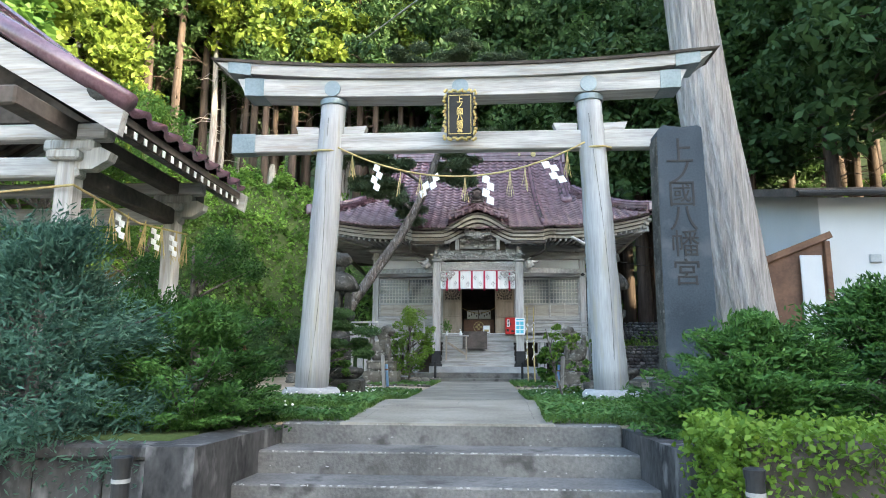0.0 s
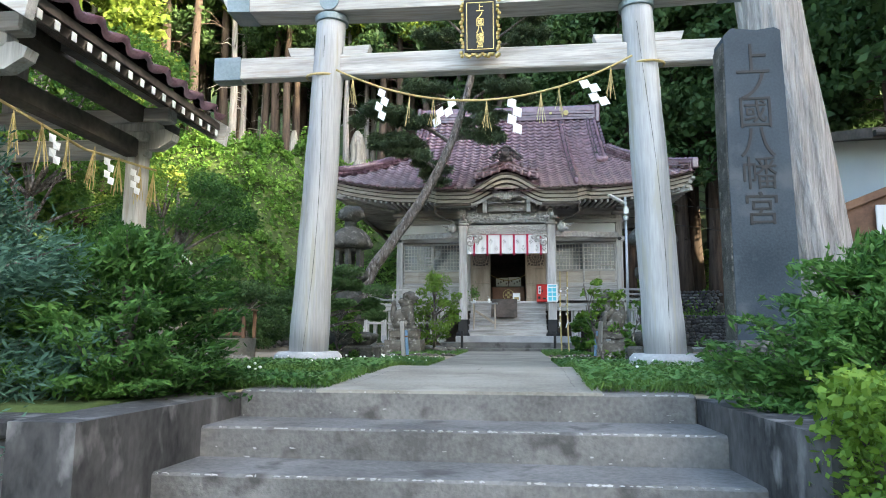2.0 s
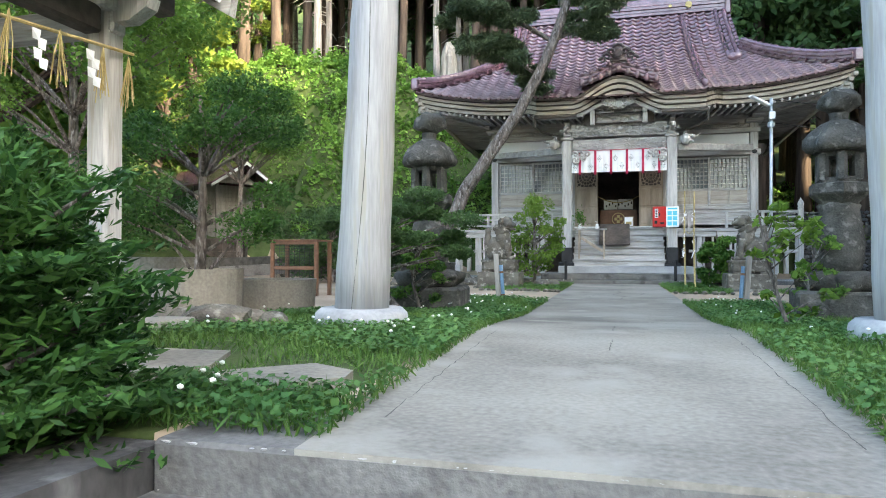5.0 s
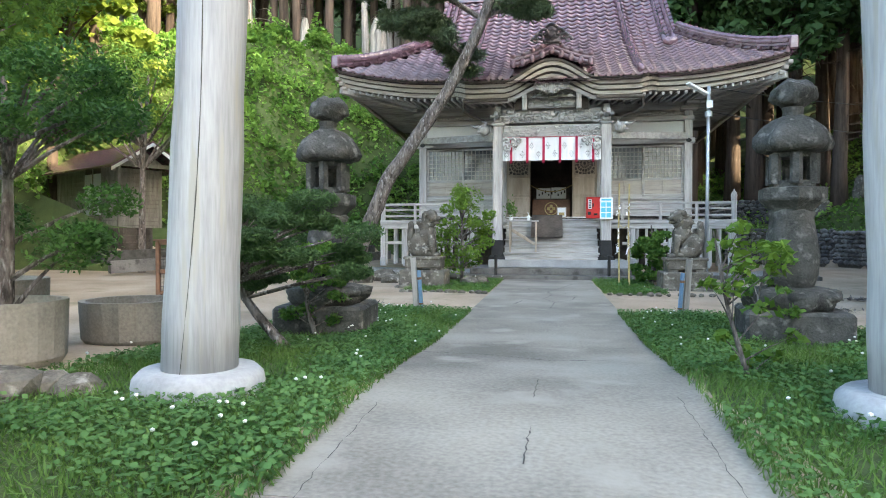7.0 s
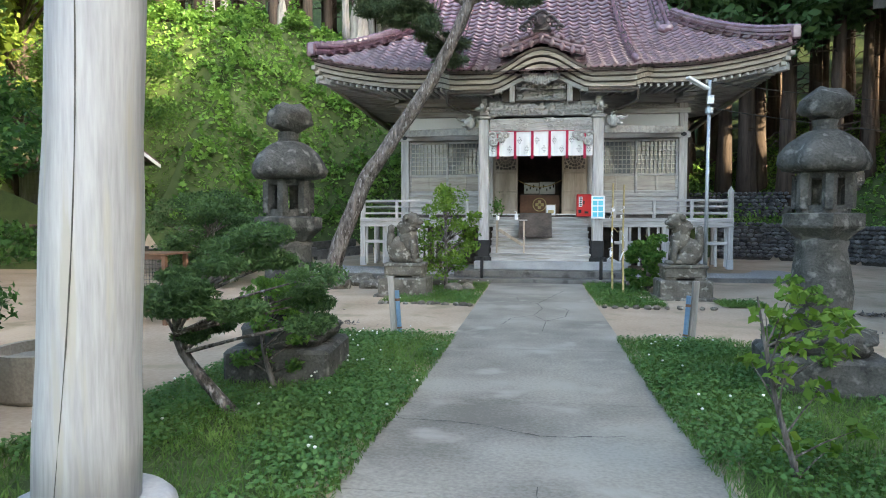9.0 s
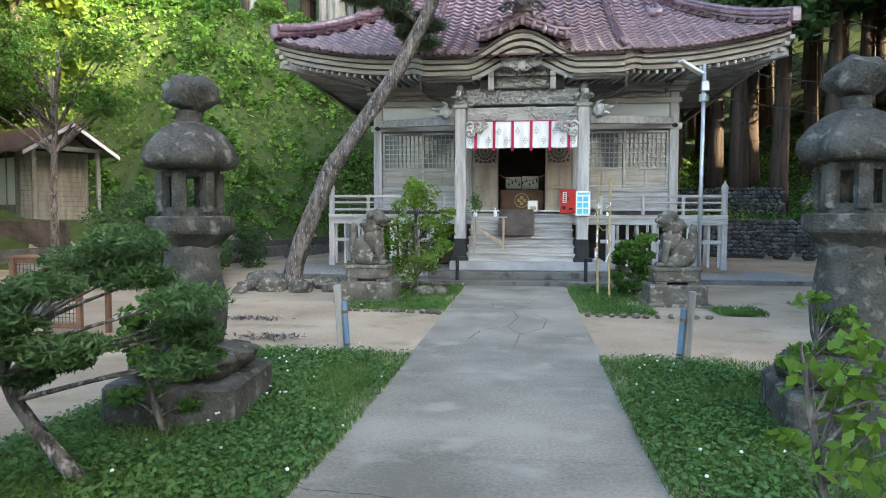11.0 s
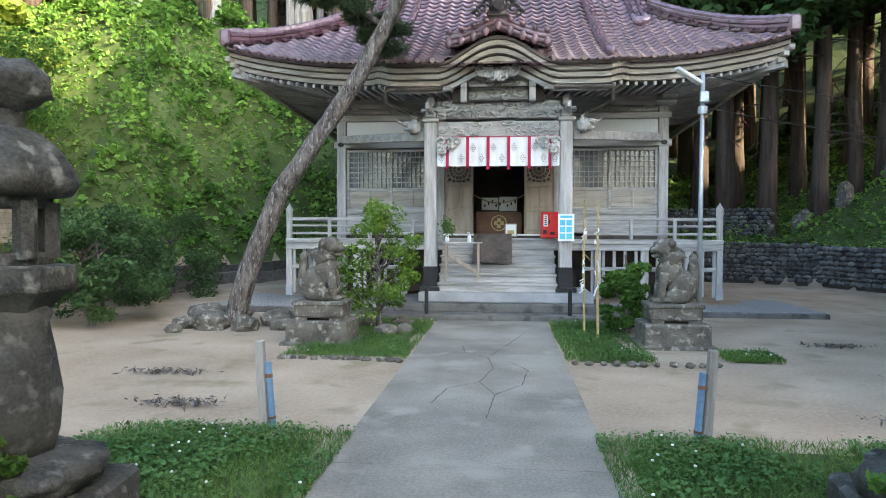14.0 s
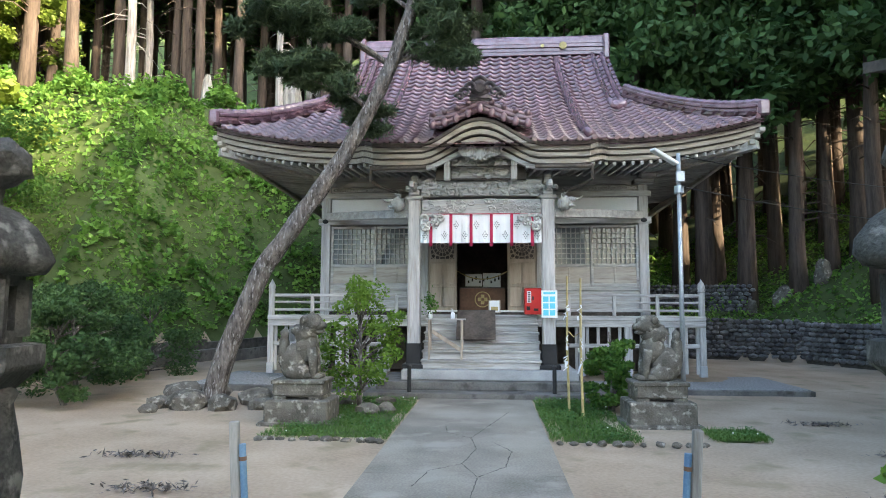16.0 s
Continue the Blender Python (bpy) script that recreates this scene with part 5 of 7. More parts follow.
def conifer_bush(name, x, y, z, rx, ry, rz, n, size, mat, label, seed, long=2.2, group="", lean=0.0, tiers=60, flat=0.2):
    """A dense evergreen bush of sprays that lift at their tips."""
    rs = np.random.RandomState(seed)
    b = thing(name, label, "shrub", group)
    m = Mesh()
    P, D = [], []
    for k in range(tiers):
        a, h = rs.uniform(0, 2 * math.pi), rs.uniform(0.03, 1.0)
        prof = math.sin(math.pi * min(1, 0.30 + 0.70 * h)) ** 0.6 * rs.uniform(0.75, 1.12)
        end = np.array([x + lean * h + rx * prof * math.cos(a), y + ry * prof * math.sin(a), z + rz * (h * 0.9 + 0.08 * rs.normal())])
        start = np.array([x + lean * h, y, z + rz * max(0.02, h - 0.25)])
        if k % 3 == 0:
            m.tube([start, (start + end) / 2 + (0, 0, -0.02), end], [0.014, 0.009, 0.003], 5)
        dirn = end - start
        dirn = dirn / (np.linalg.norm(dirn) + 1e-6)
        c = n // tiers
        t = rs.uniform(0.35, 1.0, (c, 1))
        wd = (1.05 - t * 0.75) * 0.34 * max(rx, ry) * 0.55
        off = rs.normal(size=(c, 3)) * wd
        off[:, 2] *= flat
        P.append(start + (end - start) * t + off)
        side = np.sign(rs.normal(size=(c, 1))) * np.cross(dirn, (0, 0, 1))
        D.append(dirn + side * 0.6 + (0, 0, 0.15))
    part("trunk", Mesh().tube([(x, y, z - 0.1), (x + lean * 0.5, y, z + rz * 0.45), (x + lean, y, z + rz * 0.85)], [0.06, 0.04, 0.012], 8), BARK, b)
    part("branchwork", m, BARK, b, kind="stuff")
    leaves("foliage", np.concatenate(P), size, mat, b, up=0.35, long=long, droop=np.concatenate(D))
    return b


conifer_bush("juniper_bush", -2.5, 4.0, -0.05, 0.95, 0.8, 1.6, 46000, 0.0125, L_JUN, "blue-green feathery juniper bush on the terrace edge", 11, 4.5, tiers=110, flat=0.8)
conifer_bush("juniper_bush", -3.5, 3.9, 0.0, 0.9, 0.7, 1.5, 16000, 0.012, L_JUN, "blue-green feathery juniper bush on the terrace edge", 12, 4.5, tiers=70, flat=0.8)
conifer_bush("yew_bush", -1.72, 4.55, 0.08, 0.62, 0.62, 0.98, 30000, 0.015, L_YEW, "bright green spreading yew bush beside the steps", 13, 3.2, tiers=90)
conifer_bush("yew_bush", -2.5, 5.3, 0.08, 0.7, 0.7, 1.15, 22000, 0.016, L_YEW, "bright green spreading yew bush beside the steps", 14, 3.2, tiers=80)
conifer_bush("yew_bush", 1.95, 4.35, 0.02, 0.72, 0.55, 0.92, 36000, 0.015, L_YEW, "bright green spreading yew bush before the stone pillar", 15, 3.2, tiers=100)
conifer_bush("yew_bush", 2.95, 4.6, 0.02, 0.85, 0.7, 1.15, 34000, 0.016, L_YEW, "bright green spreading yew bush before the stone pillar", 16, 3.2, tiers=90)
conifer_bush("yew_bush", 3.6, 5.6, 0.02, 0.9, 0.7, 1.2, 16000, 0.014, L_YEW, "bright green spreading yew bush before the stone pillar", 17, 3.2, tiers=60)

hedge = thing("clipped_hedge", "clipped yellow-green box hedge by the lower wall", "hedge")
rs = np.random.RandomState(21)
H = 26000
u = rs.uniform(0, 1, (H, 3))
face = rs.randint(0, 3, H)
u[face == 0, 2] = 1 - rs.uniform(0, 0.15, (face == 0).sum()) ** 1.0
u[face == 1, 1] = rs.uniform(0, 0.15, (face == 1).sum())
u[face == 2, 0] = rs.uniform(0, 0.06, (face == 2).sum())
hp_ = np.column_stack((1.28 + u[:, 0] * 2.6, 2.95 + u[:, 1] * 0.62, LOW + u[:, 2] * 1.24)) + rs.normal(size=(H, 3)) * 0.018
leaves("foliage", hp_, 0.022, L_HEDGE, hedge, up=0.3, long=1.6)
# dark box inside the leaves, coloured as the hedge's inner shade
part("core", Mesh().box(1.36, 3.9, 3.02, 3.5, LOW, 0.24, 0.06), DARKW_SHADE, hedge, "dark core painted as the shade between twigs")


def broadleaf(name, x, y, h, spread, n, size, mat, label, seed, trunk=0.05, base=0.35, bend=0.1, z=None, bark=BARK, long=1.8, category="tree", flat=0.6, clump=26):
    """A small tree: tapered bent trunk, limbs, clumped leaves with gaps."""
    rs = np.random.RandomState(seed)
    t = thing(name, label, category)
    z0 = on(x, y) - 0.04 if z is None else z
    top = np.array((x + bend * rs.normal(), y + bend * rs.normal() * 0.5, z0 + h * 0.85))
    mid = np.array((x + bend * rs.normal() * 1.5, y, z0 + h * 0.45))
    pts, rad = bark_tube([(x, y, z0), mid, top], trunk, trunk * 0.25, steps=10)
    part("trunk", Mesh().tube(pts, rad, 9, rough=0.2), bark, t)
    cents, rads = [], []
    m = Mesh()
    for k in range(clump):
        f = rs.uniform(base, 1)
        a = rs.uniform(0, 6.28)
        st = np.array(pts[min(9, int(f * 8))])
        r = spread * (0.45 + 0.55 * math.sin(math.pi * min(1, (f - base) / (1.02 - base) * 0.8 + 0.2))) * rs.uniform(0.55, 1.05)
        e = np.array((x + r * math.cos(a), y + r * math.sin(a), z0 + h * (f * 0.92 + rs.normal() * 0.03)))
        m.tube([st, (st + e) / 2 + (0, 0, 0.03 * h * 0.3), e], [trunk * 0.35, trunk * 0.22, trunk * 0.07], 5)
        cents.append(e)
        rads.append(np.array((1, 1, flat)) * spread * rs.uniform(0.22, 0.42))
    part("branchwork", m, bark, t, kind="stuff")
    leaves("crown", clumps(cents, rads, n / clump, seed + 1, 0.25), size, mat, t, up=0.35, long=long)
    return t


broadleaf("young_tree", -1.70, 17.7, 2.1, 0.62, 6000, 0.035, L_HEDGE, "young tree with light green leaves behind the guardian lion", 31, 0.045, 0.25, 0.05, flat=0.7, clump=44)
broadleaf("camellia_bush", 2.08, 17.9, 1.45, 0.42, 4200, 0.045, L_BROAD, "dense dark glossy camellia bush", 32, 0.05, 0.1, 0.04, category="shrub")
broadleaf("garden_pine", -1.86, 9.2, 1.28, 0.52, 26000, 0.012, L_CEDAR, "small twisted garden pine on the lawn", 33, 0.045, 0.5, 0.2, long=4, clump=24, flat=0.4)
broadleaf("azalea_bush", -2.0, 10.1, 1.0, 0.28, 2600, 0.03, L_BROAD, "upright leafy azalea beside the lantern", 34, 0.025, 0.2, 0.05, category="shrub")
broadleaf("small_shrub", 1.28, 8.45, 1.1, 0.26, 420, 0.038, L_HEDGE, "thin leggy shrub with few leaves on the lawn", 35, 0.018, 0.2, 0.12, category="shrub", clump=18)
broadleaf("small_shrub", 2.0, 10.5, 1.0, 0.25, 500, 0.035, L_BROAD, "thin leggy shrub beside the lantern", 36, 0.016, 0.2, 0.12, category="shrub", clump=16)
broadleaf("spruce_tree", -3.42, 8.1, 2.3, 0.85, 15000, 0.02, L_YEW, "spreading evergreen tree among the planters", 37, 0.06, 0.35, 0.08, long=2.4)
broadleaf("garden_tree", -10.7, 20.4, 6.2, 1.9, 13000, 0.05, L_BROAD, "leafy garden tree before the hut", 38, 0.11, 0.62, 0.25)
broadleaf("garden_tree", -7.4, 11.0, 6.0, 2.3, 26000, 0.045, L_BROAD, "leafy garden tree before the slope", 40, 0.1, 0.55, 0.15, clump=40)
for k, (x, y, h, sp) in enumerate(((-7.0, 19.0, 2.0, 1.2), (-8.2, 20.5, 2.2, 1.3), (-7.6, 22.5, 1.9, 1.1), (-6.4, 17.8, 1.7, 0.9))):
    broadleaf("dark_shrub", x, y, h, sp, 7000, 0.045, L_CEDAR, "dark rounded shrub at the foot of the slope", 50 + k, 0.05, 0.1, 0.1, category="shrub")

# creeper over the slope at the back
rs = np.random.RandomState(71)
N = 170000
x = rs.uniform(-21, 4, N * 2)
y = rs.uniform(11, 35, N * 2)
zz = np.array([height(a, b) for a, b in zip(x, y)])
keep = (zz > 0.55 + 0.6 * rs.uniform(size=N * 2)) & ~((x > -4) & (y < 28.5)) & ~((x > -10.6) & (y < 21.5)) & ~((x > -14.5) & (x < -10.2) & (y > 20.6) & (y < 26.5))
x, y, zz = x[keep], y[keep], zz[keep]
lump = np.array([noise.noise(Vector((a * 0.9, b * 0.9, c * 0.9))) + 0.5 * noise.noise(Vector((a * 2.3, b * 2.3, c * 2.3))) for a, b, c in zip(x, y, zz)])
zz = zz + np.maximum(-0.25, lump * 1.7) * rs.uniform(0.35, 1.0, len(zz)) + 0.1
tagged(leaves("slope_creeper", np.column_stack((x, y, zz)), 0.125, L_IVY, up=0.42, long=1.4), "dense bright green creepers covering the slope", "creeper", kind="stuff")
# bank on the other side
N = 60000
x, y = rs.uniform(4.5, 24, N), rs.uniform(14, 40, N)
zz = np.array([height(a, b) for a, b in zip(x, y)])
lump = np.array([noise.noise(Vector((a * 0.9, b * 0.9, 3))) for a, b in zip(x, y)])
keep = np.array([height(a, b) > 1.0 for a, b in zip(x, y)])
zz = zz + np.maximum(0, lump) * 0.8 * rs.uniform(0, 1, N) + 0.06
tagged(leaves("bank_undergrowth", np.column_stack((x, y, zz))[keep], 0.09, L_IVY, up=0.45, long=1.6), "green undergrowth on the shaded bank", "undergrowth", kind="stuff")


def cedar_kind(seed, h, r, spread, bare, n, mat, trunkmat, size=0.16):
    """Meshes for a forest cedar: straight trunk, whorls of drooping sprays above a bare stem."""
    rs = np.random.RandomState(seed)
    tk = Mesh().tube([(0.06 * math.sin(k), 0.06 * math.cos(k * 1.3), h * k / 8 - 0.3) for k in range(9)], [r * (1.25 if k == 0 else 1 - 0.1 * k) for k in range(9)], 9, rough=0.06)
    cents, rads = [], []
    br = Mesh()
    for k in range(46):
        f = bare + (1 - bare) * rs.uniform() ** 0.9
        a = rs.uniform(0, 6.28)
        q = spread * (1.08 - f) / (1.08 - bare) * rs.uniform(0.55, 1.1)
        e = np.array((q * math.cos(a), q * math.sin(a), h * f - 0.18 * q))
        br.tube([(0, 0, h * f), e * (0.5, 0.5, 1) + (0, 0, 0.1), e], [0.05, 0.03, 0.01], 4)
        for _ in range(3):
            cents.append(e * (rs.uniform(0.6, 1.0), rs.uniform(0.6, 1.0), 1) + rs.normal(size=3) * 0.35)
            rads.append(np.array((1, 1, 0.75)) * rs.uniform(0.5, 0.95))
    for k in range(14):
        z, a = h * bare * rs.uniform(0.35, 1.0), rs.uniform(0, 6.28)
        ln = rs.uniform(0.5, 1.6)
        br.tube([(0, 0, z), (ln * 0.5 * math.cos(a), ln * 0.5 * math.sin(a), z + 0.05), (ln * math.cos(a), ln * math.sin(a), z - 0.25)], [0.03, 0.018, 0.006], 4)
    pts = clumps(cents, rads, n / len(cents), seed + 1, 0.2)
    t = thing("forest_tree", "tall straight forest conifer with a bare lower trunk", "tree", "forest behind the shrine")
    part("trunk", tk, trunkmat, t, smooth=True)
    part("branchwork", br, trunkmat, t, kind="stuff")
    leaves("crown", pts, size, mat, t, up=0.2, long=2.0)
    return t


def broad_kind(seed, h, spread, n, mat, size=0.2):
    rs = np.random.RandomState(seed)
    t = thing("forest_tree", "tall broadleaf tree with a bright green crown", "tree", "forest behind the shrine")
    part("trunk", Mesh().tube([(0.2 * math.sin(k), 0.15 * math.cos(k), h * 0.75 * k / 6 - 0.3) for k in range(7)], [0.22 - 0.03 * k for k in range(7)], 8, rough=0.1), FARB, t, smooth=True)
    cents, rads, br = [], [], Mesh()
    for k in range(60):
        a, f = rs.uniform(0, 6.28), rs.uniform(0.3, 1.0)
        q = spread * math.sin(math.pi * (0.2 + 0.75 * (f - 0.3) / 0.7)) * rs.uniform(0.5, 1.1)
        e = np.array((q * math.cos(a), q * math.sin(a), h * f))
        br.tube([(0, 0, h * f * 0.75), e * 0.5 + (0, 0, h * f * 0.42), e], [0.07, 0.04, 0.012], 4)
        cents.append(e)
        rads.append(np.array((1, 1, 0.6)) * rs.uniform(0.55, 1.15))
    part("branchwork", br, FARB, t, kind="stuff")
    leaves("crown", clumps(cents, rads, n / 60, seed + 1, 0.15), size, mat, t, up=0.3, long=1.4)
    return t


# the fourth cedar is a sunlit-coloured version of the others
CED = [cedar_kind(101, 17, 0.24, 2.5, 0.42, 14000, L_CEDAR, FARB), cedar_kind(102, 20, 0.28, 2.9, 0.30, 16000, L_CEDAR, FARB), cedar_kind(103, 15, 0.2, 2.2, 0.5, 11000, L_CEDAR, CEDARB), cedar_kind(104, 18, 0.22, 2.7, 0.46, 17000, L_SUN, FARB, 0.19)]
BRD = [broad_kind(111, 10, 3.2, 16000, L_SUN), broad_kind(112, 8, 2.8, 12000, L_SUN), broad_kind(113, 11, 3.0, 14000, L_BROAD)]
used = set()


def stand(kinds, k, x, y, s=1.0, sink=0.2):
    t = kinds[k % len(kinds)]
    M = pose(x, y, height(x, y) - sink, 0, 0, (x * 97 + y * 31) % 360)
    if t.name in used:
        c = copy_thing(t, M)
    else:
        t.matrix_world = M
        c = t
        used.add(t.name)
    c.scale = (s, s, s * (0.9 + 0.2 * ((x * 7 + y * 3) % 1)))
    return c


rs = np.random.RandomState(81)
i = 0
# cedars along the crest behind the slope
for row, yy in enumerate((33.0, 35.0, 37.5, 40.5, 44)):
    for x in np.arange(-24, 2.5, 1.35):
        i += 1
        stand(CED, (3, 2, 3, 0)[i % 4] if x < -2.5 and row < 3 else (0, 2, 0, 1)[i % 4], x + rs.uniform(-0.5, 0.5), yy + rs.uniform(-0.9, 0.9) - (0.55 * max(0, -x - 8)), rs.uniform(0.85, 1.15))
# dense dark cedars behind and beside the hall
for yy in (31.0, 33.5, 36.5, 40, 44):
    for x in np.arange(3.5, 26, 1.9):
        i += 1
        stand(CED, (1, 0, 1, 1)[i % 4], x + rs.uniform(-0.6, 0.6), yy + rs.uniform(-0.9, 0.9), rs.uniform(0.9, 1.25))
for x, y in ((11.5, 27.5), (13.5, 25), (15, 22), (13, 20), (17, 18.5), (14.5, 16), (10.2, 29.6), (12.3, 30), (18, 25), (12, 17.5), (20, 20), (16, 13.5), (19, 15), (21, 11), (17, 10)):
    i += 1
    stand(CED, (1, 0)[i % 2], x, y, 1.15)
# broadleaf trees on the near side slope
for k, (x, y, s) in enumerate(((-13.8, 15.5, 1.0), (-17.2, 21.5, 1.15), (-10.8, 12.6, 0.9), (-17, 25, 1.2), (-19, 20, 1.2), (-20, 28, 1.2), (-14, 13, 1.0), (-18, 14, 1.2), (-22, 33, 1.4), (-11.5, 9.5, 0.8), (-16.8, 30.3, 0.5)  )):
    stand(BRD, (0, 1, 2)[k % 3] if x > -16 else k % 2, x, y, s)
stand(BRD, 2, 2.5, 33, 1.0)

# great cedar behind the name pillar
ced = thing("great_cedar", "huge old cedar with fluted grey bark", "cedar tree")
m = Mesh()
pts, rad = bark_tube([(4.2, 9.7, -0.1), (4.0, 9.7, 1.2), (3.75, 9.6, 3.0), (3.5, 9.5, 5.0), (3.3, 9.5, 8), (3.2, 9.5, 13)], 0.45, 0.28, steps=30)
rad[0], rad[1] = 0.6, 0.54
v = []
n = 56
for p, r in zip(pts, rad):
    for k in range(n):
        a = 2 * math.pi * k / n
        g = 1 + 0.05 * math.sin(a * 14 + p.z * 0.4) + 0.06 * noise.noise(Vector((math.cos(a) * 3, math.sin(a) * 3, p.z * 0.5))) + 0.03 * math.sin(a * 23 + 1)
        v.append((p.x + math.cos(a) * r * g, p.y + math.sin(a) * r * g, p.z))
m.add(v, [(i * n + k, i * n + (k + 1) % n, (i + 1) * n + (k + 1) % n, (i + 1) * n + k) for i in range(len(pts) - 1) for k in range(n)])
part("trunk", m, CEDARB, ced, smooth=True)
rs = np.random.RandomState(91)
cents = [np.array((3.3, 9.5, 0)) + (rs.normal() * 2.6, rs.normal() * 1.8 + 0.5, rs.uniform(7.2, 13)) for _ in range(110)]
leaves("crown", clumps(cents, [np.array((1, 1, 0.6)) * rs.uniform(0.35, 0.8) for _ in cents], 150, 92, 0.2), 0.09, L_CEDAR, ced, up=0.1, long=2)
br = Mesh()
for c in cents[::3]:
    br.tube([(3.3, 9.5, c[2] + 0.2), (np.array((3.3, 9.5, c[2] + 0.2)) + c) / 2, c], [0.05, 0.03, 0.01], 4)
part("branchwork", br, CEDARB, ced, kind="stuff")

# stumps on the crest
for x, y, r, h in ((-9.9, 30.2, 0.2, 1.2), (-13.6, 31.5, 0.2, 0.9), (-15.5, 30.8, 0.26, 0.7), (-7.2, 31.5, 0.3, 1.4)):
    st = thing("tree_stump", "bleached broken tree stump on the crest of the slope", "stump", "stumps on the crest")
    z = height(x, y)
    part("stem", Mesh().lathe(x, y, [(r * 1.5, z - 0.3), (r * 1.1, z + 0.2), (r, z + h * 0.7), (r * 0.75, z + h), (r * 0.35, z + h * 1.2)], 14, wob=0.6), GREYT, st)

# unseen ridge beside the road, beyond the house, added to shade the yard
m = Mesh()
v = []
for k in range(21):
    y = -90 + 5.2 * k
    top = 24 + 2 * noise.noise(Vector((y * 0.07, 0, 0))) - 10 * smooth(-45, -90, y)
    v += [(24, y, -1.2), (31, y, top), (70, y, -1.2)]
m.add(v, [(3 * k, 3 * k + 1, 3 * k + 4, 3 * k + 3) for k in range(20)] + [(3 * k + 1, 3 * k + 2, 3 * k + 5, 3 * k + 4) for k in range(20)])
tagged(part("ridge_backdrop", m, TURF), "unseen ridge added to keep the low sun off the yard", "hill", kind="structure")

# ---- lawns ----


def lawn(name, x0, x1, y0, y1, blades, clover, flowers, seed, skip=None, label="short green grass with white clover flowers", lean=0.0):
    """Turf with blades, clover and flowers; lean lets the side by the path follow its taper."""
    rs = np.random.RandomState(seed)

    def shift(x, y):
        return x + lean * (1 - taper(y)) * ((x - x0) / (x1 - x0) if lean > 0 else (x1 - x) / (x1 - x0))

    g = tagged(new(name), label, "lawn", kind="structure")
    m = Mesh()
    nx, ny = max(3, int((x1 - x0) / 0.25)), max(3, int((y1 - y0) / 0.25))
    v = []
    for j in range(ny + 1):
        for i in range(nx + 1):
            x, y = x0 + (x1 - x0) * i / nx, y0 + (y1 - y0) * j / ny
            x = shift(x, y)
            e = min(i, nx - i, j, ny - j) == 0
            dx = 0.06 * noise.noise(Vector((x * 2, y * 2, seed)))
            v.append((x + (dx if e else 0), y + (dx if e else 0), height(x, y) + (-0.03 if e else 0.022 + 0.015 * noise.noise(Vector((x * 3, y * 3, 1))))))
    m.add(v, [(j * (nx + 1) + i, j * (nx + 1) + i + 1, (j + 1) * (nx + 1) + i + 1, (j + 1) * (nx + 1) + i) for j in range(ny) for i in range(nx)])
    part("turf", m, TURF, g, smooth=True)

    def scatter(n, lo, hi, patch):
        p = np.column_stack((rs.uniform(x0 - 0.03, x1 + 0.03, n), rs.uniform(y0, y1, n)))
        k = np.array([(noise.noise(Vector((a * 1.3, b * 1.3, seed * 1.7))) * patch > -0.12 + 0.3 * rs.uniform(-0.5, 0.5)) and not (skip and skip(a, b)) for a, b in p])
        p = p[k]
        p[:, 0] = [shift(a, b) for a, b in p]
        return np.column_stack((p, [height(a, b) + 0.02 for a, b in p] + rs.uniform(lo, hi, len(p))))
    b = scatter(blades, 0.0, 0.035, 0.3)
    leaves("grass", b, 0.0065, L_GRASS, g, up=0.0, long=11, droop=np.tile((0, 0, 1.0), (len(b), 1)), kind="stuff")
    c = scatter(clover, 0.02, 0.075, 1.0)
    if len(c):
        leaves("clover", c, 0.026, L_CLOVER, g, up=0.9, long=1.1, kind="stuff")
    f = scatter(flowers, 0.07, 0.11, 1.4)[::2]
    f = np.array([p for p in f if noise.noise(Vector((p[0] * 1.9, p[1] * 1.9, 7))) > 0.02] or f[:3])
    m = Mesh()
    for p in f:
        m.blob(p, (0.011, 0.011, 0.009), 0.3, 1, 30)
    if len(f):
        part("clover_flowers", m, PETAL, g, kind="stuff")
    return g


def slabs_skip(a, b):
    return (-2.5 < a < -1.6 and 5.2 < b < 5.95) or (-1.47 < a < -0.95 and 5.25 < b < 5.68)


lawn("lawn_near_left", -2.75, -0.90, 4.75, 12.55, 70000, 42000, 520, 201, slabs_skip, lean=0.9)
lawn("lawn_near_right", 0.93, 3.1, 4.75, 12.6, 80000, 34000, 330, 202, lean=-0.95)
lawn("lawn_bed_left", -2.45, -0.95, 15.45, 18.9, 16000, 3000, 60, 203)
lawn("lawn_bed_right", 1.0, 2.0, 15.5, 18.9, 12000, 3000, 40, 204)
lawn("lawn_patch_right", 2.9, 3.5, 15.7, 16.3, 3000, 300, 6, 205)
for k, o in enumerate(([(-2.45, 5.92), (-1.72, 5.95), (-1.56, 5.55), (-1.78, 5.25), (-2.5, 5.2)], [(-1.47, 5.44), (-1.17, 5.72), (-0.95, 5.6), (-0.92, 5.45), (-1.13, 5.22), (-1.4, 5.25)])):
    b = tagged(part("flat_stone", Mesh().slab(o[::-1], 0.05, 0.185), CONCRETE), "flat grey paving stone set in the grass", "paving stone", "stones in the grass")


def stones(name, spots, label, mat, group, size=0.1):
    for x, y, s in spots:
        z = height(x, y)
        tagged(part(name, Mesh().blob((x, y, z + s * 0.3), (s * random.uniform(0.8, 1.3), s * random.uniform(0.7, 1.1), s * 0.6), 0.35, 2, 1.7), mat), label, "stone", group)


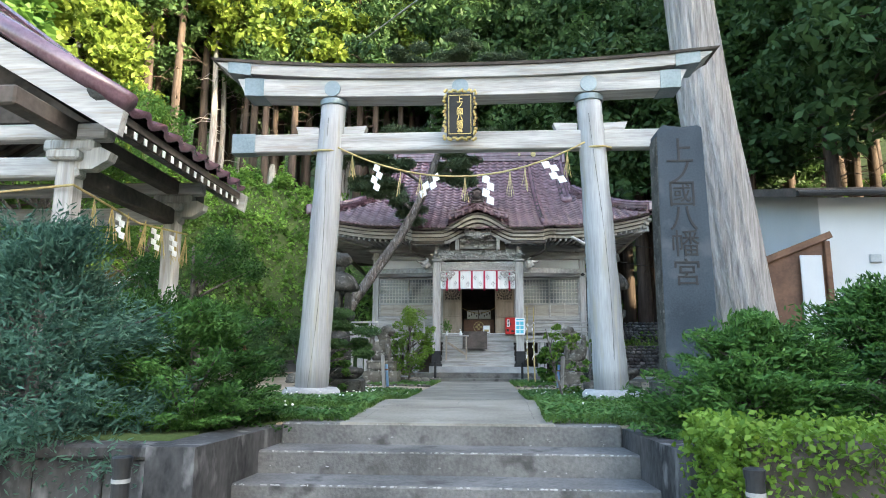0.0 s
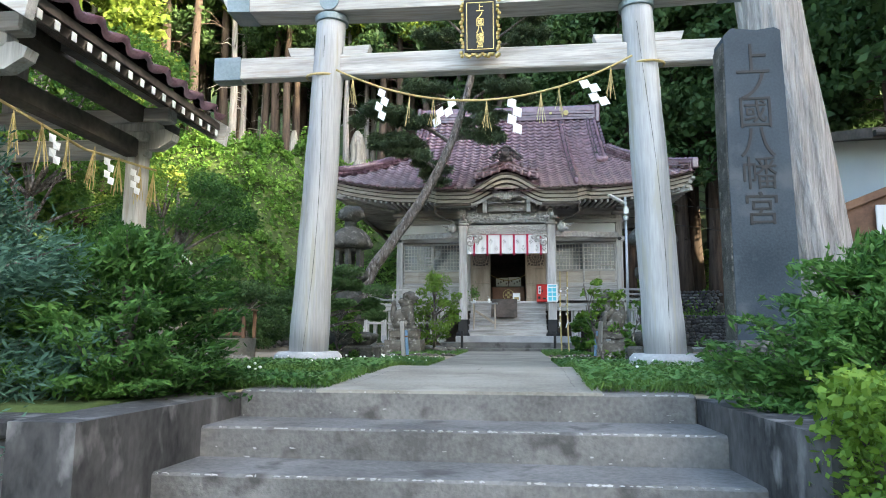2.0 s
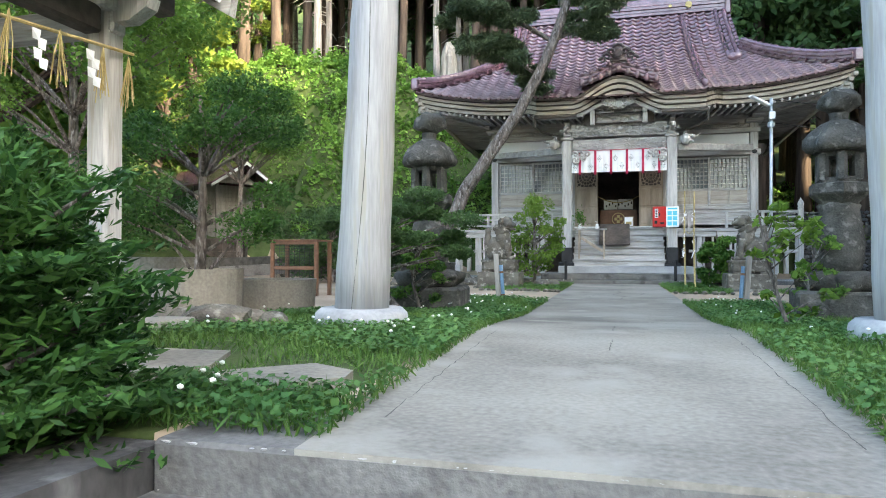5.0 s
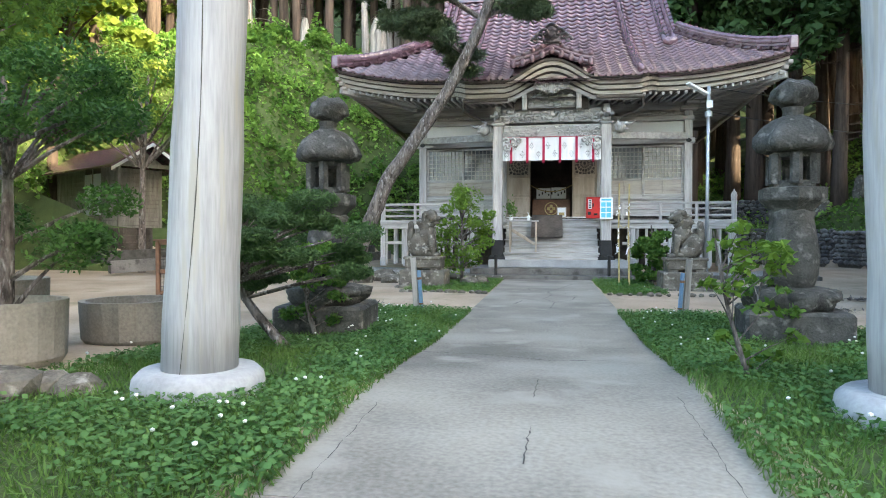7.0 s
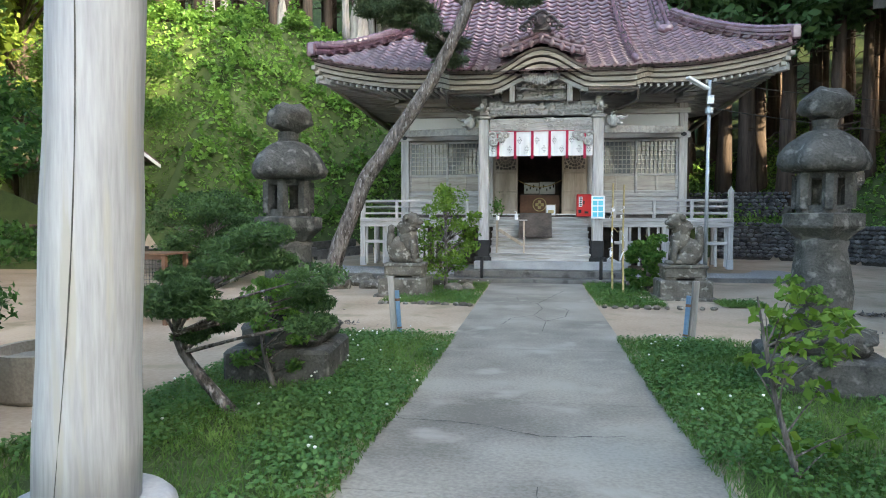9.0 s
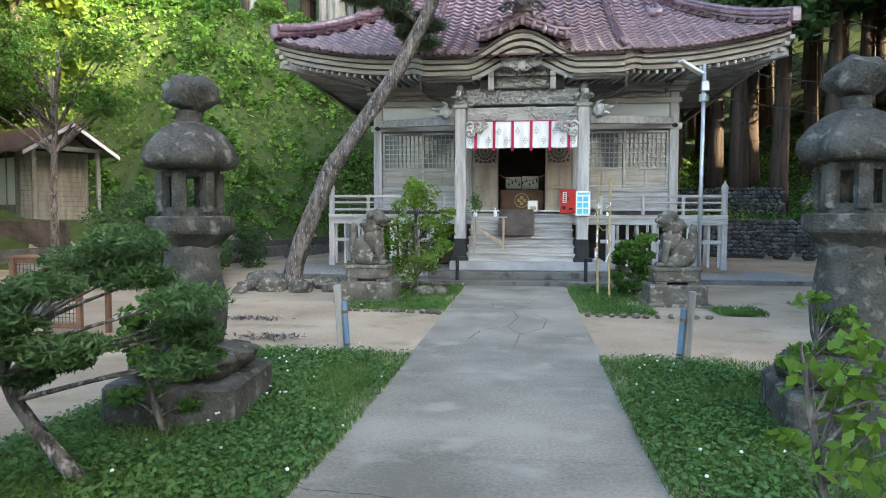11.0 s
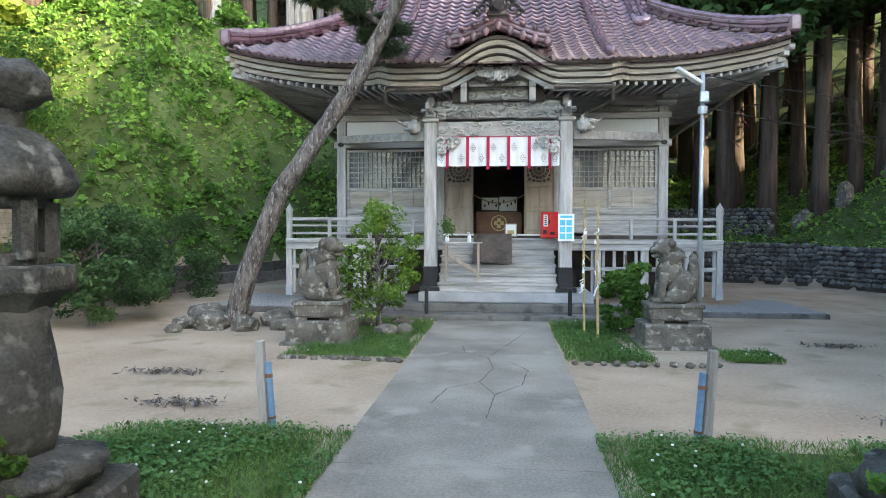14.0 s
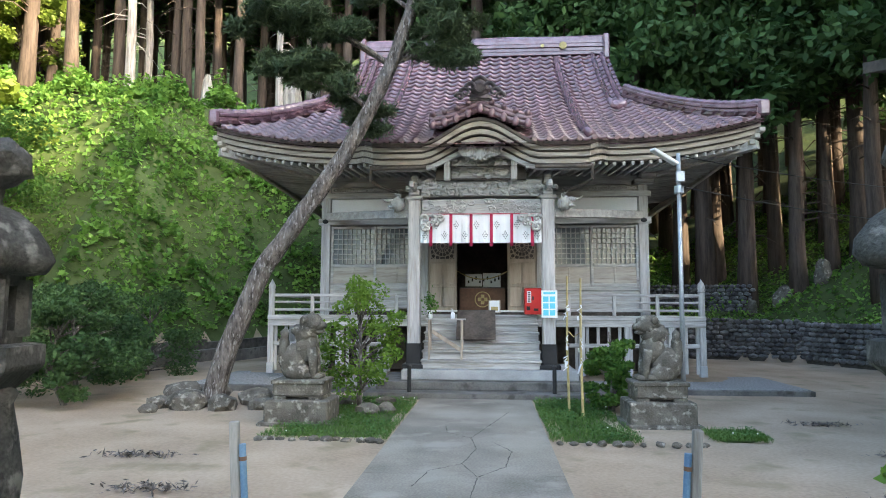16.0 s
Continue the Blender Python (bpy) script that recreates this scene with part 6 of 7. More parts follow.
rr = random.Random(7)
stones("edging_stone", [(-2.4 + 0.13 * k + rr.uniform(-0.03, 0.03), 15.38 + rr.uniform(-0.04, 0.04), rr.uniform(0.045, 0.075)) for k in range(12)], "small grey edging stone of the grass bed", KOMA, "edging of the beds")
stones("edging_stone", [(1.05 + 0.16 * k + rr.uniform(-0.03, 0.03), 15.42 + rr.uniform(-0.04, 0.04), rr.uniform(0.04, 0.065)) for k in range(11)], "small grey edging stone of the grass bed", KOMA, "edging of the beds")
stones("garden_rock", [(-4.35, 17.6, 0.3), (-3.75, 17.55, 0.26), (-3.45, 18.2, 0.3), (-3.2, 17.7, 0.2), (-4.6, 18.2, 0.26), (-4.8, 17.7, 0.2), (-3.0, 18.3, 0.22), (-5.0, 18.9, 0.3), (-4.5, 19.1, 0.25), (-3.1, 18.9, 0.2), (-2.7, 18.8, 0.18), (-4.75, 17.25, 0.14)], "rounded rock round the foot of the pine", KOMA, "rocks round the pine")
stones("garden_rock", [(-1.5, 17.3, 0.2), (-1.25, 17.5, 0.17), (-1.9, 18.1, 0.18), (-1.4, 18.3, 0.16), (1.9, 18.5, 0.16), (2.5, 18.4, 0.15), (2.2, 18.8, 0.14)], "rounded rock in the grass bed", KOMA, "rocks in the beds")
stones("garden_rock", [(-2.58, 7.1, 0.2), (-2.4, 7.3, 0.14), (-2.25, 7.32, 0.13), (-2.9, 7.3, 0.15)], "grey rock at the lawn's edge", KOMA, "rocks by the planters")
for x, y in ((3.55, 13.3), (4.7, 15.0), (4.6, 16.9), (-2.6, 13.2), (-3.4, 14.4)):
    rs = np.random.RandomState(int(x * 10 + 100))
    p = np.column_stack((x + rs.normal(size=160) * 0.22, y + rs.normal(size=160) * 0.07, np.full(160, height(x, y) + 0.02) + rs.uniform(0, 0.03, 160)))
    tagged(leaves("swept_litter", p, 0.02, BARK, up=0.6, long=4), "small heap of swept dry leaves and twigs", "leaf litter", kind="stuff")

# ---- stone lanterns ----


def lantern(x, y, s, wide, label, turn):
    """A stone lantern: plinth, coiled base, bulged shaft, stand, pierced box, curled roof, finial."""
    t = thing("stone_lantern", label, "stone lantern", "lanterns beside the path", at=pose(x, y, height(x, y), 0, 0, turn))
    w = wide
    part("plinth", Mesh().box(-0.43, 0.43, -0.43, 0.43, -0.05, 0.3 * s, 0.03), STONE, t)
    m = Mesh().lathe(0, 0, [(0.36, 0.3 * s), (0.40, 0.36 * s), (0.36, 0.46 * s), (0.2, 0.5 * s)], 28, wob=0.3)
    for k in range(8):
        m.blob((0.3 * math.cos(k * 0.8), 0.3 * math.sin(k * 0.8), 0.42 * s), (0.12, 0.12, 0.06), 0.4, 2, 3)
    part("foot", m, STONE, t, "foot carved as rolling waves", True)
    m = Mesh().lathe(0, 0, [(0.17 * w, 0.45 * s), (0.215 * w, 0.6 * s), (0.235 * w, 0.78 * s), (0.21 * w, 0.98 * s), (0.18 * w, 1.12 * s), (0.2 * w, 1.17 * s), (0.17 * w, 1.2 * s)], 28, wob=0.16)
    part("shaft", m, STONE, t, "bulging carved shaft", True)
    part("stand", Mesh().lathe(0, 0, [(0.18 * w, 1.18 * s), (0.24 * w, 1.24 * s), (0.29 * w, 1.28 * s), (0.3 * w, 1.3 * s), (0.3 * w, 1.39 * s), (0.26 * w, 1.4 * s)], 6, turn=0.52), STONE, t)
    # pierced fire box
    r, z0, z1 = 0.2 * w, 1.40 * s, 1.73 * s
    fb = part("fire_box", Mesh().lathe(0, 0, [(0.01, z0), (r, z0), (r, z0 + 0.06 * s), (0.01, z0 + 0.06 * s)], 6, turn=0.52), STONE, t, "six-sided box with open windows")
    part("box_head", Mesh().lathe(0, 0, [(0.01, z1 - 0.06 * s), (r, z1 - 0.06 * s), (r, z1), (0.01, z1)], 6, turn=0.52), STONE, fb)
    for k in range(6):
        a = math.pi / 3 * k + 0.52
        part("box_post", Mesh().tube([(r * 0.9 * math.cos(a), r * 0.9 * math.sin(a), z0 + 0.03), (r * 0.9 * math.cos(a), r * 0.9 * math.sin(a), z1 - 0.03)], 0.052 * w, 6), STONE, fb)
    part("roof", Mesh().lathe(0, 0, [(0.2 * w, 1.72 * s), (0.285 * w, 1.735 * s), (0.315 * w, 1.79 * s), (0.295 * w, 1.86 * s), (0.235 * w, 1.95 * s), (0.16 * w, 2.02 * s), (0.1 * w, 2.05 * s)], 36, lobes=6, lobe=0.09, wob=0.12), STONE, t, "thick roof with curled corners", True)
    part("neck", Mesh().lathe(0, 0, [(0.095 * w, 2.02 * s), (0.085 * w, 2.08 * s), (0.095 * w, 2.13 * s)], 18), STONE, t)
    m = Mesh().blob((0, 0, 2.25 * s), (0.18 * w, 0.17 * w, 0.13 * s), 0.35, 3, 2.5).blob((0.11 * w, 0.02, 2.25 * s), (0.10 * w, 0.1 * w, 0.10 * s), 0.3, 2, 3)
    part("finial", m, STONE, t, "weathered lump-shaped finial", True)
    return t


lantern(-2.07, 10.58, 0.975, 0.97, "mossy dark stone lantern on a square plinth", 5)
lantern(2.28, 10.8, 1.0, 1.0, "broad mossy dark stone lantern on a square plinth", -8)

# ---- guardian lions ----


def lion(x, y, s):
    t = thing("lion_pedestal", "two-tiered stained stone pedestal in the grass bed", "pedestal", "guardian lions")
    part("lower_block", Mesh().box(x - 0.43, x + 0.43, y - 0.33, y + 0.33, -0.05, 0.33, 0.02), KOMA, t)
    part("footing", Mesh().box(x - 0.5, x + 0.5, y - 0.4, y + 0.4, -0.06, 0.05, 0.02), KOMA, t)
    part("upper_block", Mesh().box(x - 0.34, x + 0.34, y - 0.26, y + 0.26, 0.36, 0.58, 0.03).box(x - 0.36, x + 0.36, y - 0.28, y + 0.28, 0.53, 0.585, 0.015).box(x - 0.33, x - 0.15, y - 0.25, y + 0.25, 0.32, 0.37).box(x + 0.15, x + 0.33, y - 0.25, y + 0.25, 0.32, 0.37), KOMA, t)
    m = Mesh()
    d = s
    Z = 0.58
    m.blob((x - d * 0.12, y, Z + 0.22), (0.2, 0.15, 0.24), 0.15, 3, 3)
    m.blob((x + d * 0.05, y, Z + 0.42), (0.16, 0.14, 0.22), 0.2, 3, 4)
    m.blob((x + d * 0.10, y, Z + 0.74), (0.16, 0.14, 0.14), 0.3, 3, 5)
    m.blob((x + d * 0.22, y, Z + 0.72), (0.09, 0.1, 0.06), 0.25, 2, 5).blob((x + d * 0.20, y, Z + 0.64), (0.08, 0.08, 0.035), 0.25, 2, 5)
    m.blob((x + d * 0.02, y, Z + 0.62), (0.17, 0.16, 0.14), 0.5, 3, 7)
    for q in (-0.09, 0.09):
        m.tube([(x + d * 0.12, y + q, Z + 0.42), (x + d * 0.16, y + q, Z + 0.2), (x + d * 0.17, y + q, Z + 0.02)], [0.07, 0.055, 0.06], 10, rough=0.2)
        m.blob((x + d * 0.2, y + q, Z + 0.04), (0.09, 0.06, 0.045), 0.2, 2, 4)
        m.blob((x - d * 0.05, y + q * 1.2, Z + 0.1), (0.17, 0.07, 0.12), 0.2, 2, 4)
        m.blob((x + d * 0.08, y + q * 1.2, Z + 0.05), (0.1, 0.05, 0.05), 0.2, 2, 4)
        m.blob((x + d * 0.04, y + q * 1.4, Z + 0.80), (0.05, 0.04, 0.06), 0.3, 2, 4)
    m.blob((x - d * 0.27, y, Z + 0.36), (0.075, 0.09, 0.27), 0.3, 3, 4)
    m.blob((x - d * 0.27, y, Z + 0.58), (0.06, 0.07, 0.10), 0.4, 2, 5)
    tagged(part("guardian_lion", m, KOMA, smooth=True), "seated weathered stone guardian lion on its pedestal", "statue", "guardian lions")


lion(-2.26, 16.62, 1)
lion(2.50, 16.85, -1)

# ---- posts, lamp, poles ----
lamp = thing("street_lamp", "thin steel lamp pole with a slanting strip lamp", "street lamp")
part("pole", Mesh().tube([(2.98, 17.32, -0.05), (3.0, 17.32, 3.78)], [0.036, 0.03], 14), STEEL, lamp, smooth=True)
part("lamp_head", Mesh().beam((2.96, 17.28, 3.62), (2.58, 17.12, 3.80), 0.11, 0.05, 0.015), PLASTER, lamp, "white strip lamp head")
part("clamp", Mesh().lathe(3.0, 17.32, [(0.07, 3.2), (0.07, 3.3)], 12).box(2.94, 3.06, 17.22, 17.28, 3.35, 3.5), STEEL, lamp)
for z0, z1 in ((3.75, 4.9), (3.3, 3.9)):
    c = thing("cable", "thin dark overhead cable", "cable")
    part("wire", Mesh().tube([(3.0 + (15 - 3.0) * k / 14, 17.32 + 9.7 * k / 14, z0 + (z1 - z0) * k / 14 - 0.9 * (k / 14) * (1 - k / 14)) for k in range(15)], 0.009, 5), INK, c)


def stake(x, y, s, bare=True):
    t = thing("barrier_post", "old timber post tied to a rusty blue pipe", "post", "posts at the lawn's end")
    part("timber", Mesh().beam((x, y, -0.1), (x - s * 0.05, y, 0.68), 0.055, 0.07, 0.008), GREYT, t)
    part("pipe", Mesh().tube([(x + s * 0.075, y - 0.03, -0.1), (x + s * 0.03, y - 0.03, 0.52)], 0.026, 10), BLUE, t, "blue painted pipe")
    part("collar", Mesh().tube([(x + s * 0.036, y - 0.03, 0.40), (x + s * 0.034, y - 0.03, 0.43)], 0.03, 10).tube([(x + s * 0.062, y - 0.03, 0.08), (x + s * 0.06, y - 0.03, 0.1)], 0.03, 10), BROWNW, t, "rusty collar")


stake(-1.60, 12.66, 1)
stake(1.70, 12.62, -1)
for x, y in ((-1.12, 19.15), (1.36, 19.15)):
    t = thing("black_post", "short black metal post before the platform", "post", "posts before the platform")
    part("pole", Mesh().tube([(x, y, -0.05), (x, y, 0.52)], 0.035, 12), INK, t)
    part("cap", Mesh().lathe(x, y, [(0.045, 0.50), (0.045, 0.55), (0.02, 0.57)], 12), INK, t)
for x, z in ((-1.06, 0.22), (1.22, 0.21)):
    t = thing("black_bollard", "black pipe post at the foot of the steps", "post", "posts at the steps")
    part("pole", Mesh().tube([(x, 2.5, LOW), (x, 2.5, z - 0.02)], 0.032, 16), INK, t)
    part("cap", Mesh().lathe(x, 2.5, [(0.036, z - 0.03), (0.038, z), (0.03, z + 0.006)], 16), INK, t, "scuffed cap")
    part("band", Mesh().lathe(x, 2.5, [(0.0335, z - 0.09), (0.0335, z - 0.075)], 16), PALE, t)
for x, y, h in ((1.58, 17.3, 1.97), (1.44, 17.75, 2.02)):
    t = thing("bamboo_pole", "upright bamboo pole with folded paper streamers", "bamboo pole", "bamboo by the path")
    part("cane", Mesh().tube([(x, y, -0.05), (x - 0.02, y, h * 0.5), (x - 0.01, y, h)], [0.02, 0.018, 0.014], 10), STRAW, t)
    for z in (1.5, 1.05, 0.75):
        m = Mesh()
        for k in range(5):
            m.beam((x - 0.02 + random.uniform(-0.05, 0.03), y - 0.03, z + 0.09 - 0.04 * k), (x - 0.05 + random.uniform(-0.04, 0.06), y - 0.035, z + 0.05 - 0.045 * k), 0.05, 0.004, 0.001)
        part("paper_streamer", m, PAPER, t, "crumpled white paper")
t = thing("straw_cord", "thin straw cord between the bamboo and the post", "cord")
part("cord", Mesh().tube([(1.56, 17.3, 1.2), (1.5, 17.6, 1.12), (1.44, 17.75, 1.2)], 0.006, 5), STRAW, t)

# ---- things on the porch ----
t = thing("side_table", "plain wooden trestle table with a diagonal brace", "table")
part("tabletop", Mesh().box(-0.92, -0.18, 19.85, 20.2, 1.32, 1.345), WOODX, t)
for x in (-0.85, -0.25):
    for y in (19.87, 20.16):
        part("leg", Mesh().box(x - 0.02, x + 0.02, y - 0.02, y + 0.02, 0.60 if y < 20 else 0.76, 1.32), TAN, t)
part("brace", Mesh().beam((-0.8, 19.86, 1.12), (-0.27, 19.86, 0.78), 0.03, 0.07), TAN, t)
t = thing("sanitizer_bottle", "white pump bottle on the table", "bottle")
part("body", Mesh().lathe(-0.42, 20.0, [(0.035, 1.345), (0.037, 1.36), (0.037, 1.45), (0.015, 1.47)], 16), PAPER, t, smooth=True)
part("pump", Mesh().tube([(-0.42, 20.0, 1.47), (-0.42, 20.0, 1.52), (-0.46, 20.0, 1.525)], 0.008, 8), PAPER, t)
t = thing("flower_vase", "white vase with dark green leaves", "vase")
part("vase", Mesh().lathe(-0.84, 20.05, [(0.03, 1.345), (0.045, 1.39), (0.03, 1.45), (0.04, 1.48)], 16), PAPER, t, smooth=True)
rs = np.random.RandomState(3)
leaves("foliage", np.column_stack((-0.84 + rs.normal(size=220) * 0.07, 20.05 + rs.normal(size=220) * 0.06, 1.62 + rs.normal(size=220) * 0.1)), 0.035, L_BROAD, t, long=1.8)
part("stem", Mesh().tube([(-0.84, 20.05, 1.46), (-0.83, 20.05, 1.7)], 0.006, 5), BARK, t)
t = thing("picture_stand", "small framed notice on the top stair", "notice", at=pose(0.36, 21.05, FLOOR, -12, 0, 4))
part("frame", Mesh().box(-0.12, 0.12, -0.01, 0.01, 0, 0.27, 0.006), TAN, t)
part("sheet", Mesh().box(-0.1, 0.1, -0.016, -0.009, 0.02, 0.25, 0.002), CLOTH, t)
part("image", Mesh().box(-0.07, 0.07, -0.02, -0.015, 0.05, 0.13, 0.001), STRAW, t)
t = thing("fortune_box", "red metal slip-vending box with black and white labels", "vending box")
part("body", Mesh().box(0.95, 1.29, 20.85, 21.1, FLOOR - 0.02, 1.94, 0.015), RED, t)
part("label_panel", Mesh().box(1.0, 1.08, 20.843, 20.851, 1.65, 1.88, 0.001), PAPER, t)
m = Mesh()
for k in range(5):
    m.box(1.015, 1.065, 20.838, 20.843, 1.67 + 0.042 * k, 1.695 + 0.042 * k, 0.001)
part("writing", m, INK, t)
part("coin_slot", Mesh().box(1.1, 1.13, 20.842, 20.851, 1.70, 1.78, 0.001).box(0.99, 1.06, 20.842, 20.851, 1.5, 1.58, 0.001).box(1.13, 1.22, 20.842, 20.851, 1.49, 1.54, 0.001), INK, t)
t = thing("notice_board", "pale blue notice with a grid of cyan pictures", "notice board", at=pose(1.36, 19.97, 1.37, 0, 0, -6))
part("sheet", Mesh().box(-0.145, 0.145, -0.008, 0.008, 0, 0.5, 0.003), PAPER, t)
for r in range(3):
    for c in range(2):
        part("picture", Mesh().box(-0.115 + 0.12 * c, -0.015 + 0.12 * c, -0.012, -0.008, 0.04 + 0.125 * r, 0.14 + 0.125 * r, 0.001), CYAN, t)
part("heading", Mesh().box(-0.11, 0.11, -0.012, -0.008, 0.43, 0.47, 0.001), CYAN, t)

# ---- dry stone walls ----


def stone_wall(name, line, z0, h, label, size=0.26, single=300):
    wl = tagged(new(name), label, "wall", kind="structure")
    core, rest, n = Mesh(), Mesh(), 0
    rw = random.Random(len(line) * 7 + int(h * 10))
    for (ax, ay), (bx, by) in zip(line, line[1:]):
        d = Vector((bx - ax, by - ay, 0))
        ln = d.length
        d.normalize()
        nr = Vector((d.y, -d.x, 0))
        core.add([(ax, ay, z0 - 0.2), (bx, by, z0 - 0.2), (bx, by, z0 + h - 0.06), (ax, ay, z0 + h - 0.06), (ax - nr.x * 0.5, ay - nr.y * 0.5, z0 + h - 0.06), (bx - nr.x * 0.5, by - nr.y * 0.5, z0 + h - 0.06)], [(0, 1, 2, 3), (3, 2, 5, 4)])
        z = z0
        while z < z0 + h - 0.04:
            rh = rw.uniform(0.10, 0.17)
            s = rw.uniform(-0.1, 0)
            while s < ln:
                w2 = rw.uniform(0.14, size * 1.25)
                c = Vector((ax, ay, 0)) + d * (s + w2 / 2)
                M = Matrix((d, nr, Vector((0, 0, 1)))).transposed().to_4x4()
                M.translation = (c.x, c.y, z + rh / 2)
                M = M @ Matrix.Rotation(rw.uniform(-0.2, 0.2), 4, "Y")
                b = Mesh().blob((0, 0, 0), (w2 * 0.54, 0.10 + rw.uniform(0, 0.05), rh * 0.56), 0.0, 1)
                vs = [M @ Vector((p[0] * (1 + 0.25 * noise.noise(Vector(p) * 9 + c)), p[1], p[2] * (1 + 0.3 * noise.noise(Vector(p) * 7 - c)))) for p in b.v]
                if n < single and rw.random() < 0.6:
                    part("stone", Mesh().add(vs, b.f), WALLST, wl)
                    n += 1
                else:
                    rest.add(vs, b.f)
                s += w2 * 0.97
            z += rh * 0.95
    part("core", core, SEAM, wl)
    part("stones", rest, WALLSTS, wl, kind="stuff")


stone_wall("stone_wall_lower", [(6.2, 28.9), (7.6, 28.75), (9.2, 27.6), (10.1, 25.4), (10.9, 21), (11.5, 15)], 0.08, 1.12, "dry-laid dark grey stone retaining wall")
stone_wall("stone_wall_upper", [(5.4, 31.2), (7.2, 30.9), (8.9, 30.4)], 1.45, 0.85, "low dry-laid grey stone wall on the bank", single=80)
for x, y, s in ((9.6, 29.5, 0.5), (10.6, 29.0, 0.42), (8.9, 30.3, 0.3)):
    z = height(x, y)
    tagged(part("standing_stone", Mesh().blob((x, y, z + s * 0.7), (s * 0.6, s * 0.5, s * 1.1), 0.3, 3, 1.6), KOMA), "grey standing stone on the bank", "stone", "stones on the bank")

# ---- water pavilion ----
pav = thing("water_pavilion", "open timber purification pavilion with a maroon tiled gable roof", "pavilion")
PX0, PX1, PY0, PY1 = -5.45, -3.05, 5.35, 7.05
part("floor_slab", Mesh().box(-5.9, -2.74, 4.75, 7.55, 0.2, 0.44, 0.03), CONCRETE, pav)
for x in (PX0, PX1):
    for y in (PY0, PY1):
        part("post", Mesh().box(x - 0.075, x + 0.075, y - 0.075, y + 0.075, 0.44, 2.32, 0.02), WOOD, pav)
        part("post_base", Mesh().box(x - 0.14, x + 0.14, y - 0.14, y + 0.14, 0.44, 0.52, 0.02), STONE, pav)
        part("capital", Mesh().box(x - 0.13, x + 0.13, y - 0.13, y + 0.13, 2.26, 2.34, 0.025).box(x - 0.2, x + 0.2, y - 0.07, y + 0.07, 2.34, 2.44, 0.03), WOOD, pav)
        s = 1 if x > -4 else -1
        m = Mesh().plate([(x + s * 0.08, 2.36), (x + s * 0.08, 2.2), (x + s * 0.2, 2.2), (x + s * 0.32, 2.27), (x + s * 0.34, 2.33), (x + s * 0.26, 2.37)][::s], y - 0.05, y + 0.05)
        part("carved_nosing", m, WOOD, pav)
for y in (PY0, PY1):
    part("tie_beam", Mesh().box(PX0 - 0.1, PX1 + 0.1, y - 0.06, y + 0.06, 2.14, 2.30, 0.015), WOODX, pav)
    part("upper_beam", Mesh().box(PX0 - 0.3, PX1 + 0.3, y - 0.07, y + 0.07, 2.44, 2.56, 0.015), WOODX, pav)
    part("king_post", Mesh().box(-4.32, -4.18, y - 0.06, y + 0.06, 2.56, 3.3), WOOD, pav)
for x in (PX0, PX1):
    part("plate_beam", Mesh().box(x - 0.07, x + 0.07, 4.6, 7.6, 2.44, 2.58, 0.015), DARKW_SHADE, pav)
    part("side_beam", Mesh().box(x - 0.06, x + 0.06, PY0 + 0.09, PY1 - 0.09, 2.12, 2.28, 0.015), DARKW_SHADE, pav)
pr = part("roof", Mesh().box(-4.33, -4.17, 4.6, 7.7, 3.3, 3.42), DARKW_SHADE, pav, "maroon tiled gable roof")
RX, RZ2 = -4.25, 3.55
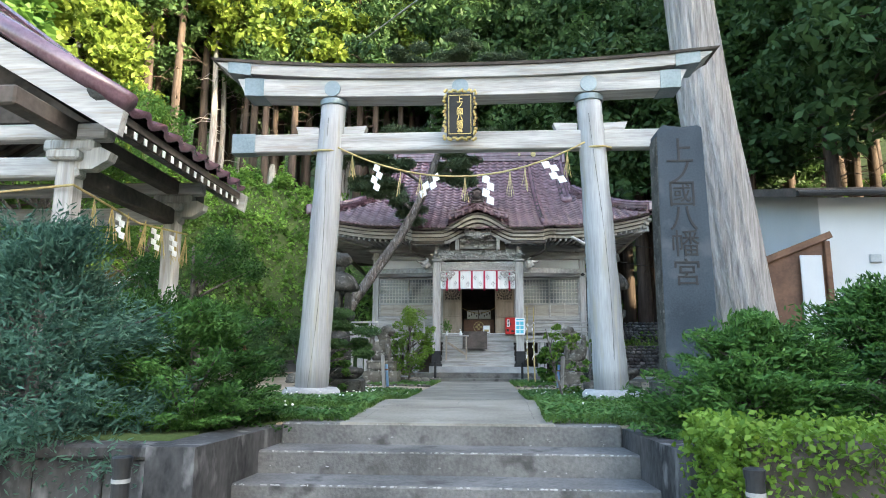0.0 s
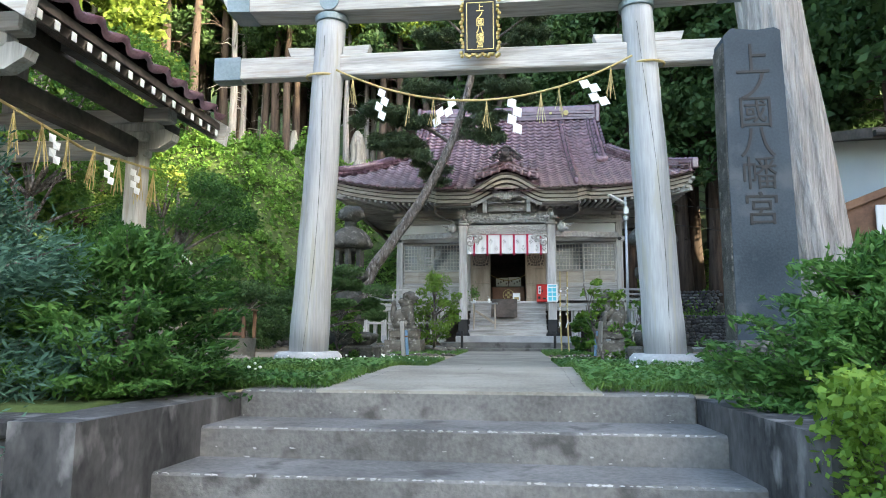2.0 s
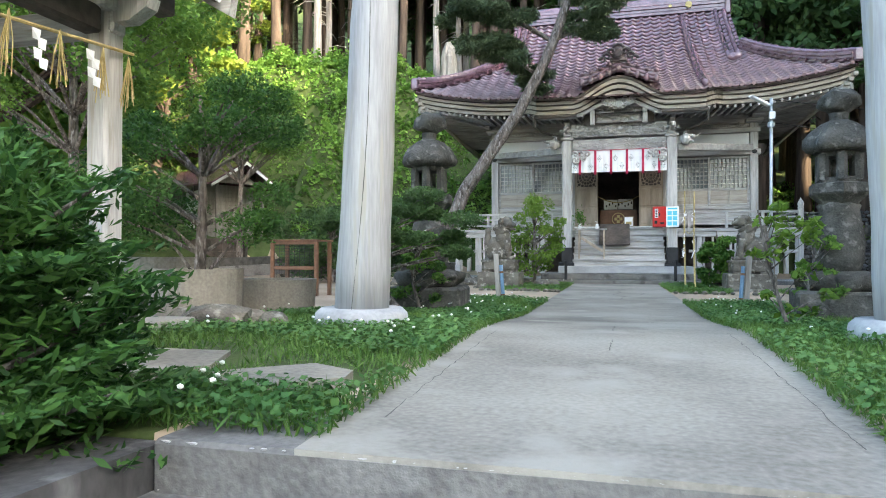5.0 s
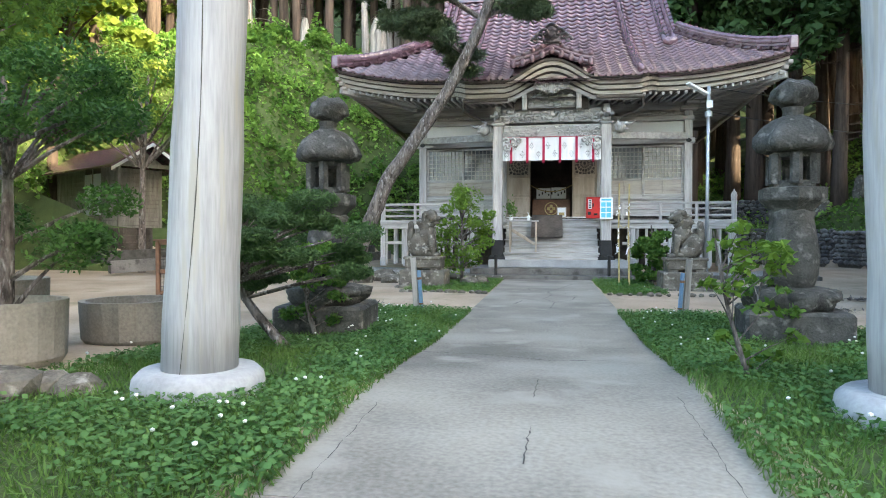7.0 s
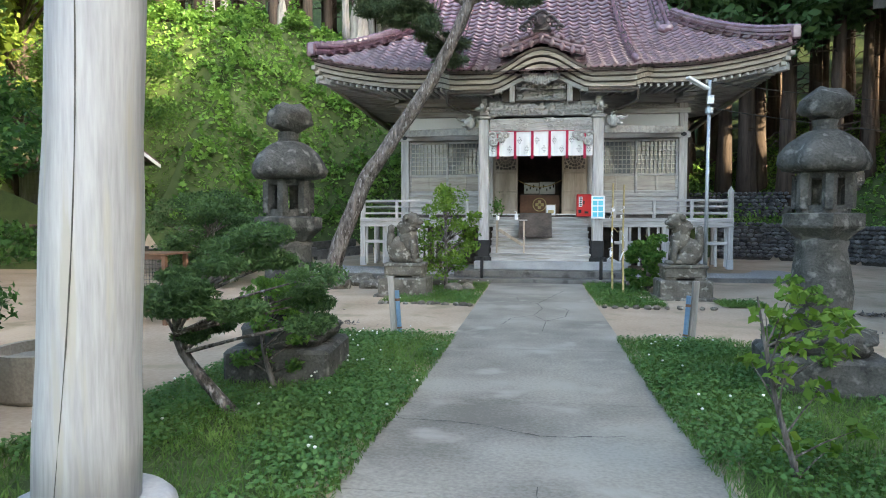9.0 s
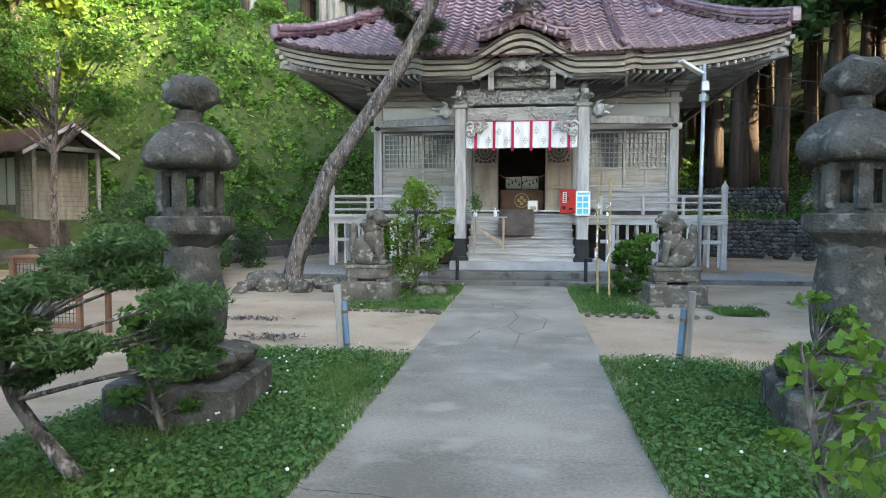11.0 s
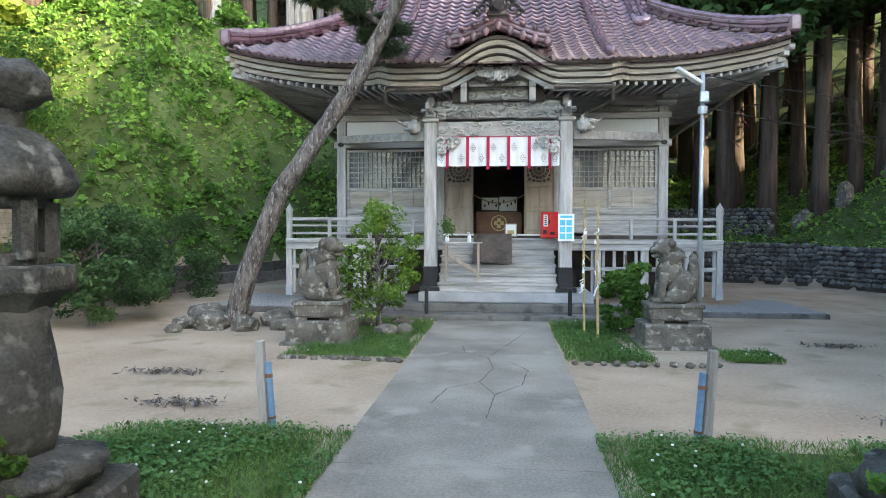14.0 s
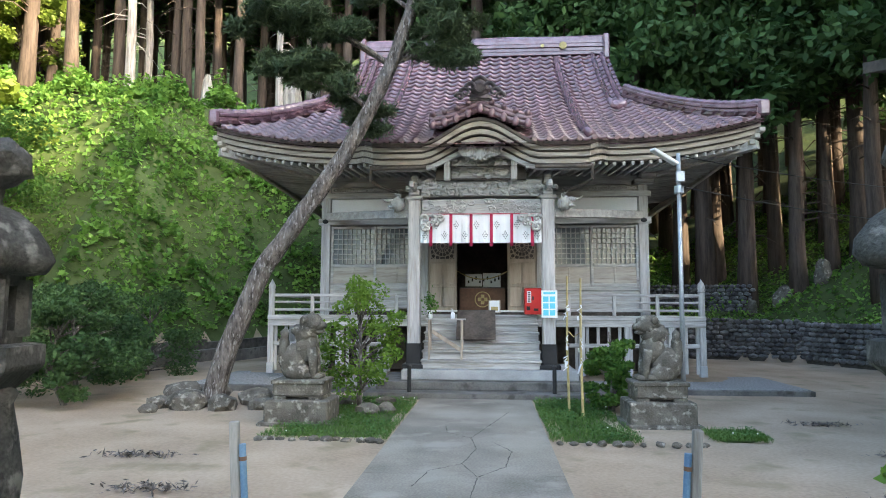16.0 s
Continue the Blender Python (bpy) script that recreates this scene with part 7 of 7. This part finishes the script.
for s in (-1, 1):
    ex, ez = RX + s * 1.72, 2.50
    dx, dz = ex - RX, ez - RZ2
    for a, b, mat, nm in ((5.06, 7.5, DARKW_SHADE, "sheathing"),):
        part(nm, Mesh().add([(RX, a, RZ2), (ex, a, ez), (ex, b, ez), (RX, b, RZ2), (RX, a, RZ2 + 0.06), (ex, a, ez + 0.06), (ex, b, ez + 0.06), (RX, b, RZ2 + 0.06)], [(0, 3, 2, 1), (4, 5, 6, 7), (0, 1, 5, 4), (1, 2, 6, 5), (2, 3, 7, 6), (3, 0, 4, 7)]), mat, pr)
    for y in (5.03, 7.5):
        part("bargeboard", Mesh().plate([(RX, RZ2 + 0.05), (RX, RZ2 - 0.16), (ex + s * 0.04, ez - 0.14), (ex + s * 0.07, ez + 0.04)][::-s], y - 0.035, y + 0.035), WOODX, pr, "broad grey bargeboard")
    for k in range(16):
        y = 5.15 + 0.15 * k
        part("rafter", Mesh().beam((RX + s * 0.2, y, RZ2 - 0.17), (ex - s * 0.01, y, ez - 0.045), 0.05, 0.06), DARKW_SHADE, pr)
        part("rafter_end", Mesh().box(min(ex, ex + s * 0.006) - 0.002, max(ex, ex + s * 0.006), y - 0.022, y + 0.022, ez - 0.075, ez - 0.018, 0.002), PLASTER, pr, "white painted rafter end")
    N = 9
    for j in range(N):
        for i in range(9):
            f = 1 - j / N
            x, z = RX + dx * f, RZ2 + dz * f + 0.075
            yv = Vector((-dx, 0, -dz)).normalized()
            xv = Vector((0, s, 0))
            zv = xv.cross(yv)
            M = Matrix((xv, yv, zv)).transposed().to_4x4()
            M.translation = (x + s * 0.05, 5.14 + 0.268 * i, z)
            o = new("roof_tile", TILE_DATA)
            o.parent = pr
            o.matrix_local = M @ Matrix.Diagonal((1, 0.72, 1, 1))
    m = Mesh()
    for y in (5.02,):
        m.tube([(RX + s * 0.1, y, RZ2 + 0.12), (ex + s * 0.1, y, ez + 0.10)], 0.075, 10)
    part("verge_tile", m, TILES, pr, smooth=True)
    m = Mesh().blob((ex - s * 0.12, 5.02, ez + 0.2), (0.12, 0.05, 0.1), 0.2, 2).blob((ex + s * 0.02, 5.02, ez + 0.13), (0.07, 0.05, 0.06), 0.2, 2)
    part("verge_ornament", m, STONE, pr, "grey curled tile ornament", True)
part("ridge", Mesh().box(RX - 0.13, RX + 0.13, 4.95, 7.7, RZ2 + 0.05, RZ2 + 0.3, 0.03), TILES, pr)
part("ridge_cap", Mesh().tube([(RX, 4.95, RZ2 + 0.32), (RX, 7.7, RZ2 + 0.32)], 0.09, 10), TILES, pr)
part("gable_board", Mesh().plate([(RX - 1.3, 2.6), (RX + 1.3, 2.6), (RX, 3.42)], 5.36, 5.4), DARKW_SHADE, pr)
rp = thing("pavilion_rope", "straw rope with tassels and paper streamers round the pavilion", "rope")
part("cord", Mesh().tube([(PX0, PY0 - 0.11, 2.05), (-4.2, PY0 - 0.11, 1.95), (PX1 + 0.11, PY0 - 0.11, 2.06), (PX1 + 0.11, 6.2, 1.97), (PX1 + 0.11, PY1 + 0.1, 2.05)], 0.010, 6), STRAW, rp)
for y in (5.5, 5.75, 6.0, 6.3, 6.6, 6.9, 7.1):
    tassel(rp, (PX1 + 0.12, y, 2.02), 0.3, 9)
for y in (5.85, 6.45, 6.8):
    streamer(rp, (PX1 + 0.13, y, 1.98), 0.78, 0.1)
for x in (-3.5, -3.9, -4.3, -4.7):
    tassel(rp, (x, PY0 - 0.12, 2.0), 0.3, 9)
streamer(rp, (-3.7, PY0 - 0.12, 1.98), 1.0)
bas = thing("water_basin", "rough stone water basin under the pavilion", "basin")
part("basin", Mesh().box(-4.9, -3.6, 5.8, 6.6, 0.44, 1.0, 0.08), STONE, bas)
for o in (pav, rp, bas):
    o.location = (0.17, -0.62, -0.2)

# ---- white house beside the shrine ----
hs = thing("white_house", "white plastered house with a dark low-pitched roof", "house")
part("wall", Mesh().box(6.35, 14, 12.1, 12.25, -0.1, 3.55), HOUSEW, hs)
part("wall", Mesh().add([(6.35, 12.1, -0.1), (5.95, 16.0, -0.1), (5.95, 16.0, 4.6), (6.35, 12.1, 3.55), (6.6, 12.1, -0.1), (6.2, 16, -0.1), (6.2, 16, 4.6), (6.6, 12.1, 3.55)], [(0, 3, 2, 1), (4, 5, 6, 7), (3, 7, 6, 2)]), HOUSEW, hs)
part("roof", Mesh().add([(5.75, 11.6, 3.44), (14.5, 11.6, 3.50), (14.5, 17, 4.9), (5.45, 17, 4.8), (5.75, 11.6, 3.60), (14.5, 11.6, 3.66), (14.5, 17, 5.05), (5.45, 17, 4.95)], [(0, 3, 2, 1), (4, 5, 6, 7), (0, 1, 5, 4), (1, 2, 6, 5), (2, 3, 7, 6), (3, 0, 4, 7)]), DARKW_SHADE, hs, "dark brown metal roof")
part("gutter", Mesh().tube([(5.75, 11.55, 3.5), (14.5, 11.55, 3.53)], 0.05, 8), INK, hs)
po = part("porch", Mesh().add([(4.7, 12.2, -0.1), (6.33, 11.9, -0.1), (6.33, 11.9, 2.75), (4.7, 12.2, 2.1), (4.7, 13, -0.1), (6.3, 13, -0.1), (6.3, 13, 2.75), (4.7, 13, 2.1)], [(0, 1, 2, 3), (0, 3, 7, 4), (3, 2, 6, 7), (1, 5, 6, 2), (4, 7, 6, 5)]), BROWNW, hs, "brown boarded lean-to porch")
part("porch_panel", Mesh().box(5.85, 6.22, 11.86, 11.9, 0.2, 2.45), HOUSEW, po, "white panel")
part("porch_trim", Mesh().beam((4.6, 12.15, 2.1), (6.4, 11.85, 2.82), 0.08, 0.12), BROWNW, po)
part("porch_post", Mesh().box(6.27, 6.36, 11.82, 11.92, -0.1, 2.7), BROWNW, po)
part("vent", Mesh().box(7.15, 7.35, 12.05, 12.1, 2.35, 2.5, 0.01), STEEL, hs)

# ---- planters, bench and hut by the slope ----


def tub(x, y, r, h, s=1):
    t = thing("concrete_planter", "weathered concrete tub of the yard", "planter", "planters")
    n = 9
    m = Mesh()
    z = height(x, y)
    prof = [(r * 0.88, z - 0.02), (r, z + 0.05), (r * 1.04, z + h), (r * 0.92, z + h), (r * 0.9, z + h - 0.08), (0.02, z + h - 0.09)]
    part("tub", m.lathe(x, y, prof, 20, wob=0.03), CONCRETE, t)


for x, y, r, h in ((-3.42, 8.1, 0.37, 0.42), (-3.52, 9.62, 0.42, 0.37), (-4.1, 8.65, 0.42, 0.55), (-4.75, 9.1, 0.36, 0.42)):
    tub(x, y, r, h)
t = thing("wire_bench", "brown timber rack with a wire mesh front", "rack")
for x in (-5.4, -4.62):
    for y in (12.9, 13.4):
        part("leg", Mesh().box(x - 0.03, x + 0.03, y - 0.03, y + 0.03, -0.05, 0.88), BROWNW, t)
for z in (0.86, 0.45, 0.15):
    part("rail", Mesh().box(-5.37, -4.65, 12.88, 12.92, z - 0.03, z + 0.03), BROWNW, t)
m = Mesh()
for k in range(16):
    m.tube([(-5.37 + 0.045 * k, 12.9, 0.17), (-5.37 + 0.045 * k, 12.9, 0.84)], 0.003, 4)
for k in range(14):
    m.tube([(-5.37, 12.9, 0.19 + 0.048 * k), (-4.65, 12.9, 0.19 + 0.048 * k)], 0.003, 4)
part("wire_mesh", m, INK, t, kind="stuff")
part("top_board", Mesh().box(-5.45, -4.57, 12.85, 13.45, 0.885, 0.91), BROWNW, t)
hut = thing("wooden_hut", "small grey weatherboarded hut with a maroon metal roof", "hut", at=pose(-12.75, 22.3, 1.17, 0, 0, 61))
HW, HL, HE, HR = 1.75, 4.2, 1.95, 2.62
part("wall", Mesh().box(0.05, HW - 0.05, 0.85, HL, 0, HE), DARKW_SHADE, hut)
for k in range(14):
    z = 0.139 * k
    part("plank", Mesh().box(0.0, HW, 0.79, 0.845, z, z + 0.132, 0.006), GREYT, hut)
    part("plank", Mesh().box(-0.006, 0.045, 2.3, HL, z, z + 0.132, 0.006), GREYT, hut)
    part("plank", Mesh().box(-0.006, 0.045, 0.85, 1.05, z, z + 0.132, 0.006), GREYT, hut)
wn = part("window", Mesh().box(0.0, 0.04, 1.08, 2.27, 0.45, 1.75), PAPER, hut, "white papered window")
for y in (1.06, 1.66, 2.26):
    part("window_bar", Mesh().box(-0.02, 0.0, y - 0.03, y + 0.03, 0.0, HE), GREYT, wn)
part("window_panel", Mesh().box(-0.004, 0.036, 1.08, 2.27, 0.0, 0.45), GREYT, wn)
for x, y in ((0.03, 0.03), (HW - 0.03, 0.03), (0.0, HL), (HW, 0.82)):
    part("corner_post", Mesh().box(x - 0.05, x + 0.05, y - 0.05, y + 0.05, 0, HE), GREYT, hut)
part("porch_beam", Mesh().box(-0.1, HW + 0.1, 0.0, 0.08, HE - 0.02, HE + 0.1), GREYT, hut)
part("gable", Mesh().plate([(0.0, HE + 0.1), (HW, HE + 0.1), (HW / 2, HR)], 0.5, 0.56), GREYT, hut)
for s in (-1, 1):
    a, b = (HW / 2 + s * (HW / 2 + 0.38), HE - 0.12), (HW / 2, HR + 0.04)
    q = [a, b, (b[0], b[1] + 0.06), (a[0], a[1] + 0.06)]
    part("roof_sheet", Mesh().plate(q if s < 0 else q[::-1], -0.4, HL + 0.4), TILE, hut, "maroon metal sheet roof")
    q = [(a[0], a[1] - 0.1), (b[0], b[1] - 0.1), b, a]
    part("verge_board", Mesh().plate(q if s < 0 else q[::-1], -0.43, -0.38), PLASTER, hut, "white verge board")
t = tagged(new("block_wall"), "low dark block wall before the hut", "wall", kind="structure")
for r in range(6):
    for k in range(13):
        part("block", Mesh().box(-16.2 + 0.4 * k + 0.004, -15.8 + 0.4 * k - 0.004, 21.2, 21.35, 0.0 + 0.2 * r, 0.196 + 0.2 * r, 0.008), DARKW_SHADE, t)
dt = tagged(new("drain"), "concrete-edged drain along the foot of the slope", "drain", kind="structure")
P = [(-10.5, 18.8), (-9.2, 20.6), (-8.2, 22.6), (-7.0, 25.5), (-5.8, 28)]
for (ax, ay), (bx, by) in zip(P, P[1:]):
    part("kerb", Mesh().beam((ax, ay, 0.2), (bx, by, 0.3), 0.18, 0.3), STEPS, dt)
    part("kerb", Mesh().beam((ax - 0.7, ay + 0.3, 0.42), (bx - 0.7, by + 0.3, 0.5), 0.18, 0.3), SEAM, dt)
rr = random.Random(9)
stones("garden_rock", [(-9.8 + rr.uniform(-0.3, 0.3) + 0.45 * k * 0.6, 21.6 + 0.42 * k, rr.uniform(0.15, 0.26)) for k in range(9)], "grey rock along the foot of the slope", KOMA, "rocks by the drain")
